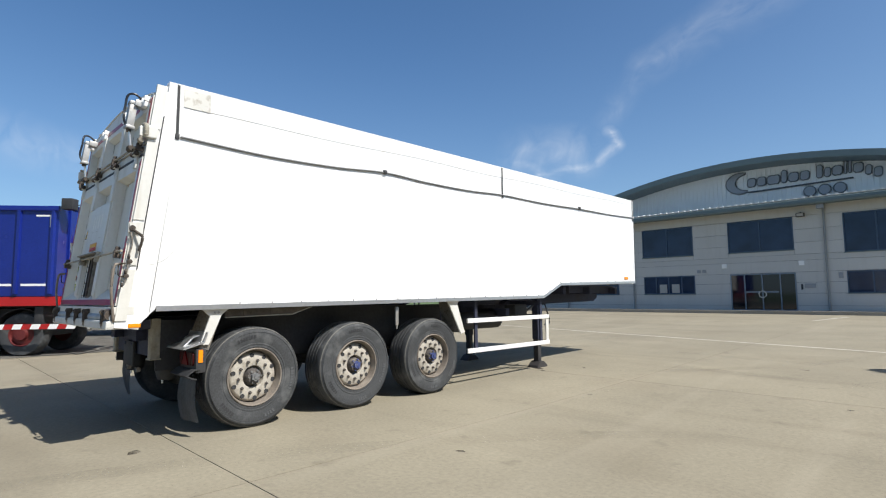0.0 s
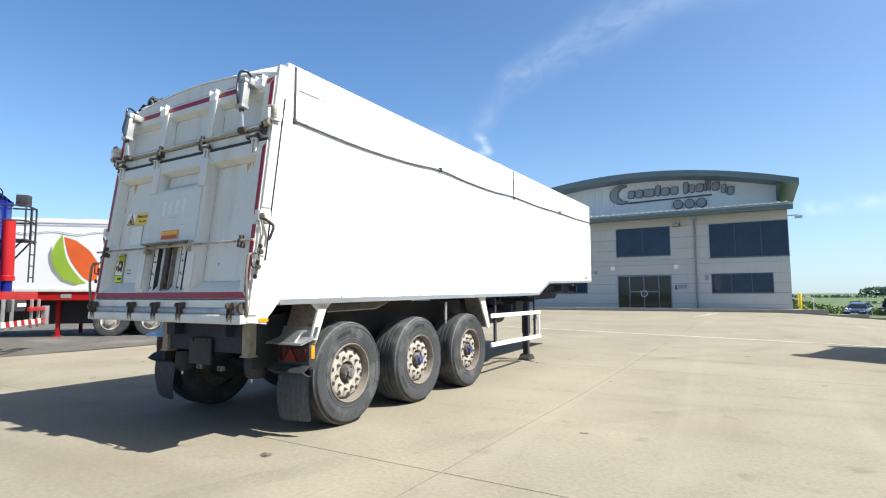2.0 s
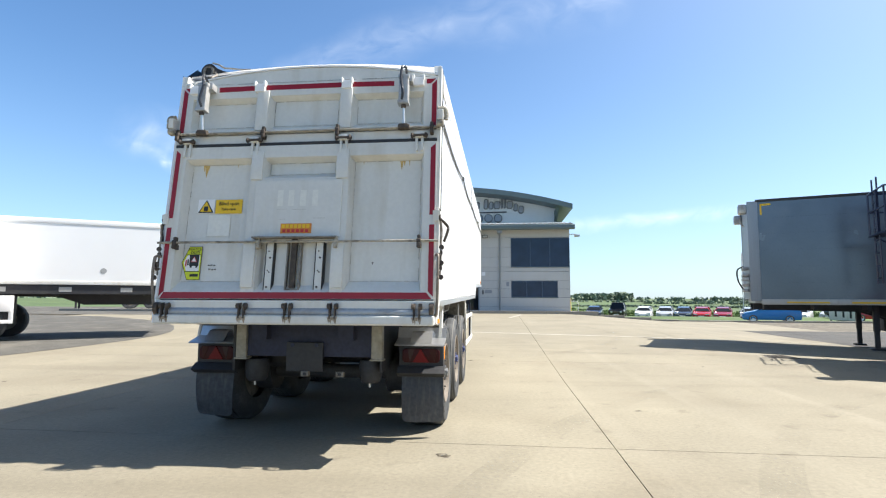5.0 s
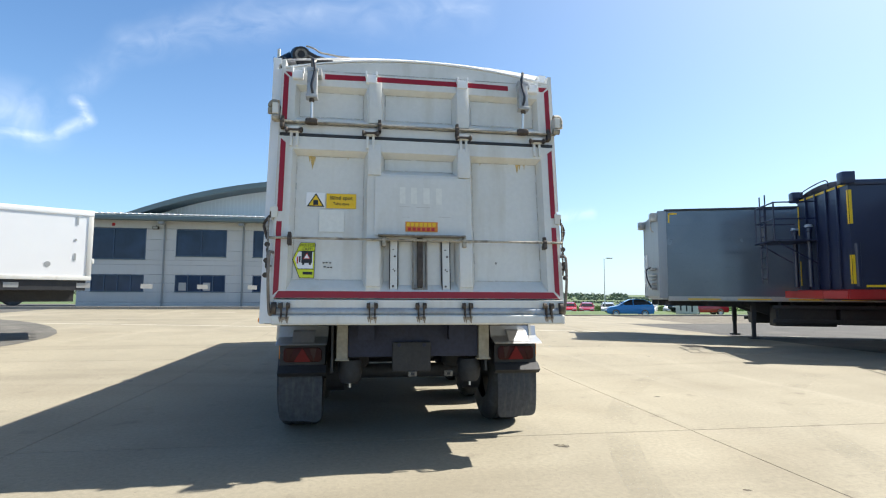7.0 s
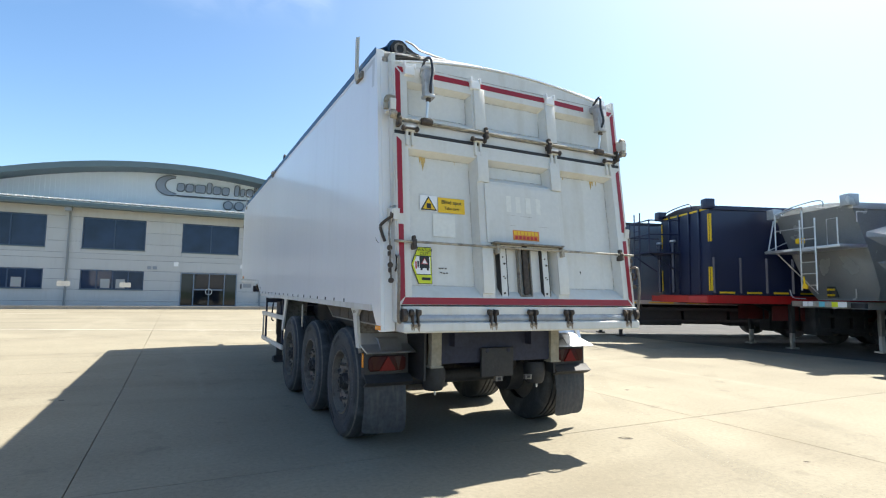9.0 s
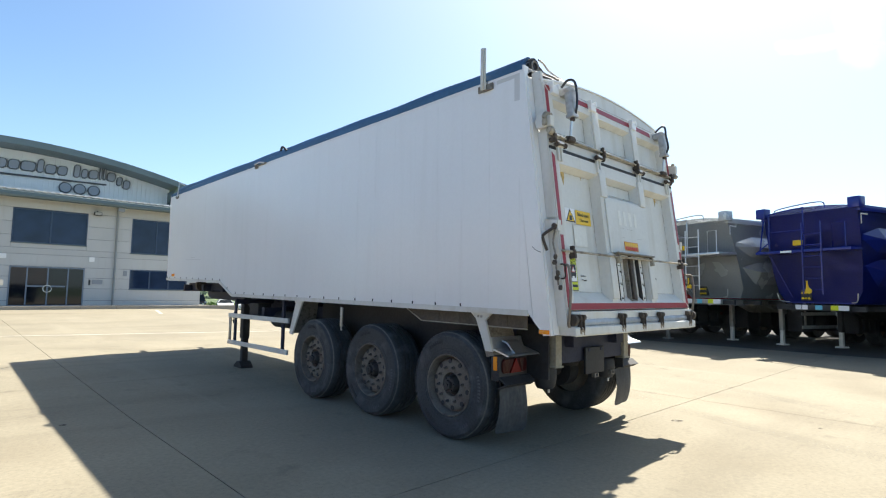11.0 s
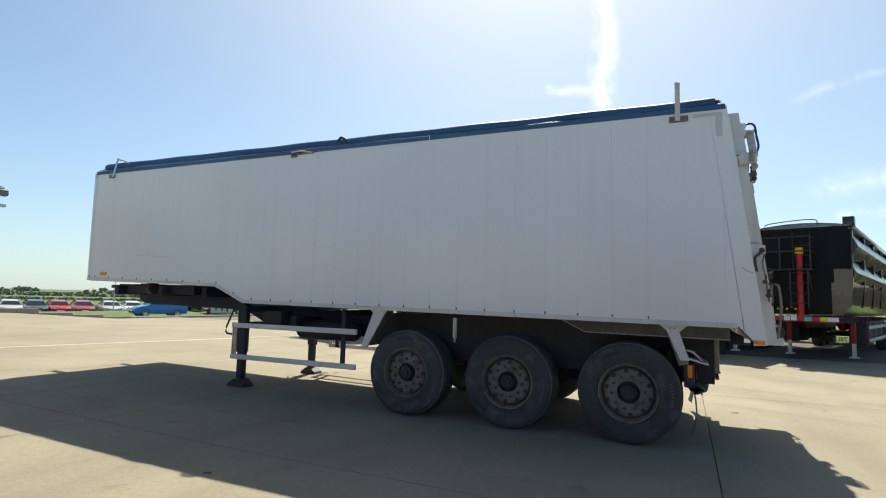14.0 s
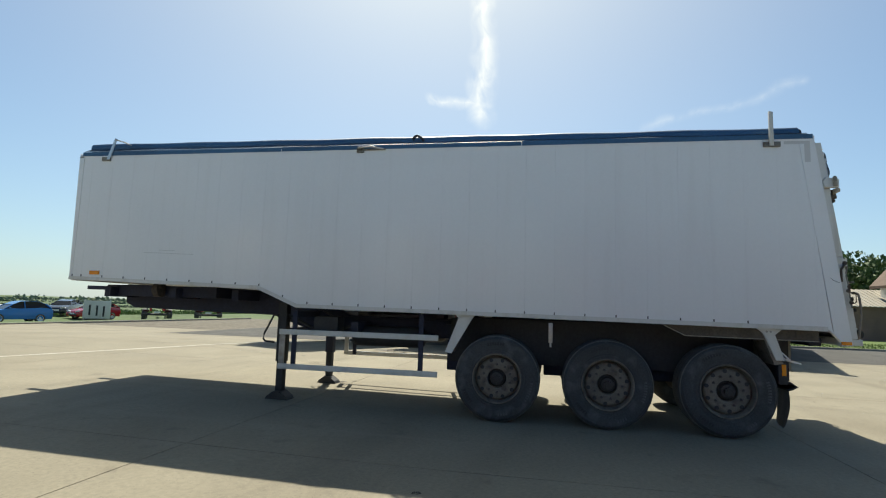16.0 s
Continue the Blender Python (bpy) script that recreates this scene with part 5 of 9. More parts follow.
for xx in (0.015, 0.345):
    bm = B()
    box(bm, xx - 0.038, xx + 0.038, 0.345, 0.385, 0.587, 0.632, 0.005)
    lamp = part("plate_lamp", bm, GRIMY_STEEL, trailer, "small pale lamp under the rear beam")
    bm = B()
    box(bm, xx - 0.016, xx + 0.016, 0.34, 0.346, 0.598, 0.622)
    part("lamp_glass", bm, BLACK, lamp)


def pad(y, xz, r, thick, curve, twist=0.0):
    """A sheet with rounded corners standing across the trailer; curve gives its depth by height."""
    x0, x1, z0, z1 = xz
    bm = B()
    n = 10
    def width(z):
        if z - z0 < r:
            return r - math.sqrt(max(0.0, r * r - (r - (z - z0)) ** 2))
        return 0.0
    zs = [z0 + r * f for f in (0.0, 0.15, 0.4, 0.7, 1.0)] + [z0 + r + (z1 - z0 - r) * k / n for k in range(1, n + 1)]
    grid = [[bm.verts.new((x0 + width(z) + (x1 - x0 - 2 * width(z)) * i / 6, y + curve(z) + twist * (i / 6 - 0.5) * (z1 - z) / (z1 - z0) + 0.006 * math.sin(i * 1.7 + z * 9), z)) for i in range(7)] for z in zs]
    for a, b in zip(grid, grid[1:]):
        for i in range(6):
            bm.faces.new((a[i], a[i + 1], b[i + 1], b[i]))
    bmesh.ops.solidify(bm, geom=bm.faces[:], thickness=thick)
    return bm


for s, (xa, xb), flap_at in ((-1, (-1.20, -0.78), (-1.195, -0.805, 0.15, 0.585)), (1, (0.84, 1.27), (0.875, 1.268, 0.138, 0.575))):
    xm = (xa + xb) / 2
    bm = B()
    box(bm, xa, xb, 0.62, 0.72, 0.625, 0.86, 0.02)
    lampbox = part("tail_lamp", bm, BLACK, trailer, "black tail lamp cluster with red lenses")
    wl_, wr_ = xa + 0.035, xb - 0.035
    bm = prism(B(), [(wl_ + 0.02, 0.695), (wr_ - 0.02, 0.695), (wr_, 0.72), (wr_, 0.805), (wr_ - 0.025, 0.828), (wl_ + 0.025, 0.828), (wl_, 0.805), (wl_, 0.72)], "y", 0.600, 0.625, 0.010)
    part("lens", bm, RED_LENS, lampbox, "dull red lamp lens with rounded corners")
    inner = -s
    for x_a, x_b, mat, nm in ((xm + inner * 0.062, xm + inner * 0.128, LENS_CLEAR, "smoky clear lens cell"), (xm - inner * 0.075, xm - inner * 0.155, AMBER_DULL, "dull amber lens cell")):
        bm = prism(B(), [(x_a, 0.825), (x_b, 0.825), ((x_a + 2 * x_b) / 3, 0.70)], "y", 0.5965, 0.605, 0.002)
        part("lens_cell", bm, mat, lampbox, nm, smooth=False)
    bm = prism(B(), [(xm - 0.078, 0.70), (xm + 0.078, 0.70), (xm, 0.828)], "y", 0.588, 0.602)
    part("reflector", bm, RED_BRIGHT, lampbox, "bright red triangular reflector", smooth=False)
    bm = B()
    xe = xa if s < 0 else xb
    box(bm, xe - s * 0.004, xe + s * 0.007, 0.64, 0.685, 0.725, 0.85, 0.008)
    part("side_marker", bm, AMBER, lampbox, "amber side lens")
    # flared dark plate under the lamp
    bm = prism(B(), [(0.66, 0.672), (0.60, 0.662), (0.525, 0.608), (0.585, 0.572), (0.628, 0.562), (0.630, 0.572), (0.592, 0.584), (0.545, 0.610), (0.605, 0.650), (0.66, 0.660)], "x", xa - 0.005, xb + 0.01)
    part("flap_holder", bm, BLACK, trailer, "dark flared holder of the mudflap", smooth=False)
    bm = pad(0.635, flap_at, 0.05, 0.016, lambda z: 0.07 * (0.56 - z) - 0.012 - 0.03 * math.sin(min(1.0, max(0.0, (0.56 - z) / 0.42)) * math.pi), 0.05 * s)
    part("mudflap", bm, FLAP, trailer, "worn grey rubber mudflap")
    # folded alloy plate over the lamp
    bm = prism(B(), [(0.49, 0.862), (0.50, 0.875), (0.68, 0.925), (0.715, 1.02), (0.727, 1.02), (0.695, 0.915), (0.51, 0.862)], "x", xa - 0.02, xb + 0.015)
    guard_plate = part("mudguard_plate", bm, ALLOY, trailer, "bare alloy plate folded above the lamp", smooth=False)
    bm = prism(B(), [(0.53, 0.885), (0.62, 0.975), (0.68, 0.99), (0.69, 0.98), (0.63, 0.962), (0.555, 0.885)], "x", xm - 0.09, xm + 0.11)
    part("fold", bm, ALLOY, guard_plate, smooth=False)
    # brackets carrying the mudguards
    bm = prism(B(), [(0.68, 1.24), (0.94, 1.245), (0.87, 1.185), (0.75, 0.895), (0.665, 0.895), (0.755, 1.175)], "x", s * 1.215, s * 1.24)
    b1 = part("mudguard_bracket", bm, WHITE_OLD, trailer, "white tapered mudguard bracket", smooth=False)
    bm = prism(B(), [(0.76, 0.84), (0.67, 0.86), (0.80, 1.25), (0.90, 1.25)], "x", s * 0.85, s * 1.213)
    part("mudguard_wing", bm, GRIMY_STEEL, b1, "grubby grey mudguard wing", smooth=False)
    for yy, zz in ((0.84, 1.21), (0.80, 1.21)):
        bm = lathe(B(), [(0.012, -0.004), (0.012, 0.004)], (s * 1.243, yy, zz), "x", 8)
        part("bolt", bm, STEEL, b1)
    bm = prism(B(), [(4.14, 1.30), (4.42, 1.31), (4.36, 1.24), (4.52, 0.82), (4.44, 0.80), (4.20, 1.22)], "x", s * 1.215, s * 1.24)
    b2 = part("mudguard_bracket", bm, WHITE_OLD, trailer, "white tapered mudguard bracket", smooth=False)
    bm = prism(B(), [(4.36, 1.30), (4.30, 1.30), (4.42, 0.82), (4.48, 0.82)], "x", s * 0.9, s * 1.213)
    part("mudguard_wing", bm, GRIMY_STEEL, b2, "grubby grey mudguard wing", smooth=False)

# chassis
for s in (-1, 1):
    # black sheet added each side in place of the shade behind the wheels
    part("inner_panel", box(B(), s * 0.665, s * 0.685, 0.95, 4.55, 0.66, 1.235), BLACK, trailer, "black panel standing in for shade behind the wheels", smooth=False)
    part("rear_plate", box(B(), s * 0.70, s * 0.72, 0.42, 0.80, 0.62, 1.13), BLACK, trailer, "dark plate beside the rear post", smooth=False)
    bm = prism(B(), [(0.3, 0.92), (6.6, 0.95), (7.3, 1.18), (9.7, 1.22), (9.87, 1.30), (9.87, 1.585), (7.1, 1.53), (6.4, 1.20), (0.3, 1.16)], "x", s * 0.34, s * 0.48)
    part("chassis_beam", bm, CHASSIS, trailer, "navy painted chassis beam", smooth=False)
for y in (0.9, 1.9, 3.2, 4.6, 5.8, 7.6, 8.6, 9.7):
    z = 1.0 if y < 6.5 else 1.38
    bm = B()
    w = 0.64 if y < 5 else 1.05
    box(bm, -w, w, y - 0.05, y + 0.05, z, z + 0.14)
    part("crossmember", bm, CHASSIS, trailer, smooth=False)
for s in (-1, 1):
    bm = B()
    box(bm, s * 0.55, s * 0.63, 9.7, 10.48, 1.485, 1.545, 0.006)
    part("front_arm", bm, CHASSIS, trailer)
bm = B()
box(bm, -0.9, 0.9, 8.0, 9.85, 1.40, 1.56)
part("coupling_plate", bm, CHASSIS, trailer, smooth=False)
for y in (1.25, 2.56, 3.87):
    bm = B()
    rod(bm, (-1.0, y, 0.52), (1.0, y, 0.52), 0.075, seg=16)
    part("axle", bm, BLACK, trailer, "grimy black axle beam")
    for s in (-1, 1):
        bm = B()
        box(bm, s * 0.42, s * 0.56, y + 0.25, y + 0.75, 0.52, 0.93, 0.02)
        part("spring_hanger", bm, CHASSIS, trailer)
        bm = lathe(B(), [(0.10, 0.60), (0.13, 0.64), (0.12, 0.72), (0.135, 0.78), (0.12, 0.85), (0.10, 0.93)], (s * 0.5, y - 0.25, 0), "z", 18)
        part("air_spring", bm, BLACK, trailer)
        bm = B()
        rod(bm, (s * 0.62, y + 0.1, 0.55), (s * 0.60, y + 0.35, 0.95), 0.035, seg=10)
        part("damper", bm, BLACK, trailer)
        bm = B()
        rod(bm, (s * 0.62, y, 0.52), (s * 0.80, y, 0.52), 0.2, seg=20)
        part("brake_drum", bm, BLACK, trailer)
for s in (-1, 1):
    bm = lathe(B(), [(0.03, 4.88), (0.11, 4.9), (0.14, 4.95), (0.14, 5.85), (0.11, 5.9), (0.03, 5.92)], (s * 0.75, 0, 0.95), "y", 20)
    part("air_tank", bm, BLACK, trailer, "black air tank slung in the chassis")
    bm = B()
    box(bm, s * 0.78, s * 1.02, 6.05, 6.4, 0.95, 1.2, 0.02)
    part("valve_box", bm, BLACK, trailer)
    bm = B()
    box(bm, s * 1.19, s * 1.21, 3.20, 3.25, 0.98, 1.22, 0.005)
    rod(bm, (s * 1.2, 3.225, 1.0), (s * 1.2, 3.225, 0.93), 0.012, seg=8)
    part("hanger_strap", bm, STEEL, trailer)
bm = B()
box(bm, -0.3, 0.3, 5.0, 6.0, 0.85, 1.1, 0.02)
part("valve_box", bm, BLACK, trailer)
bm = B()
rod(bm, (-0.98, 8.84, 1.50), (-0.98, 8.93, 1.50), 0.105, seg=20)
part("marker_drum", bm, RUSTY, trailer, "rusty round drum under the floor")
# side guards and landing legs
for s in (-1, 1):
    for z0 in (0.945, 0.49):
        bm = B()
        box(bm, s * 1.185, s * 1.215, 4.62, 6.80, z0, z0 + 0.07, 0.006)
        part("guard_rail", bm, WHITE if s > 0 else WHITE_OLD, trailer, "pale side guard rail")
    bm = B()
    box(bm, s * 1.18, s * 1.2, 6.72, 6.80, 0.49, 1.015, 0.006)
    part("guard_upright", bm, STEEL if s < 0 else WHITE_OLD, trailer)
    for y in (4.85, 6.60):
        bm = B()
        box(bm, s * 1.15, s * 1.18, y - 0.03, y + 0.03, 0.5, 1.27)
        box(bm, s * 0.5, s * 1.15, y - 0.03, y + 0.03, 1.18, 1.26)
        part("guard_stay", bm, CHASSIS, trailer)
    bm = B()
    box(bm, s * 0.79, s * 0.92, 6.86, 6.99, 0.55, 1.36, 0.012)
    leg = part("landing_leg", bm, CHASSIS if s > 0 else BLACK, trailer, "dark landing leg with a steel foot")
    bm = B()
    box(bm, s * 0.80, s * 0.905, 6.875, 6.975, 0.12, 0.56, 0.008)
    part("inner_leg", bm, BLACK, leg)
    bm = prism(B(), [(6.77, 0.003), (6.75, 0.02), (6.78, 0.08), (6.88, 0.15), (6.97, 0.15), (7.07, 0.08), (7.10, 0.02), (7.08, 0.003)], "x", s * 0.75, s * 0.96)
    part("foot", bm, HUB_DARK, leg, "worn dark steel foot plate", smooth=False)
    for pts, r in (([(s * 0.86, 6.86, 1.2), (s * 0.86, 6.3, 0.95), (s * 0.7, 5.9, 1.1)], 0.02), ([(s * 0.93, 6.97, 1.20), (s * 0.98, 7.02, 1.19), (s * 0.98, 7.15, 0.93), (s * 0.98, 7.16, 0.86), (s * 0.98, 7.13, 0.83), (s * 0.98, 6.99, 0.82)], 0.014)):
        bm = pipe(B(), pts, r)
        part("leg_brace" if r > 0.016 else "crank_handle", bm, BLACK, leg)
bm = B()
rod(bm, (-0.8, 6.92, 0.98), (0.8, 6.92, 0.98), 0.03)
part("leg_shaft", bm, CHASSIS, trailer)


def mesh_of(name, bm, material):
    me = bpy.data.meshes.new(name)
    bmesh.ops.recalc_face_normals(bm, faces=bm.faces)
    bm.to_mesh(me)
    bm.free()
    me.materials.append(material)
    return me


def piece(name, me, at, parent, turn=None):
    """One of many alike small parts that share a mesh."""
    ob = new(name, me)
    ob.parent = parent
    ob.matrix_basis = Matrix.Translation(at) @ (turn or Matrix.Identity(4))
    return ob


HOLE = {s: mesh_of("hand_hole", lathe(B(), [(0.010, 0.0035 * s), (0.0235, 0.0035 * s), (0.0255, -0.012 * s)], (0, 0, 0), "x", 12), BLACK) for s in (-1, 1)}
NUTS = {}
for s in (-1, 1):
    bm = B()
    rod(bm, (0, 0, 0), (s * 0.018, 0, 0), 0.0165, seg=6)
    rod(bm, (s * 0.016, 0, 0), (s * 0.036, 0, 0), 0.0105, 0.0095, seg=8)
    NUTS[s] = mesh_of("wheel_nut", bm, HUB)
BAR = mesh_of("tyre_letter", box(B(), -0.003, 0.003, -0.009, 0.009, -0.017, 0.017), RUBBER_MARK)
BAR_DARK = mesh_of("tyre_letter", box(B(), -0.003, 0.003, -0.011, 0.011, -0.019, 0.019), BLACK)


def wheel(parent, x, y, z, s, rim_material, barrel_material, hub_material, spin=0.0, tyre_r=0.525, name="wheel"):
    """A single wide wheel; s is the side it faces."""
    side_wall = [(0.300, -0.012), (0.312, 0.004), (0.335, 0.002), (0.338, 0.006), (0.352, 0.006), (0.355, 0.003), (0.40, 0.010), (0.45, 0.012), (0.468, 0.009), (0.470, 0.014), (0.484, 0.010), (0.487, 0.003), (0.503, -0.012), (0.506, -0.010), (0.514, -0.020), (0.522, -0.045), (tyre_r, -0.06)]
    tread = [q for k in range(4) for q in ((tyre_r, -(0.10 + 0.06 * k)), (tyre_r - 0.014, -(0.103 + 0.06 * k)), (tyre_r - 0.014, -(0.117 + 0.06 * k)), (tyre_r, -(0.12 + 0.06 * k)))]
    prof = side_wall + tread + [(tyre_r, -0.33), (0.505, -0.362), (0.46, -0.385), (0.30, -0.37)]
    bm = lathe(B(), [(r, d * s) for r, d in prof], (x, y, z), "x", 64, False)
    for v in bm.verts:      # the tyre bulges where it stands on the ground
        if v.co.z < 0.012:
            v.co.z = max(v.co.z, 0.001)
    w = part(name, bm, RUBBER, parent, "dusty black wide tyre on a steel wheel")
    bm = lathe(B(), [(r, d * s) for r, d in ((0.5065, -0.0085), (0.512, -0.0145), (0.516, -0.0205), (0.5095, -0.0115))], (x, y, z), "x", 64, False)
    part("shoulder_line", bm, RUBBER_EDGE, w, "dusty worn shoulder edge")
    # raised lettering blocks round the side wall
    for a0, n, me in ((58, 7, BAR_DARK), (168, 8, BAR), (300, 6, BAR_DARK), (236, 4, BAR)):
        for k in range(n):
            a = radians(a0 + spin + k * 4.2)
            piece("tyre_letter", me, (x + s * 0.0115, y + 0.424 * math.cos(a) * -s, z + 0.424 * math.sin(a)), w, Matrix.Rotation(a * -s + (math.pi / 2 if s < 0 else -math.pi / 2), 4, "X"))
    bm = lathe(B(), [(r, d * s) for r, d in ((0.305, -0.30), (0.305, -0.010), (0.303, 0.006), (0.296, 0.010), (0.288, 0.006), (0.285, -0.012), (0.276, -0.040), (0.268, -0.095), (0.20, -0.10))], (x, y, z), "x", 48)
    part("rim", bm, barrel_material, w, "dusty steel rim barrel")
    bm = lathe(B(), [(r, d * s) for r, d in ((0.262, -0.10), (0.256, -0.072), (0.246, -0.054), (0.232, -0.046), (0.195, -0.040), (0.128, -0.040), (0.116, -0.044), (0.112, -0.098), (0.04, -0.10))], (x, y, z), "x", 48)
    part("wheel_disc", bm, rim_material, w, "dusty wheel disc with round hand holes")
    for k in range(10):
        a = 2 * math.pi * (k + 0.5) / 10 + radians(spin)
        piece("hand_hole", HOLE[s], (x - s * 0.0445, y + 0.224 * math.cos(a), z + 0.224 * math.sin(a)), w)
        a = 2 * math.pi * k / 10 + radians(spin)
        piece("wheel_nut", NUTS[s], (x - s * 0.041, y + 0.168 * math.cos(a), z + 0.168 * math.sin(a)), w)
    bm = lathe(B(), [(r, d * s) for r, d in ((0.111, -0.098), (0.105, -0.09), (0.088, -0.085), (0.078, -0.02), (0.074, -0.012), (0.05, -0.008))], (x, y, z), "x", 24)
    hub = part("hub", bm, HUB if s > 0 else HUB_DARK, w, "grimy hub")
    bm = B()
    rod(bm, (x - s * 0.01, y, z), (x + s * 0.022, y, z), 0.050, 0.046, seg=6)
    rod(bm, (x + s * 0.02, y, z), (x + s * 0.03, y, z), 0.020, seg=10)
    part("hub_cap", bm, hub_material, w, "six-sided hub cap")
    for k in range(6):
        a = 2 * math.pi * k / 6 + radians(spin)
        bm = B()
        rod(bm, (x - s * 0.02, y + 0.066 * math.cos(a), z + 0.066 * math.sin(a)), (x + s * 0.004, y + 0.066 * math.cos(a), z + 0.066 * math.sin(a)), 0.010, seg=6)
        part("hub_bolt", bm, hub_material, w)
    return w


# left rims and hubs are darker copies: grime plus that side's shade as colour
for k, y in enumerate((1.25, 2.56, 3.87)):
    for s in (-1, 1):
        wheel(trailer, s * 1.225, y, 0.522, s, RIM if s > 0 else RIM_DARK, RIM_BARREL if s > 0 else RIM_DARK, HUB_DARK if s < 0 else HUB_CAP if k == 0 else HUB_BLUE, 11 * k + 5 * s)


# ---- the offices ----
CLADDING = shader("grey_wall_panel", (0.50, 0.50, 0.485), 0.5, coarse=0.03, fine=0.02, each=0.03, stain=(0.38, 0.37, 0.34), stain_amount=0.25, streak=True)
RIBBED = shader("pale_ribbed_cladding", (0.74, 0.76, 0.76), 0.45, coarse=0.03, fine=0.02)
ROOF_EDGE = shader("slate_green_roof_edge", (0.11, 0.155, 0.165), 0.5, coarse=0.06, fine=0.04)
PIPE_GREY = shader("grey_downpipe", (0.24, 0.255, 0.26), 0.5, coarse=0.06)
FRAME_BLUE = shader("blue_window_frame", (0.035, 0.07, 0.13), 0.4, coarse=0.05)
DOOR_GLASS = shader("dark_door_glass", (0.008, 0.011, 0.016), 0.05, spec=0.5)
FRAME_GREY = shader("grey_blue_door_frame", (0.16, 0.20, 0.25), 0.4, coarse=0.05)
SIGN_GREY = shader("grey_sign_metal", (0.27, 0.285, 0.31), 0.4, metal=0.3, coarse=0.05)
SIGN_DARK = shader("dark_sign_edge", (0.06, 0.065, 0.075), 0.5)
BLIND = shader("pale_blind", (0.40, 0.40, 0.38), 0.7, coarse=0.05)
FACE = 29.83
BASE = 0.40
offices = thing("office_building", "two-storey grey panelled office building with an arched roof behind", "building")


def opening(x0, x1, z0, z1, lights, tall=False, blinds=()):
    """A window let into the wall: frame, sill, and its panes."""
    bm = B()
    f = 0.05
    box(bm, x0, x1, FACE - 0.01, FACE + 0.07, z1 - f, z1)
    box(bm, x0, x1, FACE - 0.01, FACE + 0.07, z0, z0 + f)
    box(bm, x0, x0 + f, FACE - 0.01, FACE + 0.07, z0 + f, z1 - f)
    box(bm, x1 - f, x1, FACE - 0.01, FACE + 0.07, z0 + f, z1 - f)
    for i in range(1, lights):
        xm = x0 + (x1 - x0) * i / lights
        box(bm, xm - 0.03, xm + 0.03, FACE - 0.008, FACE + 0.06, z0 + f, z1 - f)
    win = part("window", bm, FRAME_BLUE, offices, "dark tinted window in a blue frame", smooth=False)
    for i in range(lights):
        xa = x0 + f + (x1 - x0 - 2 * f) * i / lights
        xb = x0 + f + (x1 - x0 - 2 * f) * (i + 1) / lights
        bm = B()
        box(bm, xa + 0.01, xb - 0.01, FACE + 0.03, FACE + 0.045, z0 + f, z1 - f)
        part("pane", bm, GLASS_DARK, win, smooth=False)
        if i in blinds:
            bm = B()
            box(bm, xa + 0.16, xb - 0.12, FACE + 0.022, FACE + 0.026, z0 + f + 0.02, z0 + f + (z1 - z0) * 0.5)
            part("blind", bm, BLIND, win, "pale blind half down", smooth=False)
    bm = B()
    box(bm, x0 - 0.03, x1 + 0.03, FACE - 0.05, FACE + 0.02, z0 - 0.04, z0)
    part("window_sill", bm, ROOF_EDGE, win, smooth=False)


UPPER = [(-17.25, -13.62, 3.34, 5.2), (-11.9, -8.95, 3.55, 5.2), (-7.37, -4.42, 3.55, 5.2), (-2.59, 0.45, 3.55, 5.2), (2.48, 6.19, 3.3, 5.17)]
LOWER = [(-16.6, -13.65, 1.38, 2.4), (-11.87, -8.95, 1.38, 2.4), (-7.34, -4.40, 1.38, 2.4), (2.5, 5.42, 1.36, 2.4)]
DOORWAY = (-2.57, 0.45, BASE + 0.06, 2.4)
for n, (x0, x1, z0, z1) in enumerate(UPPER):
    opening(x0, x1, z0, z1, 2 if n < 4 else 3)
for n, (x0, x1, z0, z1) in enumerate(LOWER):
    opening(x0, x1, z0, z1, 4 if n < 3 else 3, blinds=((), (0, 2), (1, 2), ())[n])
# wall panels, course by course, cut round the openings
holes = UPPER + LOWER + [DOORWAY]
courses = [BASE, 0.75, 1.36, 1.9, 2.42, 3.0, 3.3, 3.9, 4.55, 5.22, 5.75]
for za, zb in zip(courses, courses[1:]):
    cuts = sorted({-17.35, 6.2, *[v for h in holes if h[2] < zb - 0.01 and h[3] > za + 0.01 for v in h[:2]], -12.56, -7.95, 1.76})
    for xa, xb in zip(cuts, cuts[1:]):
        if xb - xa < 0.02:
            continue
        blocked = [h for h in holes if h[0] < (xa + xb) / 2 < h[1] and h[2] < zb - 0.01 and h[3] > za + 0.01]
        spans = [(za, zb)]
        for h in blocked:
            spans = [p for lo, hi in spans for p in ((lo, min(hi, h[2])), (max(lo, h[3]), hi)) if p[1] - p[0] > 0.02]
        for lo, hi in spans:
            bm = B()
            box(bm, xa + 0.004, xb - 0.004, FACE, FACE + 0.09, lo + 0.006, hi - 0.006)
            part("wall_panel", bm, CLADDING, offices, smooth=False)
bm = B()
box(bm, -17.3, 6.15, FACE + 0.10, FACE + 0.3, BASE, 5.9)
part("inner_wall", bm, GLASS_DARK, offices, "dark interior behind the windows", smooth=False)
for xa, xb in ((6.152, 6.2), (-17.35, -17.302)):
    bm = prism(B(), [(FACE + 0.09, BASE), (44.0, BASE), (44.0, 7.2), (36.2, 6.9), (FACE + 0.09, 5.92)], "x", xa, xb)
    part("end_wall", bm, CLADDING, offices, smooth=False)
bm = B()
box(bm, -17.3, 6.15, 43.8, 44.0, BASE, 7.2)
part("back_wall", bm, CLADDING, offices, smooth=False)
bm = B()
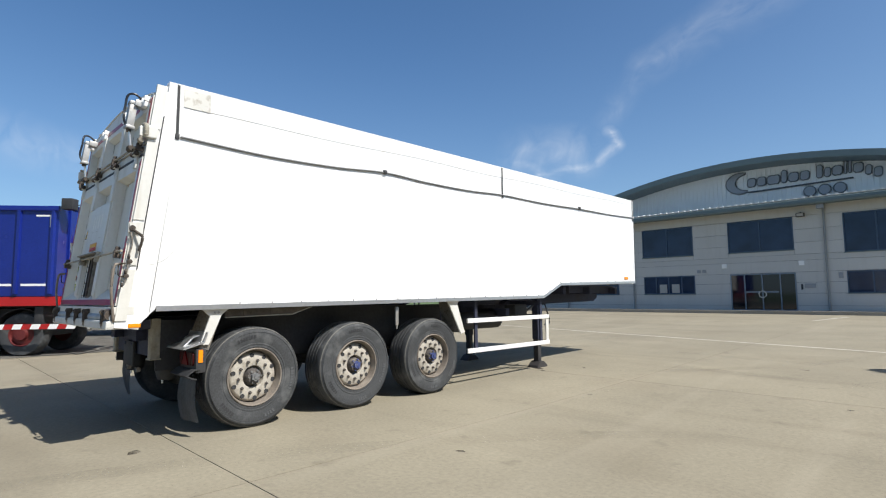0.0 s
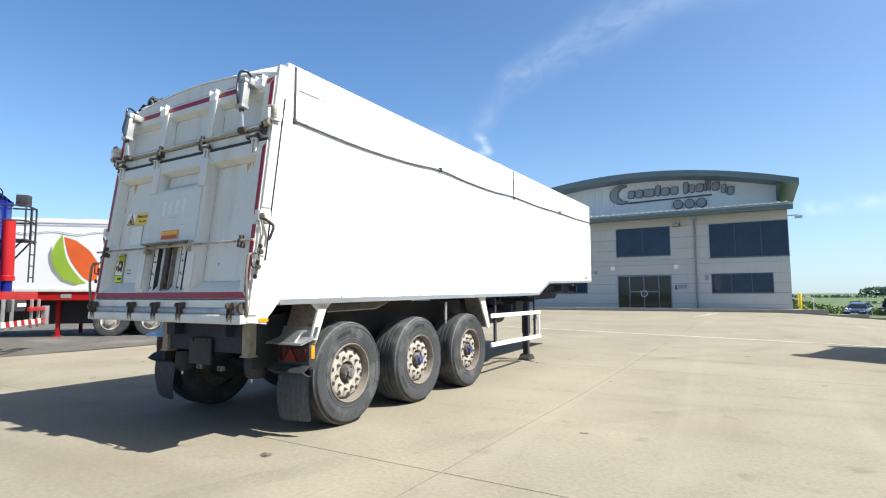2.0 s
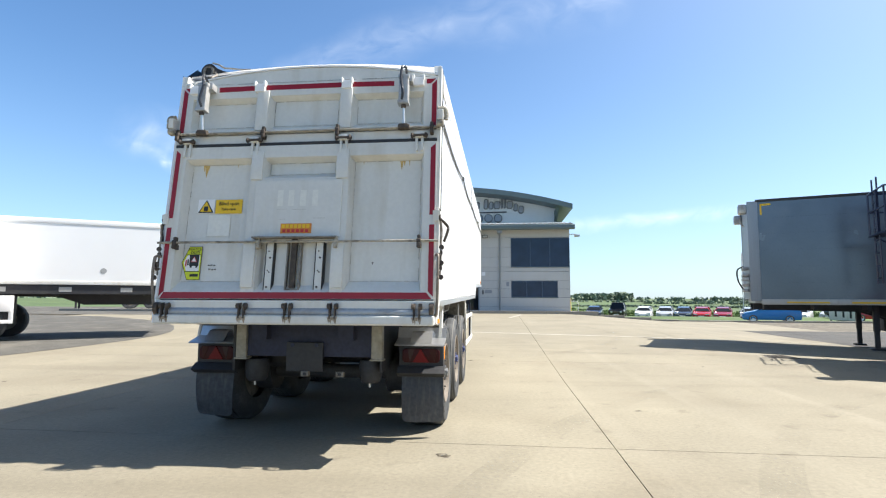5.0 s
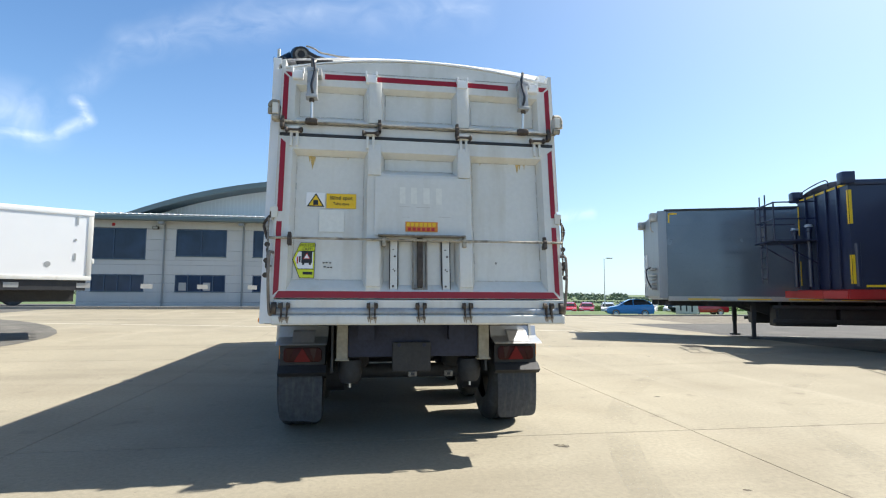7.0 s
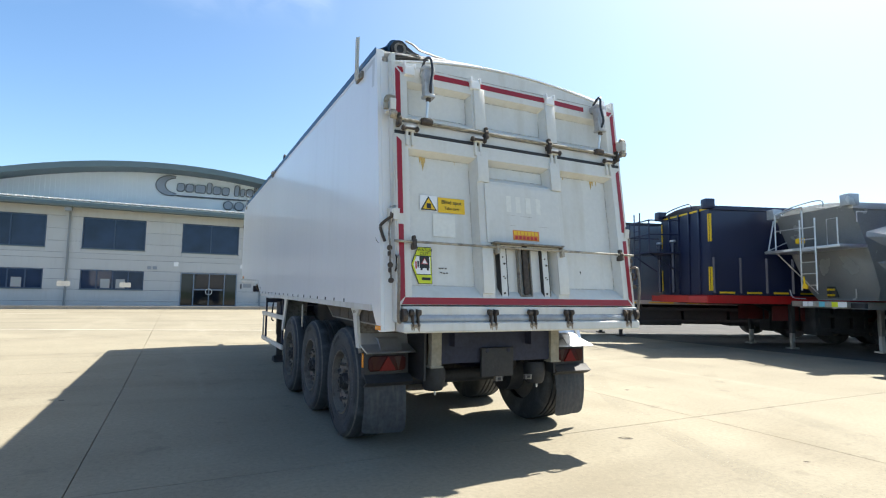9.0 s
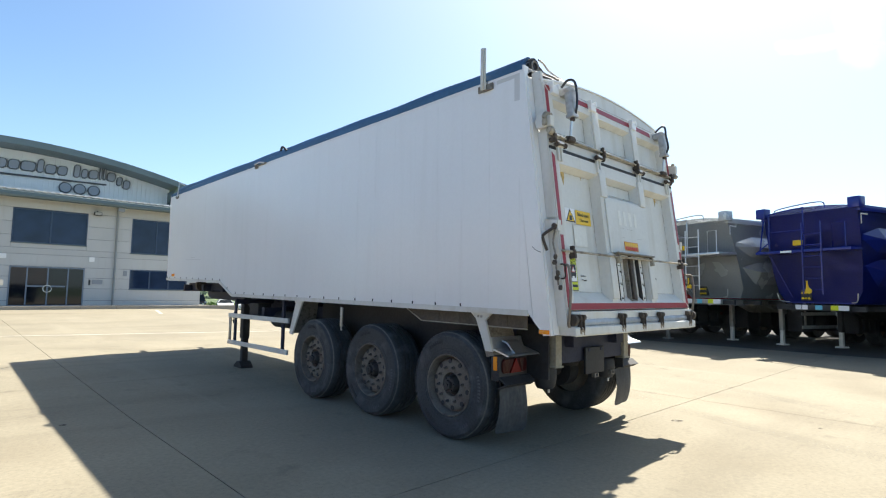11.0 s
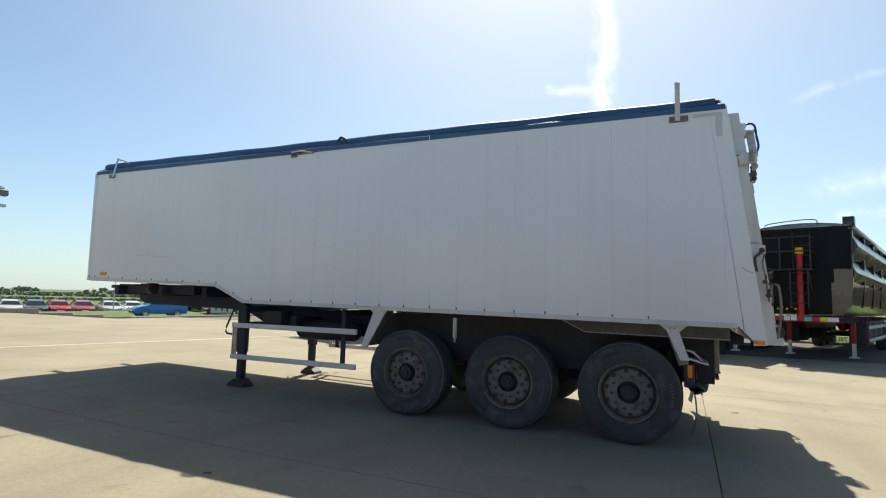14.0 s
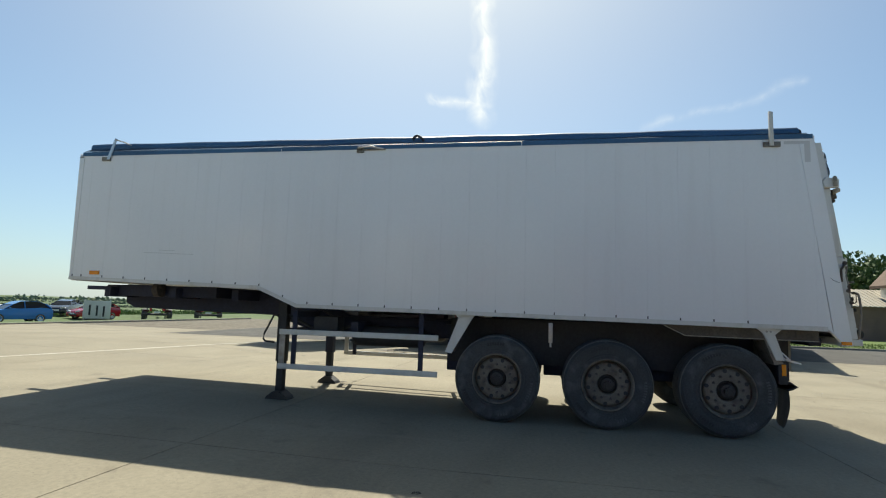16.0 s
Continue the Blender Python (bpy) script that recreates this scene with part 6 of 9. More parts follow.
box(bm, -17.36, 6.21, FACE - 0.03, FACE - 0.002, BASE - 0.05, BASE + 0.10)
part("plinth", bm, SIGN_DARK, offices, smooth=False)
# glazed entrance
x0, x1, z0, z1 = DOORWAY
bm = B()
box(bm, x0, x1, FACE - 0.02, FACE + 0.08, z1 - 0.06, z1)
entrance = part("entrance", bm, FRAME_GREY, offices, "glazed double entrance door in blue frames", smooth=False)
for xx in (x0, x0 + 0.66, (x0 + x1) / 2 - 0.03, x1 - 0.72, x1 - 0.06):
    part("door_stile", box(B(), xx, xx + 0.06, FACE - 0.02, FACE + 0.08, z0 + 0.08, z1 - 0.06), FRAME_GREY, entrance, smooth=False)
part("door_sill", box(B(), x0, x1, FACE - 0.02, FACE + 0.08, z0, z0 + 0.08), FRAME_GREY, entrance, smooth=False)
for xx in (x0 + 0.72, x0 + 1.54):
    part("door_rail", box(B(), xx, xx + 0.7, FACE - 0.012, FACE + 0.06, z0 + 0.95, z0 + 1.03), FRAME_GREY, entrance, smooth=False)
for xa, xb in ((x0 + 0.06, x0 + 0.66), (x0 + 0.72, (x0 + x1) / 2 - 0.03), ((x0 + x1) / 2 + 0.03, x1 - 0.72), (x1 - 0.66, x1 - 0.06)):
    bm = B()
    box(bm, xa, xb, FACE + 0.02, FACE + 0.035, z0 + 0.08, z1 - 0.06)
    part("door_pane", bm, DOOR_GLASS, entrance, smooth=False)
bm = lathe(B(), [(0.155, -0.012), (0.185, -0.012), (0.185, 0.012), (0.155, 0.012), (0.155, -0.012)], ((x0 + x1) / 2, FACE - 0.05, 1.33), "y", 28, False)
part("ring_handle", bm, ALLOY, entrance, "round steel ring handle")
# eaves, gutter, lean-to roof, arched hall
bm = prism(B(), [(28.86, 5.63), (28.83, 5.72), (28.85, 5.86), (28.95, 5.93), (29.9, 5.98), (29.9, 5.72), (29.1, 5.60)], "x", -17.85, 6.42)
part("gutter", bm, ROOF_EDGE, offices, "slate-green curved eaves and gutter", smooth=False)
bm = prism(B(), [(28.95, 5.935), (36.15, 7.0), (36.15, 7.05), (28.93, 5.985)], "x", -17.7, 6.3)
part("lean_to_roof", bm, GALV, offices, "pale metal lean-to roof", smooth=False)
for k in range(72):
    xx = -17.6 + 0.333 * k
    part("roof_rib", prism(B(), [(xx, 5.95), (xx + 0.05, 6.035), (xx + 0.13, 6.035), (xx + 0.18, 5.95)], "y", 28.90, 29.6), WHITE_NEW, offices, smooth=False)


def arch(x):
    return 9.60 - 0.0145 * (x + 2.9) ** 2


xs = steps(-17.6, 7.05, 40)
bm = prism(B(), [(x, arch(x)) for x in xs] + [(x, arch(x) - 0.36) for x in xs[::-1]], "y", 34.4, 44.0)
part("arched_roof", bm, ROOF_EDGE, offices, "slate-green arched roof with a deep front edge", smooth=False)
bm = B()
x = -17.0
while x < 6.0:
    top = arch(x + 0.1) - 0.1
    if top > 7.0:
        box(bm, x, x + 0.13, 36.12, 36.2, 6.9, top)
    x += 0.26
prism(bm, [(-17.0, 6.8)] + [(v, arch(v) - 0.06) for v in steps(-16.5, 6.0, 30)] + [(6.0, 6.8)], "y", 36.16, 36.4)
part("gable_cladding", bm, RIBBED, offices, "pale ribbed cladding below the arched roof", smooth=False)
bm = prism(B(), [(34.5, arch(6.6) - 0.4), (36.2, 7.05), (36.2, arch(6.6) - 0.4)], "x", 5.9, 6.1)
part("roof_bracket", bm, ROOF_EDGE, offices, smooth=False)
for xx in (-12.56, -7.95, 1.76):
    bm = B()
    rod(bm, (xx, FACE - 0.07, BASE), (xx, FACE - 0.07, 5.5), 0.05)
    rod(bm, (xx, FACE - 0.07, 5.5), (xx, 29.05, 5.66), 0.05)
    pipe_part = part("downpipe", bm, PIPE_GREY, offices, "grey downpipe")
    part("outlet_box", box(B(), xx - 0.16, xx + 0.16, 29.0, 29.3, 5.40, 5.62, 0.02), PIPE_GREY, pipe_part)
for xx in (0.83, -13.05):
    bm = B()
    box(bm, xx - 0.18, xx + 0.18, FACE - 0.28, FACE - 0.08, 5.16, 5.33, 0.02)
    fl = part("floodlight", bm, BLACK, offices, "black wall floodlight")
    bm = B()
    box(bm, xx - 0.14, xx + 0.14, FACE - 0.288, FACE - 0.279, 5.18, 5.31)
    part("glass", bm, BLIND, fl, smooth=False)
    bm = B()
    box(bm, xx - 0.02, xx + 0.02, FACE - 0.1, FACE, 5.2, 5.4)
    part("bracket", bm, BLACK, fl, smooth=False)
for xx, zz, w, h, m, nm, lb in ((-4.16, 2.62, 0.10, 0.09, SIGN_GREY, "air_vent", "small grey wall vent"), (-3.88, 2.62, 0.10, 0.09, SIGN_GREY, "air_vent", "small grey wall vent"), (0.72, 2.86, 0.12, 0.12, WHITE_NEW, "wall_box", "white box"),
                            (-2.83, 2.86, 0.12, 0.12, WHITE_NEW, "wall_box", "white box"), (1.03, 1.72, 0.23, 0.11, SIGN_GREY, "name_plate", "grey name plate with unreadable lines"), (0.68, 1.68, 0.04, 0.14, BLACK, "intercom", "black intercom"), (2.27, 2.2, 0.09, 0.14, SIGN_GREY, "air_vent", "small grey wall vent")):
    bm = B()
    box(bm, xx - w, xx + w, FACE - 0.04, FACE + 0.0, zz - h, zz + h, 0.008)
    part(nm, bm, m, offices, lb, smooth=False)
bm = B()
lathe(bm, [(0.05, -0.04), (0.10, -0.02), (0.10, 0.02)], (-15.5, FACE - 0.02, 5.42), "y", 14)
part("alarm_bell", bm, RED, offices, "small red alarm bell")
bm = B()
box(bm, 6.2, 6.65, FACE + 0.1, FACE + 0.16, 5.36, 5.42)
box(bm, 6.5, 6.85, FACE - 0.02, FACE + 0.2, 5.22, 5.36, 0.02)
part("camera_bracket", bm, GALV, offices, "white wall bracket with a security camera", smooth=False)

bollard = thing("bollard", "short yellow bollard at the corner of the offices", "bollard", (6.75, 34.6, rise(6.75, 34.6)))
part("post", lathe(B(), [(0.09, 0.0), (0.09, 0.85), (0.07, 0.93), (0.02, 0.95)], (0, 0, 0), "z", 16), YELLOW_PAINT, bollard)
hoop = thing("cycle_hoop", "pale steel hoop beside the offices", "rail", (7.1, 35.4, rise(7.1, 35.4)))
part("hoop", pipe(B(), curve_pts([(-0.35, 0, 0), (-0.35, 0, 0.6), (-0.2, 0, 0.75), (0.2, 0, 0.75), (0.35, 0, 0.6), (0.35, 0, 0)], 5), 0.03), GALV, hoop)
# sign on the gable: crescent, row of blank letter bars, underline and three discs
SY = 36.05
sign = thing("wall_sign", "grey metal company sign with crescent and three discs", "sign")
def crescent(grow):
    out = [(-3.46 + (0.86 + grow) * math.cos(a), 8.44 + (0.66 + grow) * math.sin(a)) for a in [radians(v) for v in range(70, 292, 12)]]
    return out + [(-3.06 + (0.76 - grow) * math.cos(a), 8.46 + (0.56 - grow) * math.sin(a)) for a in [radians(v) for v in range(268, 96, -12)]]


part("crescent", prism(B(), crescent(0.05), "y", SY - 0.03, SY + 0.05), SIGN_DARK, sign, smooth=False)
part("crescent_face", prism(B(), crescent(0.0), "y", SY - 0.05, SY - 0.028), SIGN_GREY, sign, smooth=False)
part("underline", prism(B(), [(-3.4, 7.84), (-2.9, 7.74), (2.3, 7.84), (2.3, 7.92), (-2.9, 7.84)], "y", SY - 0.05, SY + 0.04), SIGN_DARK, sign, smooth=False)
for xx in (0.20, 0.93, 1.66):
    disc = part("disc", lathe(B(), [(0.32, -0.05), (0.33, -0.04), (0.33, 0.04)], (xx, SY, 7.40), "y", 28), SIGN_DARK, sign)
    part("disc_face", lathe(B(), [(0.27, -0.062), (0.27, -0.04)], (xx, SY, 7.40), "y", 28), SIGN_GREY, disc, smooth=False)


def slab_letter(x, z, w, h, lean=0.05, round_off=0.10):
    """A plain upright block with cut corners, standing for one letter."""
    c = min(round_off, w * 0.3)
    pts = [(x + c, z), (x + w - c, z), (x + w, z + c), (x + w, z + h - c), (x + w - c, z + h), (x + c, z + h), (x, z + h - c), (x, z + c)]
    return [(px + lean * (pz - z) / max(h, 0.1), pz) for px, pz in pts]


x = -3.12
for w, h in ((0.50, 0.58), (0.52, 0.58), (0.70, 0.58), (0.34, 0.80), (0.54, 0.58), (0.50, 0.58), (0.0, 0), (0.34, 0.80), (0.34, 0.58), (0.50, 0.58), (0.16, 0.80), (0.16, 0.84), (0.48, 0.58), (0.32, 0.58), (0.40, 0.58)):
    if not w:
        x += 0.26
        continue
    z = 8.10 + 0.05 * max(0.0, x - 0.7) - 0.42 * max(0.0, x - 2.1) ** 1.3
    bar = part("letter_bar", prism(B(), slab_letter(x, z, w, h), "y", SY - 0.04, SY + 0.05), SIGN_DARK, sign, smooth=False)
    part("letter_face", prism(B(), slab_letter(x + 0.045, z + 0.045, w - 0.09, h - 0.09, 0.04), "y", SY - 0.055, SY - 0.03), SIGN_GREY, bar, smooth=False)
    x += w + 0.05


# ---- the other trailers ----
def place(nr, axis, half=1.25, near=1):
    """Pose of a parked trailer from the ground place of its near front corner and the way it runs; its front is at local y = 0."""
    ax = Vector(axis).normalized()
    turn = math.atan2(-ax.x, ax.y)
    right = Vector((math.cos(turn), math.sin(turn)))
    c = Vector(nr) - near * half * right
    return (c.x, c.y, rise(c.x, c.y)), math.degrees(turn)


def small_wheel(parent, x, y, s, rim_mat, r=0.52):
    w = part("wheel", lathe(B(), [(0.29, -0.02 * s), (0.40, 0.0), (r - 0.03, -0.01 * s), (r, -0.06 * s), (r, -0.32 * s), (r - 0.04, -0.36 * s), (0.29, -0.36 * s)], (x, y, r), "x", 32, False), RUBBER, parent)
    part("rim", lathe(B(), [(0.29, -0.2 * s), (0.29, -0.01 * s), (0.27, -0.015 * s), (0.25, -0.07 * s), (0.15, -0.05 * s), (0.13, 0.03 * s), (0.02, 0.04 * s)], (x, y, r), "x", 24), rim_mat, w)
    return w


def undercarriage(t, length, beam_mat, leg_mat, axle_y, rim_mat, floor=1.2, leg_y=2.7, guard=None, half=1.2, shade_blocks=True):
    for s in (-1, 1):
        bm = B()
        prism(bm, [(0.1, floor - 0.16), (2.6, floor - 0.2), (3.2, floor - 0.42), (length - 0.3, floor - 0.42), (length - 0.3, floor), (0.1, floor)], "x", s * 0.42, s * 0.56)
        part("chassis_beam", bm, beam_mat, t, smooth=False)
        bm = B()
        box(bm, s * 0.78, s * 0.9, leg_y - 0.06, leg_y + 0.06, 0.45, floor, 0.01)
        leg = part("landing_leg", bm, beam_mat, t)
        bm = B()
        box(bm, s * 0.79, s * 0.89, leg_y - 0.05, leg_y + 0.05, 0.04, 0.46, 0.008)
        box(bm, s * 0.72, s * 0.96, leg_y - 0.13, leg_y + 0.13, 0.0, 0.05, 0.01)
        part("foot", bm, leg_mat, leg, "pale steel inner leg")
        for y in axle_y:
            small_wheel(t, s * half, y, s, rim_mat)
        # black blocks added under the deck to stand in for its deep shade
        if shade_blocks:
            n = 3
            y0, y1 = leg_y + 0.45, axle_y[0] - 0.8
            for k in range(n):
                bm = B()
                box(bm, s * 0.66, s * 1.12, y0 + (y1 - y0) * k / n + 0.05, y0 + (y1 - y0) * (k + 1) / n - 0.05, 0.40 + 0.05 * (k % 2), floor - 0.12, 0.03)
                part("side_locker", bm, BLACK, t, "dark block filling in for shade under the deck")
        if guard:
            for z in (0.5, 0.9):
                bm = B()
                box(bm, s * (half - 0.03), s * half, leg_y + 0.4, axle_y[0] - 0.8, z, z + 0.1, 0.006)
                part("guard_rail", bm, guard, t)
            for y in (leg_y + 0.6, axle_y[0] - 1.0):
                part("guard_stay", box(B(), s * (half - 0.06), s * (half - 0.03), y - 0.03, y + 0.03, 0.5, floor), beam_mat, t)
    for y in axle_y:
        part("axle", rod(B(), (-half + 0.2, y, 0.52), (half - 0.2, y, 0.52), 0.08), BLACK, t)
    for y in [0.3 + 1.1 * k for k in range(int(length / 1.1))]:
        part("crossmember", box(B(), -1.1, 1.1, y, y + 0.08, floor - 0.14, floor - 0.02), BLACK, t, smooth=False)


def ladder(t, x, y, z0, z1, material, w=0.36, name="ladder"):
    bm = B()
    for s in (-1, 1):
        pipe(bm, [(x + s * w / 2, y, z0), (x + s * w / 2, y, z1)], 0.018, 6)
    z = z0 + 0.12
    while z < z1 - 0.1:
        rod(bm, (x - w / 2, y, z), (x + w / 2, y, z), 0.015, seg=6)
        z += 0.28
    return part(name, bm, material, t)


def catwalk(t, material, x0, x1, y, z, rail=0.85, out=0.6):
    """A front platform with hand rails."""
    bm = B()
    box(bm, x0, x1, y - out, y, z - 0.04, z, 0.004)
    part("platform", bm, material, t, smooth=False)
    bm = B()
    for x in (x0 + 0.03, (x0 + x1) / 2, x1 - 0.03):
        pipe(bm, [(x, y - out + 0.03, z), (x, y - out + 0.03, z + rail)], 0.02, 6)
    for h in (rail, rail * 0.55):
        pipe(bm, [(x0 + 0.03, y, z + h), (x0 + 0.03, y - out + 0.03, z + h), (x1 - 0.03, y - out + 0.03, z + h), (x1 - 0.03, y, z + h)], 0.02, 6)
    for x in (x0 + 0.1, x1 - 0.1):
        pipe(bm, [(x, y - out + 0.1, z - 0.04), (x, y, z - 0.6)], 0.02, 6)
    part("hand_rail", bm, material, t)


def top_gear(t, material, z, half, block=0.13, ahead=0.0):
    for s in (-1, 1):
        bm = B()
        box(bm, s * half - block, s * half + block, -0.16 - ahead, 0.10 - ahead, z - 0.05, z + 0.22, 0.02)
        part("sheet_motor", bm, material, t, "boxy sheeting gear at the top corner")
    bm = B()
    pipe(bm, curve_pts([(-half * 0.7, -0.05, z + 0.02), (-half * 0.65, -0.05, z + 0.15), (0, -0.05, z + 0.22), (half * 0.35, -0.05, z + 0.2), (half * 0.4, -0.05, z + 0.05)], 5), 0.014, 6)
    part("sheet_bow", bm, material, t)


def ram(t, material, y, z0, z1, r=0.11, x=0.0):
    bm = B()
    rod(bm, (x, y, z0), (x, y + 0.03, z1), r, seg=24)
    lathe(bm, [(r, 0), (r * 1.12, 0.0), (r * 1.12, 0.10), (r, 0.12)], (x, y, z0), "z", 24)
    part("tipping_ram", bm, material, t, "upright tipping ram")


def box_tipper(name, label, nr, axis, near, length, body, chassis, floor, top, marks=None, rail=None, ram_mat=None, half=1.25, legs=None, ribs=True, under=None, guard=None, axles=None, leg_y=2.7, rims=None, gear=None, group="parked trailers"):
    at, turn = place(nr, axis, half, near)
    t = thing(name, label, "trailer", at, turn, group)
    for s in (-1, 1):
        bm = B()
        box(bm, s * (half - 0.05), s * half, 0.0, length, floor, top)
        part("side_wall", bm, body, t, smooth=False)
        bm = B()
        box(bm, s * (half - 0.06), s * (half + 0.05), -0.01, length + 0.02, top - 0.08, top + 0.04, 0.01)
        part("top_rail", bm, body, t)
        if ribs:
            n = int(length / 0.75)
            for k in range(n + 1):
                y = 0.06 + (length - 0.2) * k / n
                bm = prism(B(), [(s * half, y), (s * (half + 0.055), y + 0.03), (s * (half + 0.055), y + 0.09), (s * half, y + 0.12)], "z", floor + 0.05, top - 0.08 if ribs == 2 else floor + (top - floor) * 0.42)
                part("side_rib", bm, body, t, smooth=False)
        if marks:
            n = int(length / 0.8)
            for k in range(n):
                bm = B()
                box(bm, s * (half + 0.004), s * (half + 0.009), 0.25 + 0.8 * k, 0.70 + 0.8 * k, floor + 0.03, floor + 0.08)
                part("marking_strip", bm, marks, t, "yellow reflective strip", smooth=False)
            for za, zb in ((floor + 0.1, floor + 0.75), (top - 0.95, top - 0.18)):
                bm = B()
                box(bm, s * (half + 0.004), s * (half + 0.009), 0.0, 0.06, za, zb)
                box(bm, s * (half - 0.01), s * (half - 0.07), -0.009, -0.004, za, zb)
                part("marking_strip", bm, marks, t, "yellow reflective strip", smooth=False)
    bm = B()
    box(bm, -half + 0.05, half - 0.05, 0.0, 0.05, floor, top)
    part("front_wall", bm, body, t, smooth=False)
    bm = B()
    box(bm, -half + 0.05, half - 0.05, length - 0.06, length, floor, top)
    part("tailgate", bm, body, t, smooth=False)
    bm = B()
    box(bm, -half + 0.05, half - 0.05, 0.05, length - 0.06, floor - 0.02, floor + 0.06)
    part("floor_plate", bm, body, t, smooth=False)
    bm = B()
    nx, ny = 8, 12
    rows = [[bm.verts.new((-half + 2 * half * i / nx, length * j / ny, top + 0.03 + 0.14 * (1 - (2 * i / nx - 1) ** 2))) for i in range(nx + 1)] for j in range(ny + 1)]
    for a, b in zip(rows, rows[1:]):
        for i in range(nx):
            bm.faces.new((a[i], a[i + 1], b[i + 1], b[i]))
    bmesh.ops.solidify(bm, geom=bm.faces[:], thickness=0.01)
    part("cover_sheet", bm, body, t)
    if marks:
        bm = prism(B(), [(-half + 0.1, top - 0.06), (half - 0.1, top - 0.06), (half - 0.1, top - 0.01), (-half + 0.1, top - 0.01)], "y", -0.012, -0.004)
        part("marking_strip", bm, marks, t, "yellow reflective strip", smooth=False)
    bm = B()
    box(bm, -half + 0.02, half - 0.02, -0.1, 0.0, floor - 0.24, floor - 0.02, 0.01)
    for s in (-1, 1):
        box(bm, s * (half - 0.06), s * (half - 0.0), -0.1, length, floor - 0.24, floor - 0.02, 0.01)
    part("deck_frame", bm, chassis, t, "painted deck frame", smooth=False)
    for xx in (-0.75, -0.25, 0.3, 0.8):
        bm = B()
        box(bm, xx - 0.03, xx + 0.03, -0.04, 0.0, floor, top, 0.006)
        part("front_rib", bm, body, t)
    if rail:
        if near > 0:
            catwalk(t, rail, -half * 1.1, -0.1, -0.05, floor + (top - floor) * 0.52, 0.95, 1.0)
            ladder(t, -0.95, -0.98, floor + 0.15, top + 0.1, rail)
            part("deck_nose", prism(B(), [(-half + 0.05, -0.1), (half - 0.05, -0.1), (half - 0.25, -0.5), (-half + 0.25, -0.5)], "z", floor - 0.22, floor - 0.05), chassis, t, "red pressed nose of the deck", smooth=False)
        else:
            catwalk(t, rail, 0.5, half * 1.02, -0.02, floor + (top - floor) * 0.57, 0.8, 0.52)
            ladder(t, 1.0, -0.53, floor + 0.2, floor + (top - floor) * 0.57 + 0.8, rail, 0.3)
    top_gear(t, gear or body, top, half, ahead=0.0 if near > 0 else 0.2)
    if ram_mat:
        ram(t, ram_mat, -0.36, floor + 0.22, floor + (top - floor) * 0.74, 0.125, 0.15)
    undercarriage(t, length, under or chassis, legs or STEEL, axles or (length - 3.9, length - 2.6, length - 1.3), rims or RIM_DARK, floor - 0.1, guard=guard, leg_y=leg_y, shade_blocks=axles is None, half=0.98 if axles else 1.2)
    return t


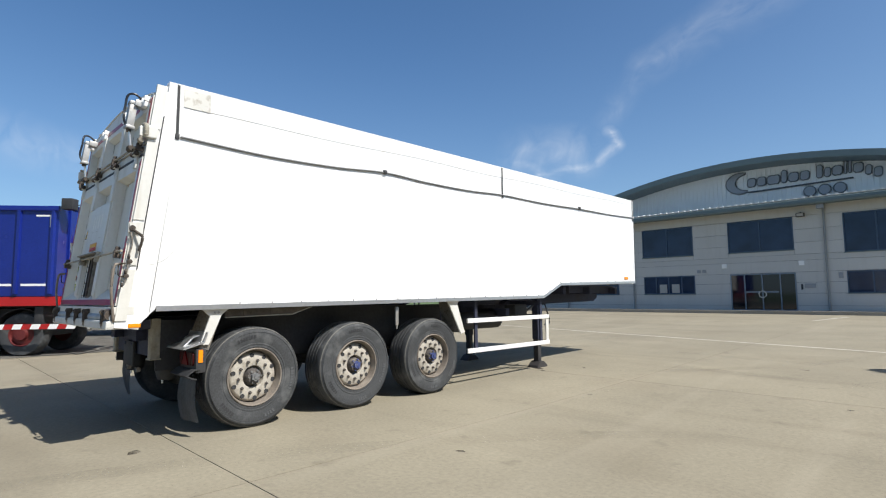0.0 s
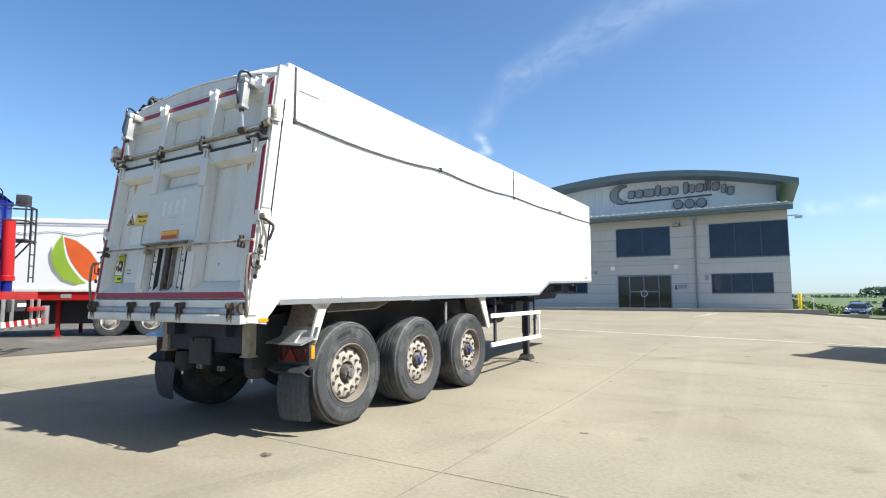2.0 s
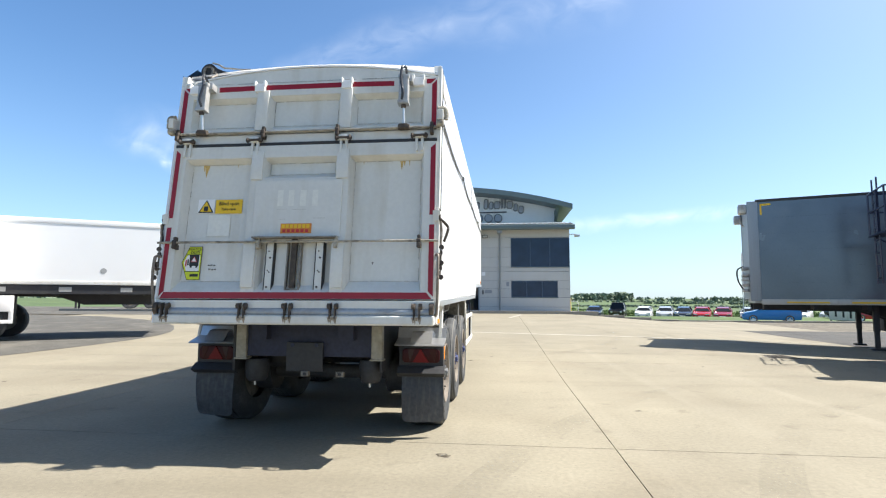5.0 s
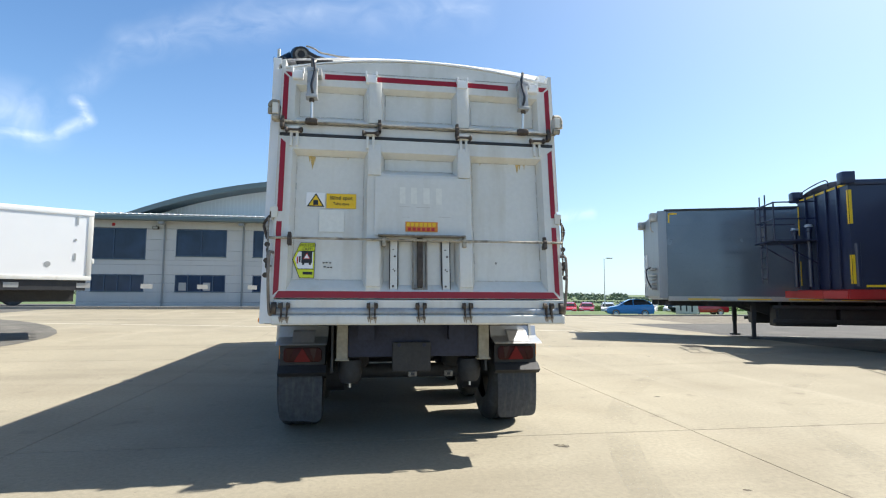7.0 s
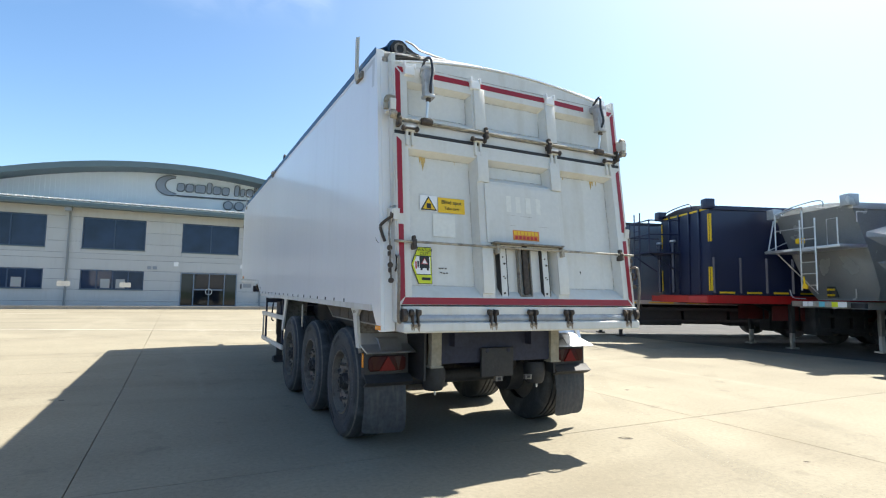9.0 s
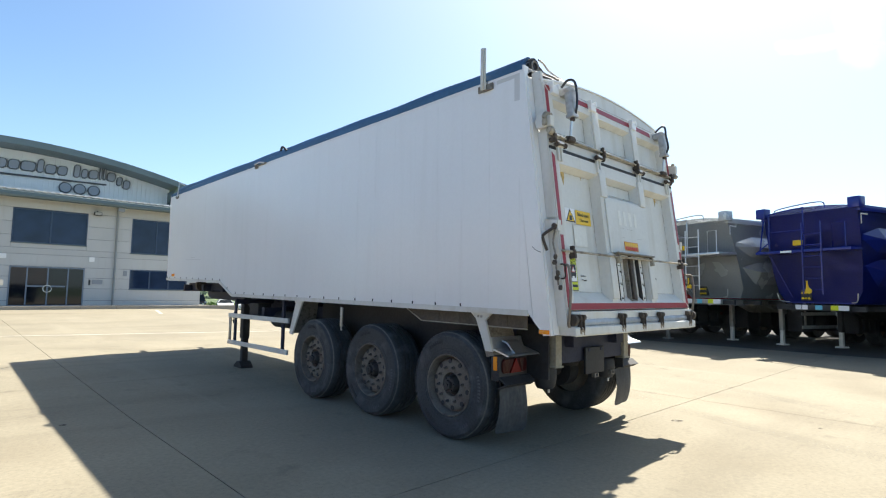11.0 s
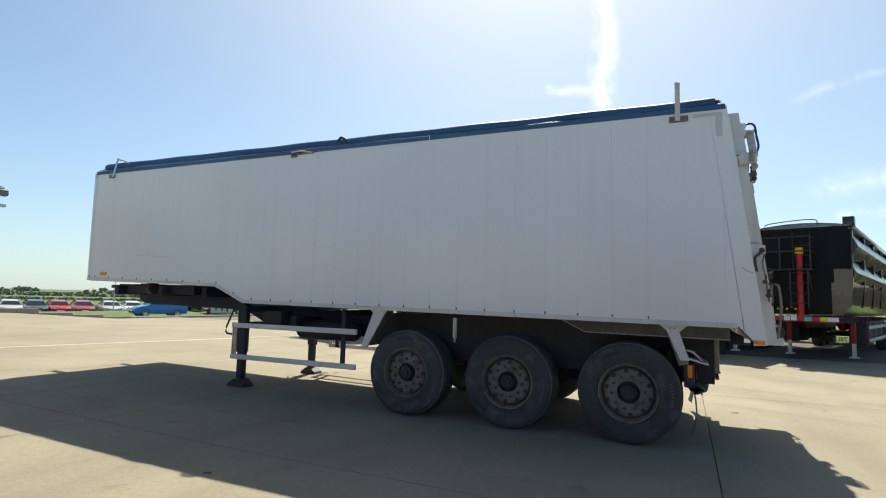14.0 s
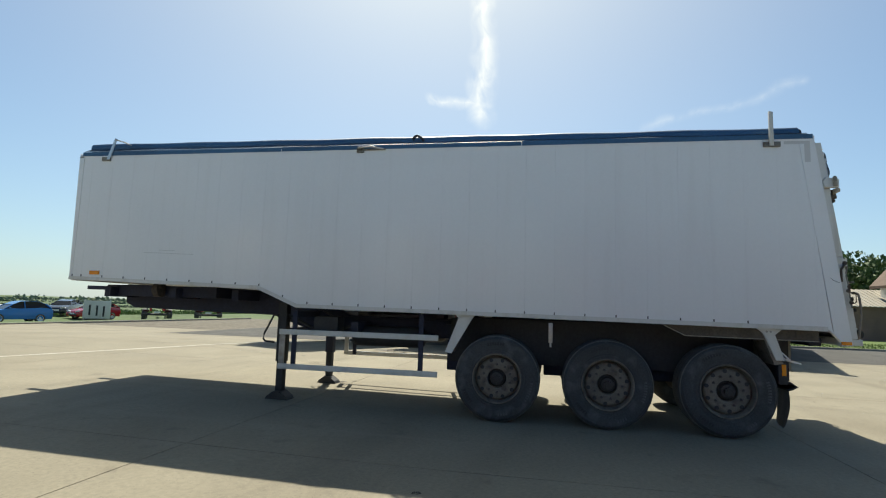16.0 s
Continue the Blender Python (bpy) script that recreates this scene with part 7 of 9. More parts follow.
def tub_tipper(name, label, nr, axis, length, body, chassis, rail, ram_mat, top=3.6, floor=1.25, half=1.17, legs=None, faceted=False, slope=0.5, group="parked trailers"):
    """A tipper with a tapered tub body whose front end slopes forward at the top."""
    at, turn = place(nr, axis, half, 1)
    t = thing(name, label, "trailer", at, turn, group)
    h = top - floor
    sect = [(half, 1.0), (half, 0.86), (half * 0.985, 0.62), (half * 0.95, 0.36), (half * 0.88, 0.12), (half * 0.74, 0.0)]
    if faceted:
        sect = [(half, 1.0), (half, 0.86), (half, 0.62), (half * 0.99, 0.30), (half * 0.93, 0.12), (half * 0.80, 0.0)]
    def ring(y):
        k = [(x, floor + h * f) for x, f in sect]
        return [(x, y + slope * (1 - (z - floor) / h), z) for x, z in k] + [(-x, y + slope * (1 - (z - floor) / h), z) for x, z in k[::-1]]
    for s in (0, 1):
        bm = B()
        ra, rb = ring(0.0), [(x, length, z) for x, _, z in ring(0.0)]
        if faceted:
            ra, rb = ([(x * 0.72, y, z) for x, y, z in r] for r in (ra, rb))
        half_n = len(sect)
        ids = range(half_n) if s == 0 else range(half_n, 2 * half_n)
        va, vb = [bm.verts.new(ra[i]) for i in ids], [bm.verts.new(rb[i]) for i in ids]
        for i in range(half_n - 1):
            bm.faces.new((va[i], va[i + 1], vb[i + 1], vb[i]))
        bmesh.ops.solidify(bm, geom=bm.faces[:], thickness=0.03)
        part("tub_side", bm, BLACK_MATT if faceted else body, t)
    bm = B()
    box(bm, -half * 0.74, half * 0.74, slope, length, floor - 0.01, floor + 0.03)
    part("tub_floor", bm, body, t, smooth=False)
    bm = B()
    bm.faces.new([bm.verts.new(p) for p in ring(0.004)])
    bmesh.ops.solidify(bm, geom=bm.faces[:], thickness=-0.04)
    part("front_wall", bm, BLACK_MATT if faceted else body, t, smooth=False)
    bm = B()
    bm.faces.new([bm.verts.new((x, length, z)) for x, _, z in ring(0.0)])
    bmesh.ops.solidify(bm, geom=bm.faces[:], thickness=0.05)
    part("tailgate", bm, body, t, smooth=False)
    for s in (-1, 1):
        bm = B()
        box(bm, s * (half - 0.04), s * (half + 0.07), -0.02, length + 0.03, top - 0.12, top + 0.03, 0.015)
        part("top_rail", bm, body, t)
        if faceted:
            # two rows of sunk bays between upright ribs, each bay folded like an open book
            n = 5
            step = (length - 0.3) / n
            rows_z = ((top - 0.13, floor + h * 0.64, 0.0), (floor + h * 0.64, floor + h * 0.36, -0.05))
            for k in range(n):
                ya, yb = 0.15 + step * k + 0.05, 0.15 + step * (k + 1) - 0.05
                for zt, zb, dx in rows_z:
                    x0, x1, x2 = half - 0.40, half - 0.03 + dx, half + 0.15 + dx
                    bm = prism(B(), [(s * x0, zt), (s * x1, zt), (s * x2, zt - 0.58 * (zt - zb)), (s * x1, zb), (s * x0, zb)], "y", ya, yb)
                    part("side_facet", bm, body, t, smooth=False)
            bm = prism(B(), [(s * (half + 0.01), floor + h * 0.37), (s * (half * 0.93 + 0.02), floor + h * 0.12), (s * half * 0.80, floor), (s * half * 0.6, floor), (s * half * 0.6, floor + h * 0.37)], "y", 0.12, length - 0.1)
            part("lower_side", bm, body, t, smooth=False)
            for k in range(n + 1):
                y = 0.15 + step * k
                bm = prism(B(), [(s * (half + 0.05), top - 0.1), (s * (half + 0.02), floor + h * 0.36), (s * (half * 0.93 + 0.04), floor + h * 0.10), (s * half * 0.7, floor + h * 0.08), (s * half * 0.66, floor + h * 0.36), (s * half * 0.66, top - 0.1)], "y", y - 0.05, y + 0.05)
                part("side_rib", bm, body, t, smooth=False)
        else:
            # shallow swages pressed along a plain tub
            for f0, f1, f2 in ((0.80, 0.66, 0.52), (0.48, 0.34, 0.18)):
                def wall(f):
                    return half * (1.0 if f > 0.86 else 0.985 if f > 0.62 else 0.95 if f > 0.36 else 0.90)
                bm = B()
                stations = []
                for y, d in ((slope * (1 - f1) + 0.06, 0.005), (slope * (1 - f1) + 0.7, 0.19), (length - 0.6, 0.19), (length - 0.12, 0.01)):
                    low = f1 + (f2 - f1) * (0.4 if d < 0.02 else 1.0)
                    high = f1 + (f0 - f1) * (0.4 if d < 0.02 else 1.0)
                    stations.append([bm.verts.new((s * (wall(f) + e), y, floor + h * f)) for f, e in ((high, 0.003), (f1, d), (low, 0.003), (f1, -0.1))])
                for p, q in zip(stations, stations[1:]):
                    for i in range(4):
                        bm.faces.new((p[i], p[(i + 1) % 4], q[(i + 1) % 4], q[i]))
                bm.faces.new(stations[0])
                bm.faces.new(stations[-1][::-1])
                bmesh.ops.recalc_face_normals(bm, faces=bm.faces[:])
                part("side_swage", bm, body, t, smooth=False)
            bm = B()
            box(bm, s * half, s * (half + 0.005), 0.12, 0.15, top - 0.42, top - 0.16)
            box(bm, s * half, s * (half + 0.005), 0.15, 0.40, top - 0.19, top - 0.16)
            part("marking_strip", bm, WHITE_INK, t, "white reflective corner strip", smooth=False)
    bm = B()
    nx, ny = 8, 10
    rows = [[bm.verts.new((-half + 2 * half * i / nx, length * j / ny, top + 0.02 + 0.12 * (1 - (2 * i / nx - 1) ** 2))) for i in range(nx + 1)] for j in range(ny + 1)]
    for a, b in zip(rows, rows[1:]):
        for i in range(nx):
            bm.faces.new((a[i], a[i + 1], b[i + 1], b[i]))
    bmesh.ops.solidify(bm, geom=bm.faces[:], thickness=0.01)
    part("cover_sheet", bm, body, t)
    top_gear(t, body, top, half)
    if faceted:
        catwalk(t, rail, -half, half * 0.3, 0.15, floor + h * 0.52, 0.9, 0.55)
        ladder(t, 0.05, -0.45, floor + 0.2, floor + h * 0.52, rail, 0.42)
        ladder(t, 0.05, 0.02, floor + h * 0.52, top - 0.1, rail, 0.42)
        ram(t, ram_mat, slope * 0.2 - 0.1, floor - 0.05, floor + h * 0.70, 0.085)
        part("ram_cap", rod(B(), (0, slope * 0.2 - 0.07, floor + h * 0.70), (0, slope * 0.2 - 0.07, floor + h * 0.77), 0.10, seg=16), YELLOW_PAINT, t, "yellow cap on the ram")
    else:
        # full-width step with a tall ladder and one large hoop rail
        zp = floor + h * 0.58
        bm = B()
        box(bm, -half - 0.05, half, -0.32, slope * 0.42, zp - 0.07, zp, 0.008)
        step = part("platform", bm, rail, t, "front step across the tub")
        part("notice", box(B(), -half * 0.45, -half * 0.2, -0.326, -0.321, zp - 0.065, zp - 0.01), WHITE_INK, step, smooth=False)
        bm = B()
        pipe(bm, curve_pts([(-half * 0.72, -0.28, zp), (-half * 0.72, -0.28, top - 0.1), (-half * 0.66, -0.28, top + 0.02), (0.0, -0.28, top + 0.08), (0.06, -0.28, top), (0.06, -0.28, zp)], 4), 0.02, 6)
        pipe(bm, [(-half * 0.72, -0.28, zp + 0.5), (0.06, -0.28, zp + 0.5)], 0.016, 6)
        pipe(bm, [(-half + 0.05, -0.28, zp), (-half + 0.05, -0.1, top - 0.1)], 0.02, 6)
        pipe(bm, [(-half - 0.02, -0.28, zp), (-half + 0.05, slope * 0.42, zp + 0.3)], 0.016, 6)
        part("hand_rail", bm, rail, t)
        bm = B()
        pipe(bm, [(half * 0.85, -0.2, zp), (half * 0.85, -0.2, zp + 0.62), (half * 0.6, -0.2, zp + 0.62), (half * 0.6, -0.2, zp)], 0.016, 6)
        part("hand_rail", bm, rail, t)
        bm = B()
        pipe(bm, [(-half * 0.8, -0.2, zp - 0.05), (-half * 0.55, slope * 0.8, floor + 0.15)], 0.016, 6)
        part("stay", bm, rail, t)
        ladder(t, 0.28, -0.34, floor + 0.22, zp + 0.68, rail, 0.46)
        bm = B()
        box(bm, -0.28, -0.06, -0.2, -0.1, zp + 0.12, zp + 0.26, 0.03)
        part("work_lamp", bm, YELLOW_PAINT, t, "yellow lamp on the front step")
        bm = prism(B(), [(0.10, floor + 0.27), (0.26, floor + 0.25), (0.27, floor + 0.33), (0.19, floor + 0.40), (0.17, floor + 0.56), (0.14, floor + 0.56), (0.14, floor + 0.40)], "y", -0.38, -0.36)
        part("strap", bm, YELLOW_PAINT, t, "yellow strap hung on the ladder", smooth=False)
        bm = B()
        box(bm, -0.42, -0.16, slope * 0.85, slope * 0.85 + 0.1, floor + 0.06, floor + 0.34, 0.01)
        panel = part("valve_panel", bm, BLACK, t, "dark panel of air couplings")
        for k in range(6):
            bm = lathe(B(), [(0.004, -0.03), (0.028, -0.03), (0.028, 0.0)], (-0.37 + 0.08 * (k % 3), slope * 0.85, floor + 0.12 + 0.14 * (k // 3)), "y", 10)
            part("coupling", bm, YELLOW_PAINT, panel)
    bm = B()
    box(bm, -half * 0.7, half * 0.7, 0.1, 0.22, floor - 0.18, floor - 0.04, 0.01)
    plate = part("front_beam", bm, chassis, t)
    for xa, xb, m in ((-0.45, -0.30, WHITE_INK), (-0.28, -0.14, WHITE_INK), (0.05, 0.22, CYAN_PRINT), (0.42, 0.60, YELLOW_GREEN), (0.60, 0.84, WHITE_INK)):
        bm = B()
        box(bm, xa, xb, 0.094, 0.099, floor - 0.17, floor - 0.05)
        part("notice", bm, m, plate, smooth=False)
    for k in range(5 if faceted else 0):
        bm = B()
        lathe(bm, [(0.03, -0.02), (0.03, 0.02)], (-0.6 + 0.11 * k, slope * 0.8, floor + 0.16 + 0.05 * (k % 2)), "y", 10)
        part("coupling", bm, RED if k % 2 else YELLOW_PAINT, t)
    bm = B()
    for s in (-1, 1):
        pipe(bm, curve_pts([(s * half * 0.6, 0.4, floor + 0.02), (s * half * 0.8, 0.25, floor + 0.05), (s * half * 0.85, 0.2, floor + 0.25)], 5), 0.014, 6)
    part("air_hose", bm, GALV, t)
    undercarriage(t, length, chassis, legs or WHITE_OLD, (length - 3.7, length - 2.4, length - 1.1), RIM, floor - 0.05, guard=GALV)
    return t


# copy of the chassis red with deep shade put into its colour
SHADED_RED = shader("shade_darkened_red", (0.10, 0.012, 0.012), 0.6, coarse=0.3, fine=0.2, stain=(0.03, 0.025, 0.02), stain_amount=0.6)
CYAN_PRINT = shader("cyan_sticker", (0.10, 0.45, 0.60), 0.4, coarse=0.05)
PALE_FRONT = shader("pale_front_paint", (0.29, 0.33, 0.36), 0.45, coarse=0.06, fine=0.05, stain=(0.25, 0.26, 0.26), stain_amount=0.5, streak=True)
ROW = (0.94, -0.34)
t1_at, t1_turn = place((8.38, 10.4), ROW, 1.27, 1)
# grey walking-floor trailer
wf = thing("box_trailer", "slate-grey plank-sided box trailer with a pale front", "trailer", t1_at, t1_turn, "parked trailers")
L1, F1, T1 = 13.2, 1.25, 3.82
for s in (-1, 1):
    for k in range(6):
        z0 = F1 + (T1 - F1) * k / 6
        bm = B()
        box(bm, s * 1.22, s * 1.27, 0.25, L1, z0 + 0.0004, F1 + (T1 - F1) * (k + 1) / 6 - 0.0004)
        part("side_plank", bm, SLATE_SIDE, wf, smooth=False)
    bm = B()
    box(bm, s * 1.22, s * 1.285, 0.0, 0.25, F1 - 0.05, T1 + 0.03, 0.02)
    part("front_post", bm, PALE_FRONT, wf)
    bm = B()
    box(bm, s * 1.2, s * 1.29, 0.25, L1, F1 - 0.14, F1, 0.008)
    part("lower_rail", bm, GREY_BODY, wf)
    bm = B()
    box(bm, s * 1.2, s * 1.285, 0.2, L1, T1, T1 + 0.07, 0.008)
    part("top_rail", bm, BLACK, wf)
    n = 9
    for k in range(n):
        bm = B()
        box(bm, s * 1.292, s * 1.296, 0.8 + k * 1.35, 1.7 + k * 1.35, F1 - 0.10, F1 - 0.06)
        part("marking_strip", bm, YELLOW, wf, "yellow reflective strip", smooth=False)
    bm = B()
    box(bm, s * 1.272, s * 1.276, 0.3, 0.55, T1 - 0.10, T1 - 0.05)
    box(bm, s * 1.272, s * 1.276, 0.3, 0.34, T1 - 0.35, T1 - 0.05)
    part("marking_strip", bm, YELLOW, wf, "yellow reflective strip", smooth=False)
bm = B()
box(bm, -1.22, 1.22, 0.02, 0.08, F1, T1)
part("front_wall", bm, PALE_FRONT, wf, "pale grey front wall", smooth=False)
bm = B()
box(bm, -1.22, 1.22, L1 - 0.06, L1, F1, T1)
part("rear_door", bm, WHITE_NEW, wf, smooth=False)
bm = B()
box(bm, -1.2, 1.2, 0.1, L1, F1 - 0.1, F1)
box(bm, -1.2, 1.2, 0.1, L1, T1, T1 + 0.04)
part("deck_and_roof", bm, GREY_BODY, wf, smooth=False)
for s in (-1, 1):
    bm = B()
    box(bm, s * 1.08 - 0.16, s * 1.08 + 0.16, -0.2, 0.0, T1 - 0.28, T1 - 0.02, 0.05)
    part("sheet_motor", bm, STEEL, wf)
bm = B()
pipe(bm, curve_pts([(0.9, -0.05, T1 - 0.6), (0.9, -0.14, T1 - 0.5), (0.9, -0.14, T1 - 0.3), (0.7, -0.1, T1 - 0.1)], 4), 0.02)
part("front_hose", bm, STEEL, wf)
for z in (F1 + 0.2, F1 + 0.35, F1 + 0.5, F1 + 0.62, F1 + 0.8):
    part("coupling_bar", box(B(), 0.2, 0.9, -0.14, 0.0, z, z + 0.07, 0.01), STEEL, wf, "bar of hose couplings")
bm = B()
pipe(bm, curve_pts([(0.5, -0.1, F1 + 0.9), (0.6, -0.25, F1 + 0.8), (0.8, -0.25, F1 + 0.5), (0.7, -0.1, F1 + 0.2)], 6), 0.02)
part("front_hose", bm, BLACK, wf)
ladder(wf, -0.6, -0.05, F1 + 0.3, T1 - 1.2, ALLOY)
undercarriage(wf, L1, BLACK, BLACK, (L1 - 4.2, L1 - 2.9, L1 - 1.6), RIM_DARK, F1 - 0.12, guard=BLACK)

navy = box_tipper("bulk_tipper", "navy ribbed bulk tipper with yellow markings on a red chassis", (10.3, 5.8), ROW, 1, 9.6, NAVY_BODY, RED, 1.5, 3.9, YELLOW_PAINT, NAVY_BODY, None, under=BLACK, guard=BLACK)
for k in range(4):
    for s in (-1, 1):
        bm = prism(B(), [(2.2 + k * 0.9, 0.78), (3.0 + k * 0.9, 0.78), (3.0 + k * 0.9, 1.20), (2.2 + k * 0.9, 1.20)], "x", s * 0.70, s * 0.75)
        part("red_side_frame", bm, SHADED_RED, navy, "red side frame panel, darkened for shade", smooth=False)
for xx in (-1.15, -0.36):
    bm = lathe(B(), [(0.03, 1.55), (0.055, 1.56), (0.055, 2.95), (0.075, 2.96), (0.075, 3.06), (0.03, 3.08)], (xx, -0.14, 0), "z", 16)
    part("ram_post", bm, NAVY_BODY, navy, "upright navy cylinder post with a pale cap")
    bm = lathe(B(), [(0.02, 3.08), (0.10, 3.08), (0.08, 3.14), (0.02, 3.15)], (xx, -0.14, 0), "z", 16)
    part("post_cap", bm, GALV, navy)
tub_tipper("tub_tipper", "silver tub tipper with an alloy catwalk and ladder", (11.0, 2.7), ROW, 9.6, SILVER_TUB, STEEL, ALLOY, SILVER_TUB, 3.6, 1.4, slope=0.9)
tub_tipper("tub_tipper", "glossy royal-blue tub tipper with a blue ladder", (10.9, -0.25), ROW, 8.6, BLUE_BODY, BLACK, BLUE_BODY, BLUE_BODY, 3.65, 1.3, slope=0.35)
tub_tipper("tub_tipper", "glossy black tub tipper with a red ram and red chassis", (10.4, -3.42), ROW, 12.4, BLACK_BODY, RED, BLACK, RED, 3.77, 1.3, faceted=True, slope=0.2)
blue_tipper = box_tipper("bulk_tipper", "royal-blue ribbed tipper with a red ram on a red chassis", (-9.02, 1.08), (-0.63, -0.78), -1, 10.2, BLUE_BODY, RED, 1.45, 3.6, None, BLACK, RED, half=1.2, legs=RED, ribs=2, axles=(0.85, 2.2, 8.0, 9.2), leg_y=5.2, rims=SHADED_RED, gear=BLACK, under=BLACK)
for k in range(12):
    part("bumper_stripe", prism(B(), [(-1.2 + 0.2 * k, 0.66), (-1.0 + 0.2 * k, 0.66), (-1.05 + 0.2 * k, 0.78), (-1.25 + 0.2 * k, 0.78)], "y", -0.80, -0.77), RED if k % 2 else WHITE_NEW, blue_tipper, "red and white striped bumper board", smooth=False)
for xe in (1.19,):
    part("bumper_end", box(B(), xe, xe + 0.07, -0.88, -0.73, 0.62, 1.08, 0.01), ALLOY, blue_tipper, "bare alloy end of the bumper")
part("bumper_bar", box(B(), 0.25, 1.19, -0.82, -0.74, 0.97, 1.06, 0.01), RED, blue_tipper)
name_board = part("name_board", box(B(), -0.75, 0.2, -0.73, -0.69, 0.98, 1.23, 0.01), BLACK, blue_tipper, "black board with white bars")
for k in range(6):
    part("white_bar", box(B(), -0.28 + 0.085 * k, -0.215 + 0.085 * k, -0.735, -0.731, 1.08, 1.16), WHITE_INK, name_board, smooth=False)
for k in range(13):
    part("guard_stripe", prism(B(), [(-0.5 + 0.2 * k, 0.66), (-0.3 + 0.2 * k, 0.66), (-0.35 + 0.2 * k, 0.78), (-0.55 + 0.2 * k, 0.78)], "x", -1.24, -1.215), RED if k % 2 else WHITE_NEW, blue_tipper, smooth=False)
part("deck_nose", prism(B(), [(-1.15, -0.1), (1.15, -0.1), (1.0, -0.70), (-1.0, -0.70)], "z", 1.24, 1.42), RED, blue_tipper, "red pressed nose of the deck", smooth=False)
for x in (-0.7, 0.62):
    part("nose_cap", lathe(B(), [(0.006, 1.42), (0.03, 1.42), (0.028, 1.45), (0.006, 1.455)], (x, -0.36, 0), "z", 10), GALV, blue_tipper)
part("ram_sleeve", rod(B(), (0.15, -0.36, 1.40), (0.15, -0.36, 1.68), 0.10, seg=20), BLUE_BODY, blue_tipper, "blue sleeve at the foot of the ram")
for s in (-1, 1):
    for xx in (0.55, 1.0):
        part("bumper_post", box(B(), s * xx - 0.03, s * xx + 0.03, -0.76, -0.70, 0.58, 1.25, 0.01), STEEL, blue_tipper)
    # more black filler where the underside lies in shade
    for ya in (2.95, 4.1, 5.5):
        bm = B()
        box(bm, s * 0.45, s * 1.12, ya, ya + 1.0, 0.30, 1.15, 0.03)
        part("side_box", bm, BLACK, blue_tipper, "dark block filling in for shade under the deck")
    for yc in (0.85, 2.2):
        bm = B()
        arc = [(yc + 0.60 * math.cos(math.radians(a)), 0.54 + 0.60 * math.sin(math.radians(a))) for a in range(10, 171, 16)]
        prism(bm, arc + [(yc + (y - yc) * 1.03, 0.54 + (z - 0.54) * 1.03) for y, z in arc[::-1]], "x", s * 0.6, s * 1.02)
        part("mudguard", bm, BLACK, blue_tipper, "black plastic mudguard", smooth=False)
    for k in range(13):
        y = 0.06 + 10.0 * k / 13
        bm = B()
        box(bm, s * 1.2, s * 1.2045, y + 0.16, y + 0.72, 1.69, 1.745)
        part("marking_strip", bm, WHITE_INK, blue_tipper, "white reflective strip", smooth=False)
    bm = B()
    box(bm, s * 1.2, s * 1.2045, 0.16, 0.2, 3.12, 3.42)
    box(bm, s * 1.2, s * 1.2045, 0.2, 0.52, 3.38, 3.42)
    part("marking_strip", bm, WHITE_INK, blue_tipper, "white reflective corner strip", smooth=False)
bm = B()
box(bm, -1.1, 1.1, 0.3, 0.5, 0.75, 1.2, 0.02)
part("front_bolster", bm, BLACK, blue_tipper)
# black block added below the chassis as its shade
bm = B()
box(bm, -0.6, 0.6, 0.5, 9.6, 0.45, 1.15, 0.03)
part("chassis_tray", bm, BLACK, blue_tipper, "dark filler block for the shade under the deck")


# white box trailer with leaf emblem, and a white lorry further off
LEAF_GREEN = shader("leaf_green_print", (0.30, 0.45, 0.05), 0.4, coarse=0.15)
LEAF_LIME = shader("leaf_lime_print", (0.52, 0.55, 0.06), 0.4, coarse=0.15)
LEAF_ORANGE = shader("leaf_orange_print", (0.72, 0.13, 0.03), 0.4, coarse=0.15)


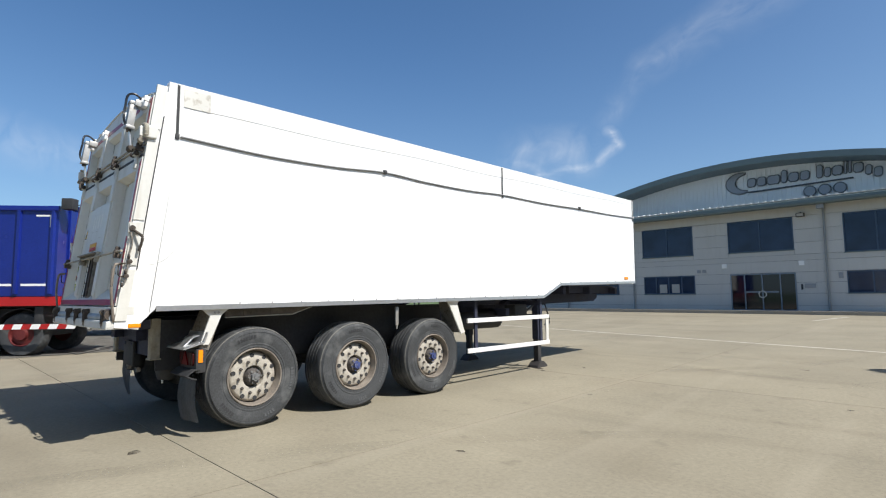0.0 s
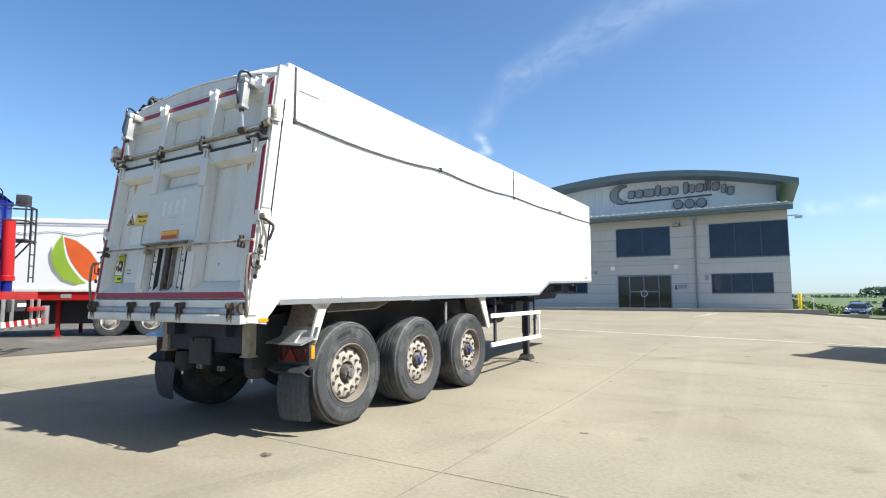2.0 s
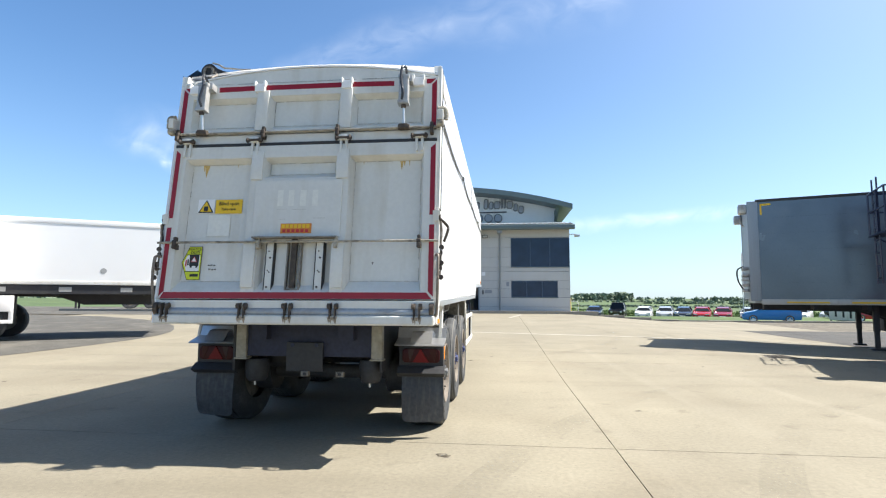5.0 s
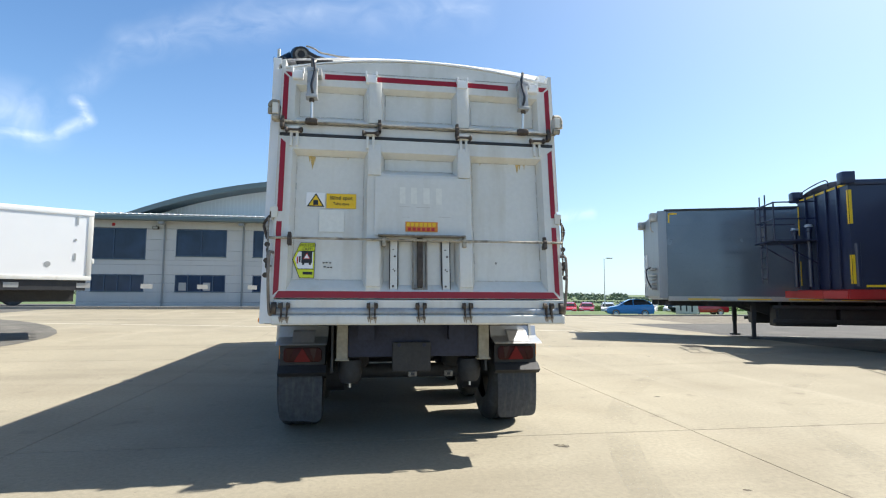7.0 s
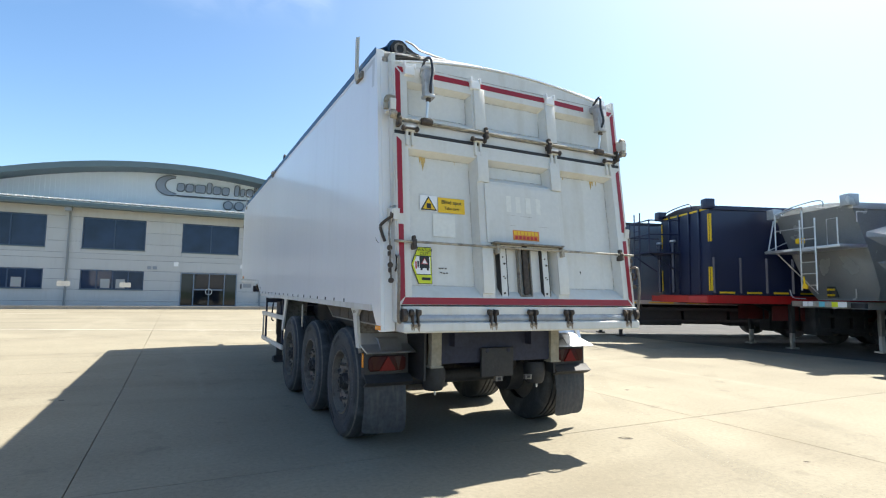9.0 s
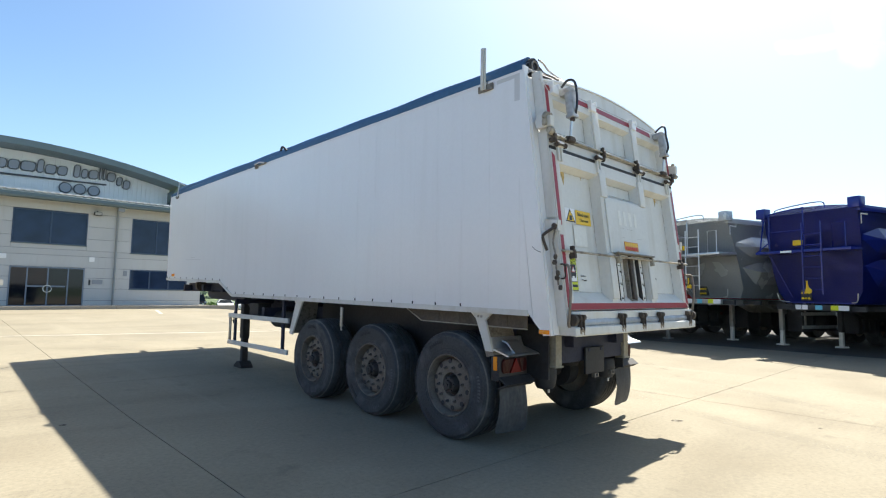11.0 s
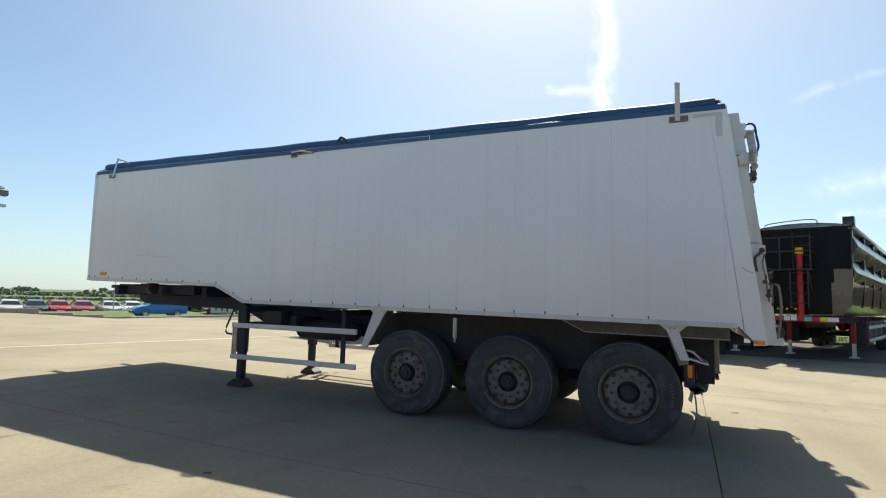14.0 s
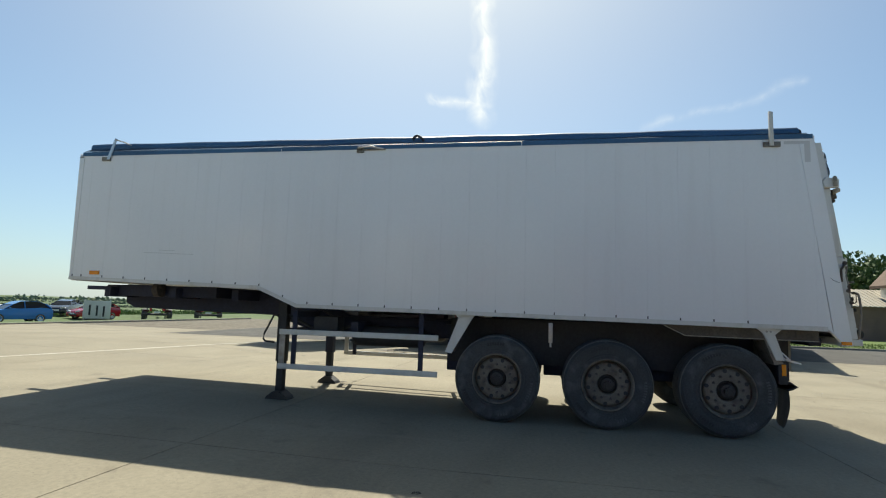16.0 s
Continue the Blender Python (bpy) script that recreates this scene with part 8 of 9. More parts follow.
def white_box(name, label, nr, axis, length, floor, top, chassis, axles, half=1.25, leaves=(), cord=False, guard=None, leg_y=2.7):
    at, turn = place(nr, axis, half, 1)
    t = thing(name, label, "trailer", at, turn, "parked trailers")
    for s in (-1, 1):
        bm = B()
        box(bm, s * (half - 0.06), s * half, 0.0, length, floor, top)
        part("side_wall", bm, WHITE_NEW, t, smooth=False)
        bm = B()
        box(bm, s * (half - 0.07), s * (half + 0.02), -0.01, length + 0.01, floor - 0.05, floor + 0.06, 0.01)
        part("lower_rail", bm, WHITE_OLD, t)
        bm = B()
        box(bm, s * (half - 0.07), s * (half + 0.02), -0.01, length + 0.01, top - 0.1, top + 0.05, 0.02)
        part("top_rail", bm, WHITE_NEW, t)
        bm = B()
        box(bm, s * (half - 0.07), s * (half + 0.015), length - 0.12, length + 0.005, floor + 0.06, top - 0.1, 0.01)
        part("rear_post", bm, WHITE_OLD, t)
    for y in (0.0, length - 0.06):
        bm = B()
        box(bm, -half + 0.06, half - 0.06, y, y + 0.06, floor, top)
        part("end_wall", bm, WHITE_NEW, t, smooth=False)
    bm = B()
    box(bm, -half + 0.06, half - 0.06, 0.06, length - 0.06, floor - 0.02, floor + 0.04)
    box(bm, -half + 0.06, half - 0.06, 0.06, length - 0.06, top - 0.02, top + 0.04)
    part("floor_and_roof", bm, WHITE_NEW, t, smooth=False)
    bm = B()
    for s in (-1, 1):
        box(bm, s * (half - 0.12), s * (half - 0.02), 0.2, length - 0.1, floor - 0.32, floor - 0.05, 0.01)
    part("deck_frame", bm, chassis, t, smooth=False)
    for k in range(7):
        bm = B()
        box(bm, half - 0.018, half - 0.014, 1.2 + k * 1.5, 1.5 + k * 1.5, floor - 0.25, floor - 0.12)
        part("notice", bm, GREY_BODY, t, smooth=False)
    for y0, z0, size in leaves:
        H = size
        green = [(y0 + H * u, z0 + H * v) for u, v in ((0.18, 1.0), (0.06, 0.80), (0.0, 0.62), (0.02, 0.44), (0.08, 0.29), (0.24, 0.09), (0.48, 0.0), (0.64, 0.03), (0.53, 0.12), (0.42, 0.25), (0.33, 0.39), (0.26, 0.54), (0.21, 0.76))]
        orange = [(y0 + H * u, z0 + H * v) for u, v in ((0.205, 0.95), (0.43, 0.87), (0.66, 0.69), (0.80, 0.49), (0.86, 0.38), (0.855, 0.24), (0.82, 0.10), (0.69, 0.06), (0.57, 0.15), (0.46, 0.29), (0.37, 0.42), (0.30, 0.57), (0.24, 0.78))]
        shade = [(y0 + H * (u - 0.06), z0 + H * (v - 0.03)) for u, v in ((0.06, 0.80), (0.0, 0.62), (0.02, 0.44), (0.08, 0.29), (0.24, 0.09), (0.48, 0.0), (0.56, 0.02), (0.36, 0.12), (0.2, 0.28), (0.1, 0.5))]
        part("leaf_print", prism(B(), shade, "x", half + 0.0015, half + 0.003), GREY_BODY, t, "grey leaf shadow print", smooth=False)
        bm = prism(B(), green, "x", half + 0.002, half + 0.005)
        part("leaf_print", bm, LEAF_GREEN, t, "green leaf print", smooth=False)
        bm = prism(B(), orange, "x", half + 0.002, half + 0.0055)
        part("leaf_print", bm, LEAF_ORANGE, t, "orange leaf print", smooth=False)
    if cord:
        bm = B()
        zc = top - 0.35
        pts = []
        for k in range(9):
            pts += [(half + 0.02, length * k / 8, zc), (half + 0.02, length * (k + 0.5) / 8, zc - 0.1)]
        pipe(bm, curve_pts(pts[:-1], 4), 0.007, 6)
        pipe(bm, [(half + 0.012, 0.1, top - 0.16), (half + 0.012, length - 0.1, top - 0.16)], 0.006, 6)
        part("sheet_cord", bm, CORD, t, "dark cord slung along the side")
    undercarriage(t, length, chassis, RED, axles, RIM, floor - 0.2, guard=guard, leg_y=leg_y, shade_blocks=leg_y < 4)
    return t


leaf = white_box("box_trailer", "white box trailer with green and orange leaf prints", (-19.24, 0.12), (0.72, 0.69), 11.03, 1.50, 3.72, RED, (8.62, 9.82), leg_y=7.0, leaves=((6.88, 1.68, 1.6),), cord=True)
for m, pts, d in ((LEAF_ORANGE, [(10.07, 3.54), (10.42, 3.55), (10.78, 3.53), (10.78, 3.15), (10.42, 3.0), (10.07, 2.83), (10.03, 3.0), (10.02, 3.17), (10.03, 3.36)], 0.0055), (LEAF_LIME, [(10.78, 3.12), (10.79, 2.62), (10.63, 2.58), (10.47, 2.58), (10.33, 2.61), (10.21, 2.67)], 0.005)):
    part("leaf_print", prism(B(), pts, "x", 1.252, 1.25 + d), m, leaf, "quarter-round leaf print", smooth=False)
part("panel_joint", box(B(), 1.25, 1.253, 10.80, 10.812, 1.56, 3.62), GREY_BODY, leaf, smooth=False)
for yc in (8.62, 9.82):
    bm = B()
    arc = [(yc + 0.60 * math.cos(math.radians(a)), 0.54 + 0.60 * math.sin(math.radians(a))) for a in range(8, 173, 15)]
    prism(bm, arc + [(yc + (y - yc) * 1.035, 0.54 + (z - 0.54) * 1.035) for y, z in arc[::-1]], "x", 0.86, 1.24)
    part("mudguard", bm, STEEL, leaf, "arched steel mudguard", smooth=False)
# black filler added for underside shade, hiding the bright ground beyond
bm = B()
box(bm, -0.62, 0.62, 0.6, 10.6, 0.42, 1.18, 0.03)
part("chassis_tray", bm, BLACK, leaf, "dark filler block for the shade under the deck")

# white lorry body parked beyond the leaf trailer, with a slotted side guard and grey round prints
RIGID_AXIS = Vector((0.86, 0.51)).normalized()
RIGID_END = Vector((-7.72, 10.95))
RIGID_LONG = 6.0
rigid = white_box("box_lorry", "white lorry body with grey round prints and a slotted side guard", tuple(RIGID_END - RIGID_LONG * RIGID_AXIS), tuple(RIGID_AXIS), RIGID_LONG, 1.62, 3.40, BLACK, (1.0,), leg_y=0.2)
for y, r in ((1.05, 0.10), (3.75, 0.08), (5.05, 0.07)):
    part("disc_print", lathe(B(), [(0.004, 1.252), (r, 1.252), (r, 1.256), (0.004, 1.256)], (0, y, 1.98), "x", 20), GREY_BODY, rigid, "grey round print")
for y0, z0, h in ((5.62, 3.05, 0.22), (5.60, 2.62, 0.05), (5.60, 2.10, 0.18)):
    part("side_fitting", box(B(), 1.25, 1.262, y0, y0 + 0.05, z0, z0 + h), GREY_BODY, rigid, smooth=False)
part("end_hinge", box(B(), 1.16, 1.27, RIGID_LONG - 0.01, RIGID_LONG + 0.06, 2.02, 2.16, 0.02), WHITE_OLD, rigid)
for za, zb in ((0.50, 0.60), (0.82, 0.90), (1.16, 1.26)):
    part("guard_rail", box(B(), 1.2, 1.24, 0.0, 1.7, za, zb, 0.006), WHITE_NEW, rigid)
for y in (0.0, 1.05, 1.6):
    part("guard_stay", box(B(), 1.19, 1.238, y, y + 0.1, 0.50, 1.26, 0.006), WHITE_NEW, rigid)
part("locker_door", box(B(), 1.2, 1.26, 1.1, 1.66, 0.82, 1.26, 0.02), WHITE_NEW, rigid, "white locker door")
part("side_tank", box(B(), 0.5, 1.17, 0.1, 1.6, 0.50, 1.3, 0.04), BLACK, rigid, "dark tank behind the guard")


# ---- parked cars ----
TYRE_CAR = RUBBER
CAR_GLASS = shader("car_glass", (0.012, 0.016, 0.02), 0.10, spec=0.35)
LAMP_GLASS = shader("headlamp_glass", (0.6, 0.62, 0.65), 0.15, coarse=0.05)


def car(label, paint, at, turn, length=4.1, width=1.74, height=1.46, boxy=False):
    t = thing("parked_car", label, "car", at, turn, "parked cars")
    L, H, W = length, height, width / 2
    if boxy:
        low = [(0.0, 0.35), (0.0, 0.95), (0.05, 1.02), (1.35, 1.08), (L, 1.08), (L, 0.35)]
        cab = [(1.4, 1.08), (1.65, H), (L - 0.05, H), (L, 1.08)]
    else:
        low = [(0.10, 0.24), (0.02, 0.36), (0.0, 0.52), (0.08, 0.68), (0.30, 0.78), (0.95, 0.92), (1.25, 0.97), (2.2, 1.0), (L - 0.55, 1.03), (L - 0.12, 1.0), (L - 0.02, 0.86), (L, 0.55), (L - 0.06, 0.26)]
        cab = [(1.02, 0.95), (1.50, 1.22), (1.95, H - 0.05), (2.45, H), (3.1, H - 0.05), (L - 0.42, H - 0.20), (L - 0.12, 1.0)]
    bm = prism(B(), low, "x", -W, W, 0.05)
    part("body", bm, paint, t)
    bm = B()
    a = [bm.verts.new((-W + 0.04 + (0.20 if z > 1.1 else 0.0), y, z)) for y, z in cab]
    b = [bm.verts.new((W - 0.04 - (0.20 if z > 1.1 else 0.0), y, z)) for y, z in cab]
    bm.faces.new(a)
    bm.faces.new(b[::-1])
    for i in range(len(cab)):
        j = (i + 1) % len(cab)
        bm.faces.new((a[j], a[i], b[i], b[j]))
    cabin = part("cabin", bm, CAR_GLASS, t, "dark glazed cabin", smooth=False)
    bm = B()
    tops = [p for p in cab if p[1] > 1.2]
    prism(bm, [(p[0], p[1] + 0.004) for p in tops] + [(p[0], p[1] + 0.03) for p in tops[::-1]], "x", -W + 0.235, W - 0.235)
    part("roof", bm, paint, cabin)
    for s in (-1, 1):
        xw, xr = s * (W - 0.035), s * (W - 0.235)
        for pts, r in (([(xw, cab[0][0], cab[0][1]), (xr, tops[0][0], tops[0][1] + 0.01)], 0.03), ([(xw, cab[-1][0], cab[-1][1]), (xr, tops[-1][0], tops[-1][1] + 0.01)], 0.05), ([(s * (W - 0.03), L * 0.56, 0.96), (xr, L * 0.56, H)], 0.03)):
            part("pillar", pipe(B(), pts, r, 6), paint, cabin)
    for y in (0.75, L - 0.78):
        for s in (-1, 1):
            w = part("wheel", lathe(B(), [(0.2, -0.18 * s), (0.31, -0.18 * s), (0.315, -0.03 * s), (0.29, 0.0), (0.2, 0.0)], (s * (W + 0.005), y, 0.315), "x", 24, False), TYRE_CAR, t)
            part("rim", lathe(B(), [(0.2, -0.05 * s), (0.205, 0.002 * s), (0.16, -0.015 * s), (0.03, 0.0)], (s * (W + 0.006), y, 0.315), "x", 16), ALLOY, w)
    for s in (-1, 1):
        bm = B()
        if boxy:
            rod(bm, (s * W * 0.62, -0.01, 0.82), (s * W * 0.62, -0.03, 0.82), 0.1)
        else:
            prism(bm, [(s * (W - 0.45), 0.62), (s * (W - 0.06), 0.66), (s * (W - 0.08), 0.76), (s * (W - 0.4), 0.70)], "y", -0.01, 0.2)
        part("headlamp", bm, LAMP_GLASS, t)
        bm = B()
        box(bm, s * (W - 0.28), s * (W - 0.05), L - 0.12, L + 0.006, 0.72, 0.92, 0.02)
        part("tail_lamp", bm, RED_LENS, t)
        bm = B()
        box(bm, s * (W + 0.0), s * (W + 0.07), 1.25, 1.36, 0.95, 1.08, 0.03)
        part("door_mirror", bm, paint, t)
    bm = B()
    box(bm, -W * 0.62, W * 0.62, -0.012, 0.03, 0.33, 0.50, 0.02)
    part("grille", bm, BLACK, t)
    bm = B()
    box(bm, -0.26, 0.26, -0.022, -0.012, 0.44, 0.55)
    part("plate", bm, WHITE_INK, t, "blank number plate", smooth=False)
    return t


def car_paint(name, c):
    return shader(name, c, 0.25, coarse=0.03, coat=0.7)


PAINTS = {"dark blue": (0.012, 0.02, 0.05), "black": (0.012, 0.012, 0.014), "white": (0.75, 0.76, 0.77), "silver": (0.45, 0.47, 0.49), "charcoal": (0.03, 0.04, 0.055), "red": (0.42, 0.015, 0.02), "bright blue": (0.010, 0.17, 0.50)}
CARS = [("dark blue", 11.3, 52.4, -14), ("black", 13.5, 51.5, -15), ("white", 15.9, 50.7, -17), ("silver", 17.8, 50.2, -19), ("charcoal", 19.35, 49.6, -20), ("red", 20.95, 49.2, -21), ("dark red", 22.7, 48.7, -22), ("silver", 24.9, 48.2, -22), ("white", 26.6, 47.6, -23),
        ("white", 28.4, 46.9, -34), ("silver", 30.9, 46.6, -40), ("charcoal", 29.3, 43.2, -62), ("red", 29.1, 41.3, -98)]
PAINTS["dark red"] = (0.30, 0.02, 0.04)
paint_made = {k: car_paint(k.replace(" ", "_") + "_car_paint", c) for k, c in PAINTS.items()}
for n, (c, x, y, turn) in enumerate(CARS):
    car(f"{c} {'off-road car' if n == 1 else 'hatchback'} parked nose-on at the grass verge", paint_made[c], (x, y, rise(x, y) - 0.07), turn - 2, 3.7, 1.52, 1.74 if n == 1 else 1.36, n == 1)
car("bright blue hatchback parked side-on behind the kerb", paint_made["bright blue"], (20.5, 39.6, rise(20.5, 39.6) - 0.07), -109, 3.9, 1.72, 1.48)


# ---- lamps, fence of the distance, planting ----
def street_lamp(label, x, y, top, arms=1, r=0.07):
    t = thing("street_lamp", label, "lamp", (x, y, rise(x, y)))
    bm = B()
    h = top - rise(x, y)
    rod(bm, (0, 0, 0), (0, 0, h), r, r * 0.6)
    part("pole", bm, GALV, t)
    for k in range(arms):
        s = 1 if k == 0 else -1
        bm = B()
        pipe(bm, [(0, 0, h - 0.05), (s * 0.35, 0, h + 0.05)], 0.03, 6)
        box(bm, s * 0.3, s * 0.85, -0.16, 0.16, h + 0.0, h + 0.12, 0.03)
        part("lamp_head", bm, GALV, t, "grey lamp head")
    return t


street_lamp("slim grey lamp post with a single head by the car park", 23.7, 46.5, 5.0, 1, 0.05)
street_lamp("short grey lamp post with one head behind the trailers", 18.9, -1.5, 6.2, 1)
street_lamp("tall grey lamp post with two heads behind the trailers", -24.4, 17.2, 7.6, 2)

LEAVES = shader("hedge_leaves", (0.055, 0.092, 0.03), 0.8, coarse=0.4, fine=0.4, scale=0.3)
# far foliage: distance haze is mixed into this paler leaf colour
FAR_GREEN = shader("haze_tinted_far_trees", (0.17, 0.215, 0.15), 0.9, coarse=0.25, fine=0.25, scale=0.05)
ROUGH_GREEN = shader("rough_growth_leaves", (0.13, 0.20, 0.06), 0.85, coarse=0.4, fine=0.4, scale=0.3)
LEAVES_TREE = shader("tree_leaves", (0.05, 0.095, 0.022), 0.7, coarse=0.3, fine=0.3)
BARK = shader("bark", (0.10, 0.075, 0.05), 0.9, coarse=0.2, fine=0.3, bump=0.6)


def clumps(bm, rng, centre, size, n, leaf):
    """Many small leaf tufts scattered through an ellipsoid with an uneven outline."""
    for _ in range(n):
        d = Vector((rng.gauss(0, 1), rng.gauss(0, 1), rng.gauss(0, 1))).normalized() * rng.uniform(0.55, 1.0) ** 0.5
        p = Vector(centre) + Vector((d.x * size[0], d.y * size[1], d.z * size[2])) * rng.uniform(0.75, 1.1)
        s = leaf * rng.uniform(0.6, 1.5)
        q = Euler((rng.uniform(0, 6), rng.uniform(0, 6), rng.uniform(0, 6))).to_matrix()
        vs = [bm.verts.new(p + q @ (Vector(v) * s)) for v in ((-1, -0.6, 0.2), (0.9, -0.7, -0.1), (0.4, 0.9, 0.25), (-0.7, 0.6, -0.2))]
        bm.faces.new(vs)


rng = random.Random(5)


def hedge(name, label, x0, y0, x1, y1, height, n, leaf, depth=1.5, material=None):
    bm = B()
    for k in range(n):
        u = rng.random()
        x, y = x0 + (x1 - x0) * u, y0 + (y1 - y0) * u
        h = height * (0.55 + 0.5 * noise.noise(Vector((x * 0.03, y * 0.03, 1.7))) + 0.35 * rng.random())
        clumps(bm, rng, (x, y + rng.uniform(-depth, depth), rise(x, y) - 0.05 + h * 0.5), (height * 0.8, depth, h * 0.55), 7, leaf)
    tagged(solid(name, bm, material or LEAVES), label, "hedge", kind="stuff")


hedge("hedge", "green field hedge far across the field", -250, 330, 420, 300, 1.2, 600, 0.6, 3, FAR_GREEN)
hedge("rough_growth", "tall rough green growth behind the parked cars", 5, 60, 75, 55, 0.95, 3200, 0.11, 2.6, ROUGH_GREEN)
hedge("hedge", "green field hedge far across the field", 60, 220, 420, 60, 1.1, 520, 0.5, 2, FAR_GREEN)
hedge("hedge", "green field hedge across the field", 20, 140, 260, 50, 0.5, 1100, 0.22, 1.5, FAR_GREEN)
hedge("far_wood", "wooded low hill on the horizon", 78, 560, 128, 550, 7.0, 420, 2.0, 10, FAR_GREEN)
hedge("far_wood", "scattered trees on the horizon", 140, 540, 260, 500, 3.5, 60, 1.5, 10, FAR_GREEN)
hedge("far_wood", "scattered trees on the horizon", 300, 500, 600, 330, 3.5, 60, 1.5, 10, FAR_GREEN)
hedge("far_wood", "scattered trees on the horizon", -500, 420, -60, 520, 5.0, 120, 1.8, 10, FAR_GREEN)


def tree(label, x, y, height, spread, seed):
    r = random.Random(seed)
    t = thing("tree", label, "tree", (x, y, rise(x, y) - 0.1))
    bm = B()
    pipe(bm, [(0, 0, 0), (0.05, 0.02, height * 0.25), (0.0, 0.1, height * 0.5)], 0.22, 10)
    for _ in range(7):
        a = r.uniform(0, 6.28)
        z = height * r.uniform(0.25, 0.5)
        pipe(bm, curve_pts([(0, 0, z), (spread * 0.3 * math.cos(a), spread * 0.3 * math.sin(a), z + height * 0.15), (spread * 0.65 * math.cos(a), spread * 0.65 * math.sin(a), z + height * 0.25)], 3), 0.08, 6)
    part("trunk", bm, BARK, t)
    bm = B()
    for _ in range(26):
        a = r.uniform(0, 6.28)
        q = spread * r.uniform(0.1, 0.8)
        clumps(bm, r, (q * math.cos(a), q * math.sin(a), height * r.uniform(0.45, 0.92)), (spread * 0.32, spread * 0.32, height * 0.12), 90, 0.16)
    part("crown", bm, LEAVES_TREE, t)
    return t


tree("broad green tree behind the brick shed", 47.0, -24.5, 7.6, 4.2, 3)
tree("broad green tree behind the brick shed", 52.0, -31.0, 9.0, 5.0, 4)

# brick shed and white gable beyond the trailers
BRICK = shader("weathered_brick", (0.24, 0.15, 0.11), 0.9, coarse=0.15, fine=0.3, scale=1.2, bump=0.4)
ROOF_TILE = shader("brown_roof_tile", (0.13, 0.085, 0.06), 0.85, coarse=0.15, fine=0.3, scale=2, bump=0.5)
ROOF_SHEET = shader("pale_cement_roof", (0.42, 0.38, 0.31), 0.8, coarse=0.1, fine=0.15)
shed = thing("brick_shed", "low brick shed with a pale corrugated roof", "shed", (34.2, -14.7, 0), -84.6)
bm = prism(B(), [(0, -0.2), (5.3, -0.2), (5.3, 2.45), (2.65, 3.62), (0, 2.45)], "x", 0, 11)
part("wall", bm, BRICK, shed, "weathered brown brick wall", smooth=False)
bm = B()
k = 0
x = -0.25
while x < 11.2:
    dz = 0.03 * (k % 2)
    prism(bm, [(-0.35, 2.36 + dz), (2.65, 3.68 + dz), (2.65, 3.73 + dz), (-0.35, 2.41 + dz)], "x", x, x + 0.17)
    prism(bm, [(2.65, 3.68 + dz), (5.65, 2.36 + dz), (5.65, 2.41 + dz), (2.65, 3.73 + dz)], "x", x, x + 0.17)
    x += 0.17
    k += 1
part("roof", bm, ROOF_SHEET, shed, "pale corrugated roof", smooth=False)
bm = B()
box(bm, 2.2, 2.8, 2.6, 3.2, 3.4, 4.6, 0.02)
part("chimney", bm, BRICK, shed, smooth=False)
for k in range(16):      # courses that show on the gable
    zc = 0.12 + 0.15 * k
    bm = B()
    box(bm, -0.012, -0.002, 0.02, 5.28, zc, zc + 0.012)
    part("mortar_course", bm, KERB, shed, smooth=False)
barn = thing("white_barn", "white rendered barn with a brown tiled gable", "barn", (33.0, -20.4, 0), -84.6)
bm = prism(B(), [(0.45, -0.2), (7.5, -0.2), (7.5, 4.2), (4.0, 8.0), (0.45, 4.2)], "y", 0, 3.2)
part("wall", bm, WHITE_OLD, barn, smooth=False)
bm = prism(B(), [(-0.1, 3.75), (4.0, 8.1), (8.1, 3.75), (8.1, 3.95), (4.0, 8.3), (-0.1, 3.95)], "y", -0.3, 3.5)
part("roof", bm, ROOF_TILE, barn, "brown tiled roof", smooth=False)
# bushes before the shed, the grass verge and its kerb
for x, y, r, seed in ((33.0, -12.3, 0.75, 1), (32.6, -13.4, 0.65, 2), (32.8, -14.3, 0.7, 3)):
    bush = thing("bush", "dense dark green bush on the grass before the shed", "bush", (x, y, 0), 0, "bushes")
    rb = random.Random(seed)
    bm = B()
    for _ in range(9):
        a = rb.uniform(0, 6.28)
        pipe(bm, [(0, 0, -0.05), (0.3 * r * math.cos(a), 0.3 * r * math.sin(a), 0.5 * r), (0.6 * r * math.cos(a), 0.6 * r * math.sin(a), 0.9 * r)], 0.02, 5)
    part("stem", bm, BARK, bush)
    bm = B()
    for _ in range(16):
        a = rb.uniform(0, 6.28)
        d = r * rb.uniform(0.0, 0.6)
        clumps(bm, rb, (d * math.cos(a), d * math.sin(a), r * rb.uniform(0.35, 0.95)), (r * 0.4, r * 0.4, r * 0.35), 60, 0.07)
    part("leaves", bm, LEAVES, bush)
VERGE = shader("mown_verge_grass", (0.095, 0.15, 0.033), 0.95, coarse=0.25, fine=0.3, scale=0.8, stain=(0.20, 0.21, 0.07), stain_amount=0.6, stain_scale=0.6, bump=0.6, bump_scale=30)
bm = sheet(B(), steps(20.6, 33.9, 8), steps(-31.5, -2.5, 16), 0.06)
tagged(solid("verge", bm, VERGE), "bright mown grass verge beyond the parked trailers", "grass", kind="structure")
edge_kerb = thing("kerb", "low concrete kerb along the grass verge", "kerb", kind="structure")
y = -31.4
while y < -3.0:
    part("kerb_stone", box(B(), 20.45, 20.6, y + 0.006, y + 1.494, -0.08, 0.10, 0.012), KERB, edge_kerb, smooth=False)
    y += 1.5
bm = B()
rg = random.Random(21)
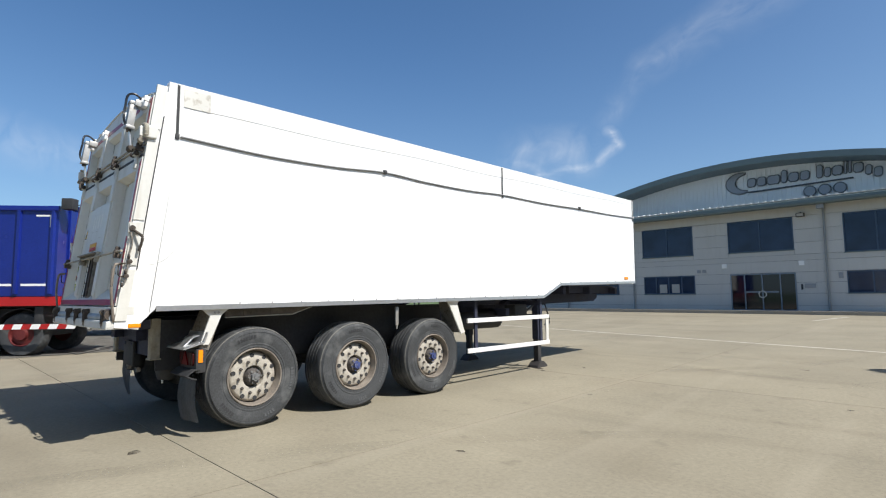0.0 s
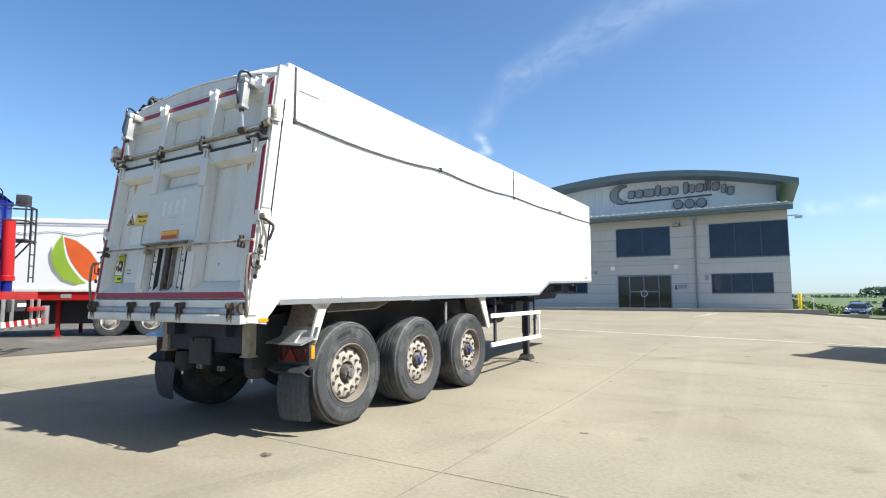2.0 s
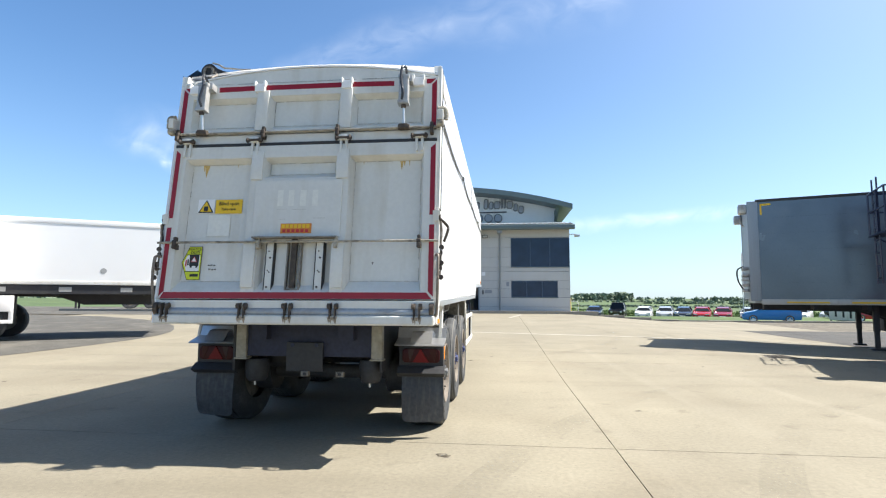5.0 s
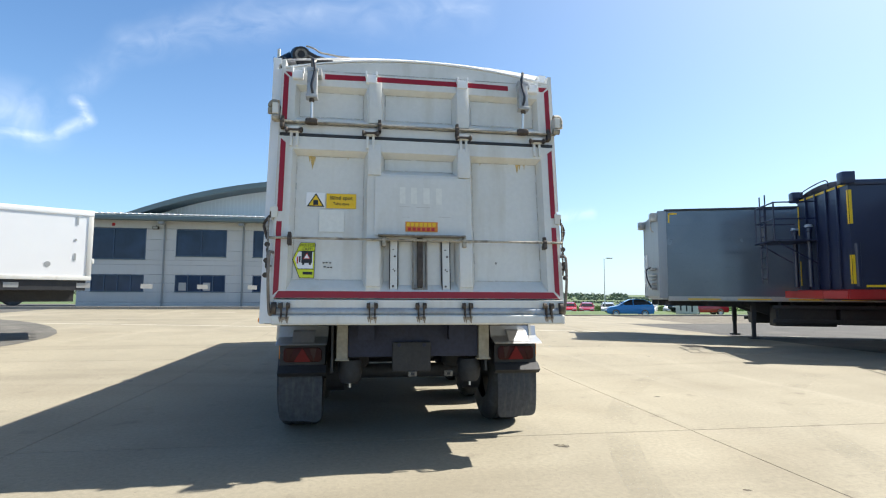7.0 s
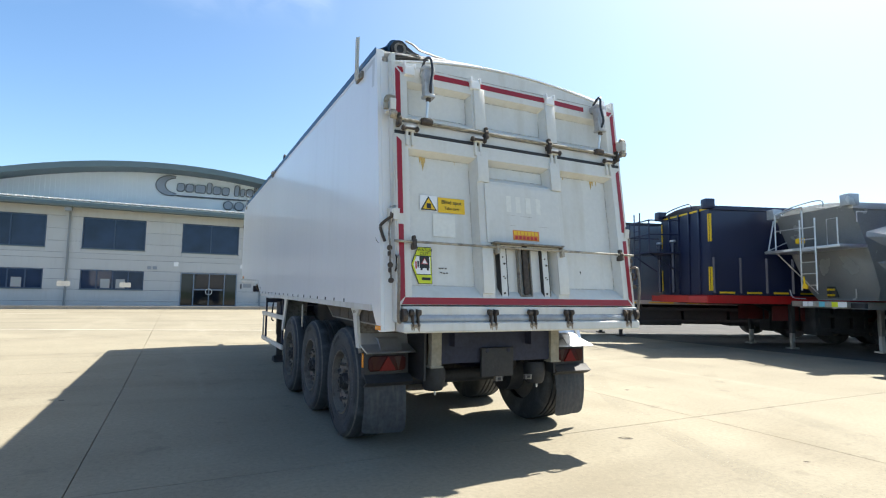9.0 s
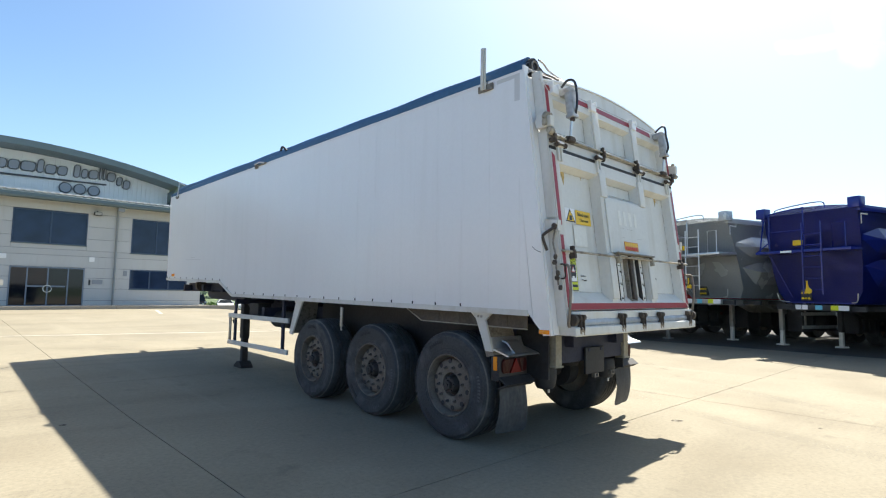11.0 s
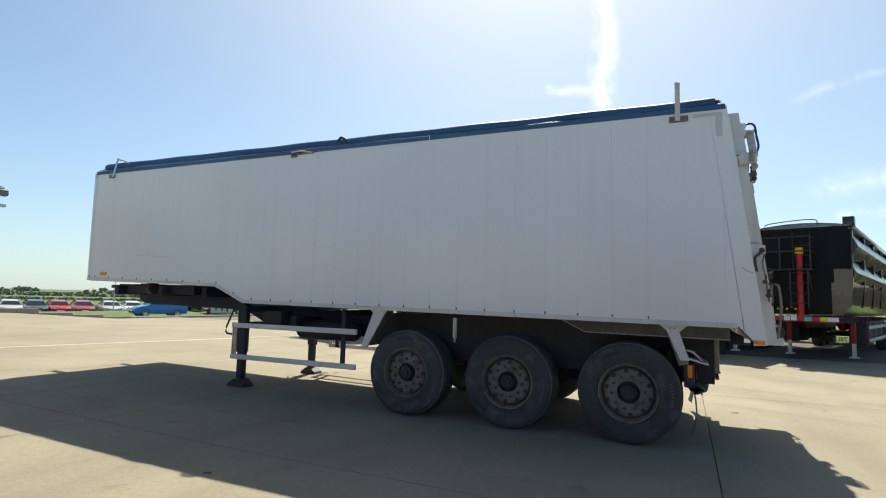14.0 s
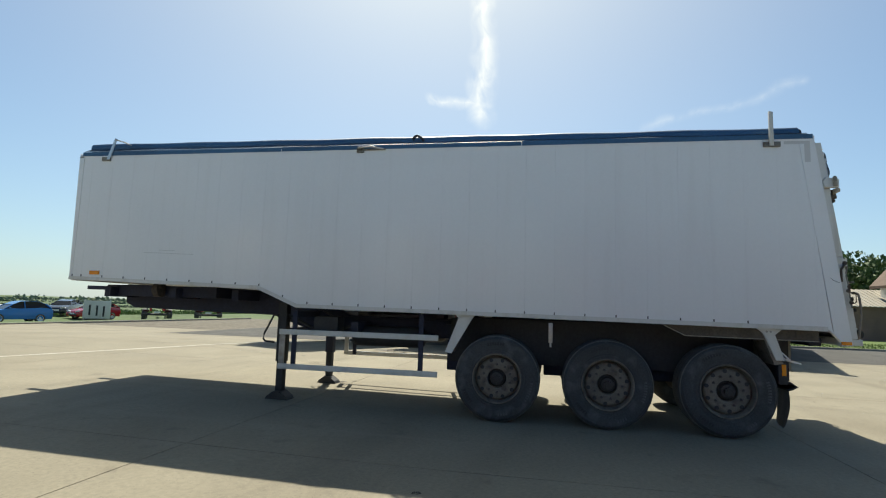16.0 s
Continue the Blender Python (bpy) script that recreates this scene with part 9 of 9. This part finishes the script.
for _ in range(5200):
    x, y = rg.uniform(20.7, 27), rg.uniform(-16, -3)
    h, a, w = rg.uniform(0.05, 0.16), rg.uniform(0, 3.14), 0.012
    dx, dy = w * math.cos(a), w * math.sin(a)
    bm.faces.new([bm.verts.new(v) for v in ((x - dx, y - dy, 0.05), (x + dx, y + dy, 0.05), (x + rg.uniform(-0.04, 0.04), y + rg.uniform(-0.04, 0.04), 0.05 + h))])
tagged(solid("grass", bm, VERGE), "tufts of longer grass along the verge", "grass", kind="stuff")


# low flatbed trailers and a notice board on the far grass
def flatbed(label, at, turn, deck):
    t = thing("flatbed_trailer", label, "trailer", at, turn, "flatbed trailers")
    for s in (-1, 1):
        part("chassis_beam", prism(B(), [(0.0, 0.86), (6.5, 0.86), (7.4, 1.02), (9.0, 1.02), (9.0, 1.2), (0.0, 1.2)], "x", s * 0.45, s * 0.6), RED, t, smooth=False)
        for y in (0.9, 2.2, 3.5):
            small_wheel(t, s * 1.2, y, s, RIM_DARK)
        part("landing_leg", box(B(), s * 0.75, s * 0.87, 6.6, 6.72, 0.0, 1.0, 0.01), BLACK, t)
        part("tail_lamp", box(B(), s * 0.65, s * 1.1, -0.06, -0.01, 0.80, 0.95, 0.02), RED_LENS, t)
    for y in (0.05, 2.0, 4.2, 6.4, 8.8):
        part("crossmember", box(B(), -1.2, 1.2, y, y + 0.14, 1.2, 1.3, 0.01), deck, t)
    for y in (0.9, 2.2, 3.5):
        part("axle", rod(B(), (-1.0, y, 0.52), (1.0, y, 0.52), 0.08), BLACK, t)
    part("bumper", box(B(), -1.15, 1.15, -0.05, 0.05, 0.5, 0.64, 0.01), BLACK, t)
    part("plate", box(B(), -0.26, 0.26, -0.062, -0.052, 0.70, 0.82), WHITE_INK, t, "blank number plate", smooth=False)
    return t


flatbed("low red skeletal trailer parked on the far grass", (33.5, 37.0, rise(33.5, 37.0) - 0.07), -50, RED)
flatbed("low black and red skeletal trailer parked far across the yard", (-21.6, 33.0, rise(-21.6, 33.0)), 124, WHITE_OLD)
flatbed("low red trailer with a pale deck on the far grass", (37.0, 34.4, rise(37.0, 34.4) - 0.07), -56, WHITE_OLD)
board = thing("notice_board", "white notice board on two posts at the grass edge", "sign", (25.6, 35.6, rise(25.6, 35.6) - 0.07), -47)
part("panel", box(B(), -0.85, 0.85, -0.03, 0.03, 0.35, 1.65, 0.008), WHITE_OLD, board)
for x in (-0.78, 0.78):
    part("post", box(B(), x - 0.05, x + 0.05, 0.03, 0.12, 0.0, 1.75, 0.01), STEEL, board)
for x, z in ((-0.45, 0.6), (0.0, 0.55), (0.42, 0.5)):
    part("dark_bar", box(B(), x - 0.06, x + 0.06, -0.038, -0.031, z, z + 0.75), INK, board, smooth=False)
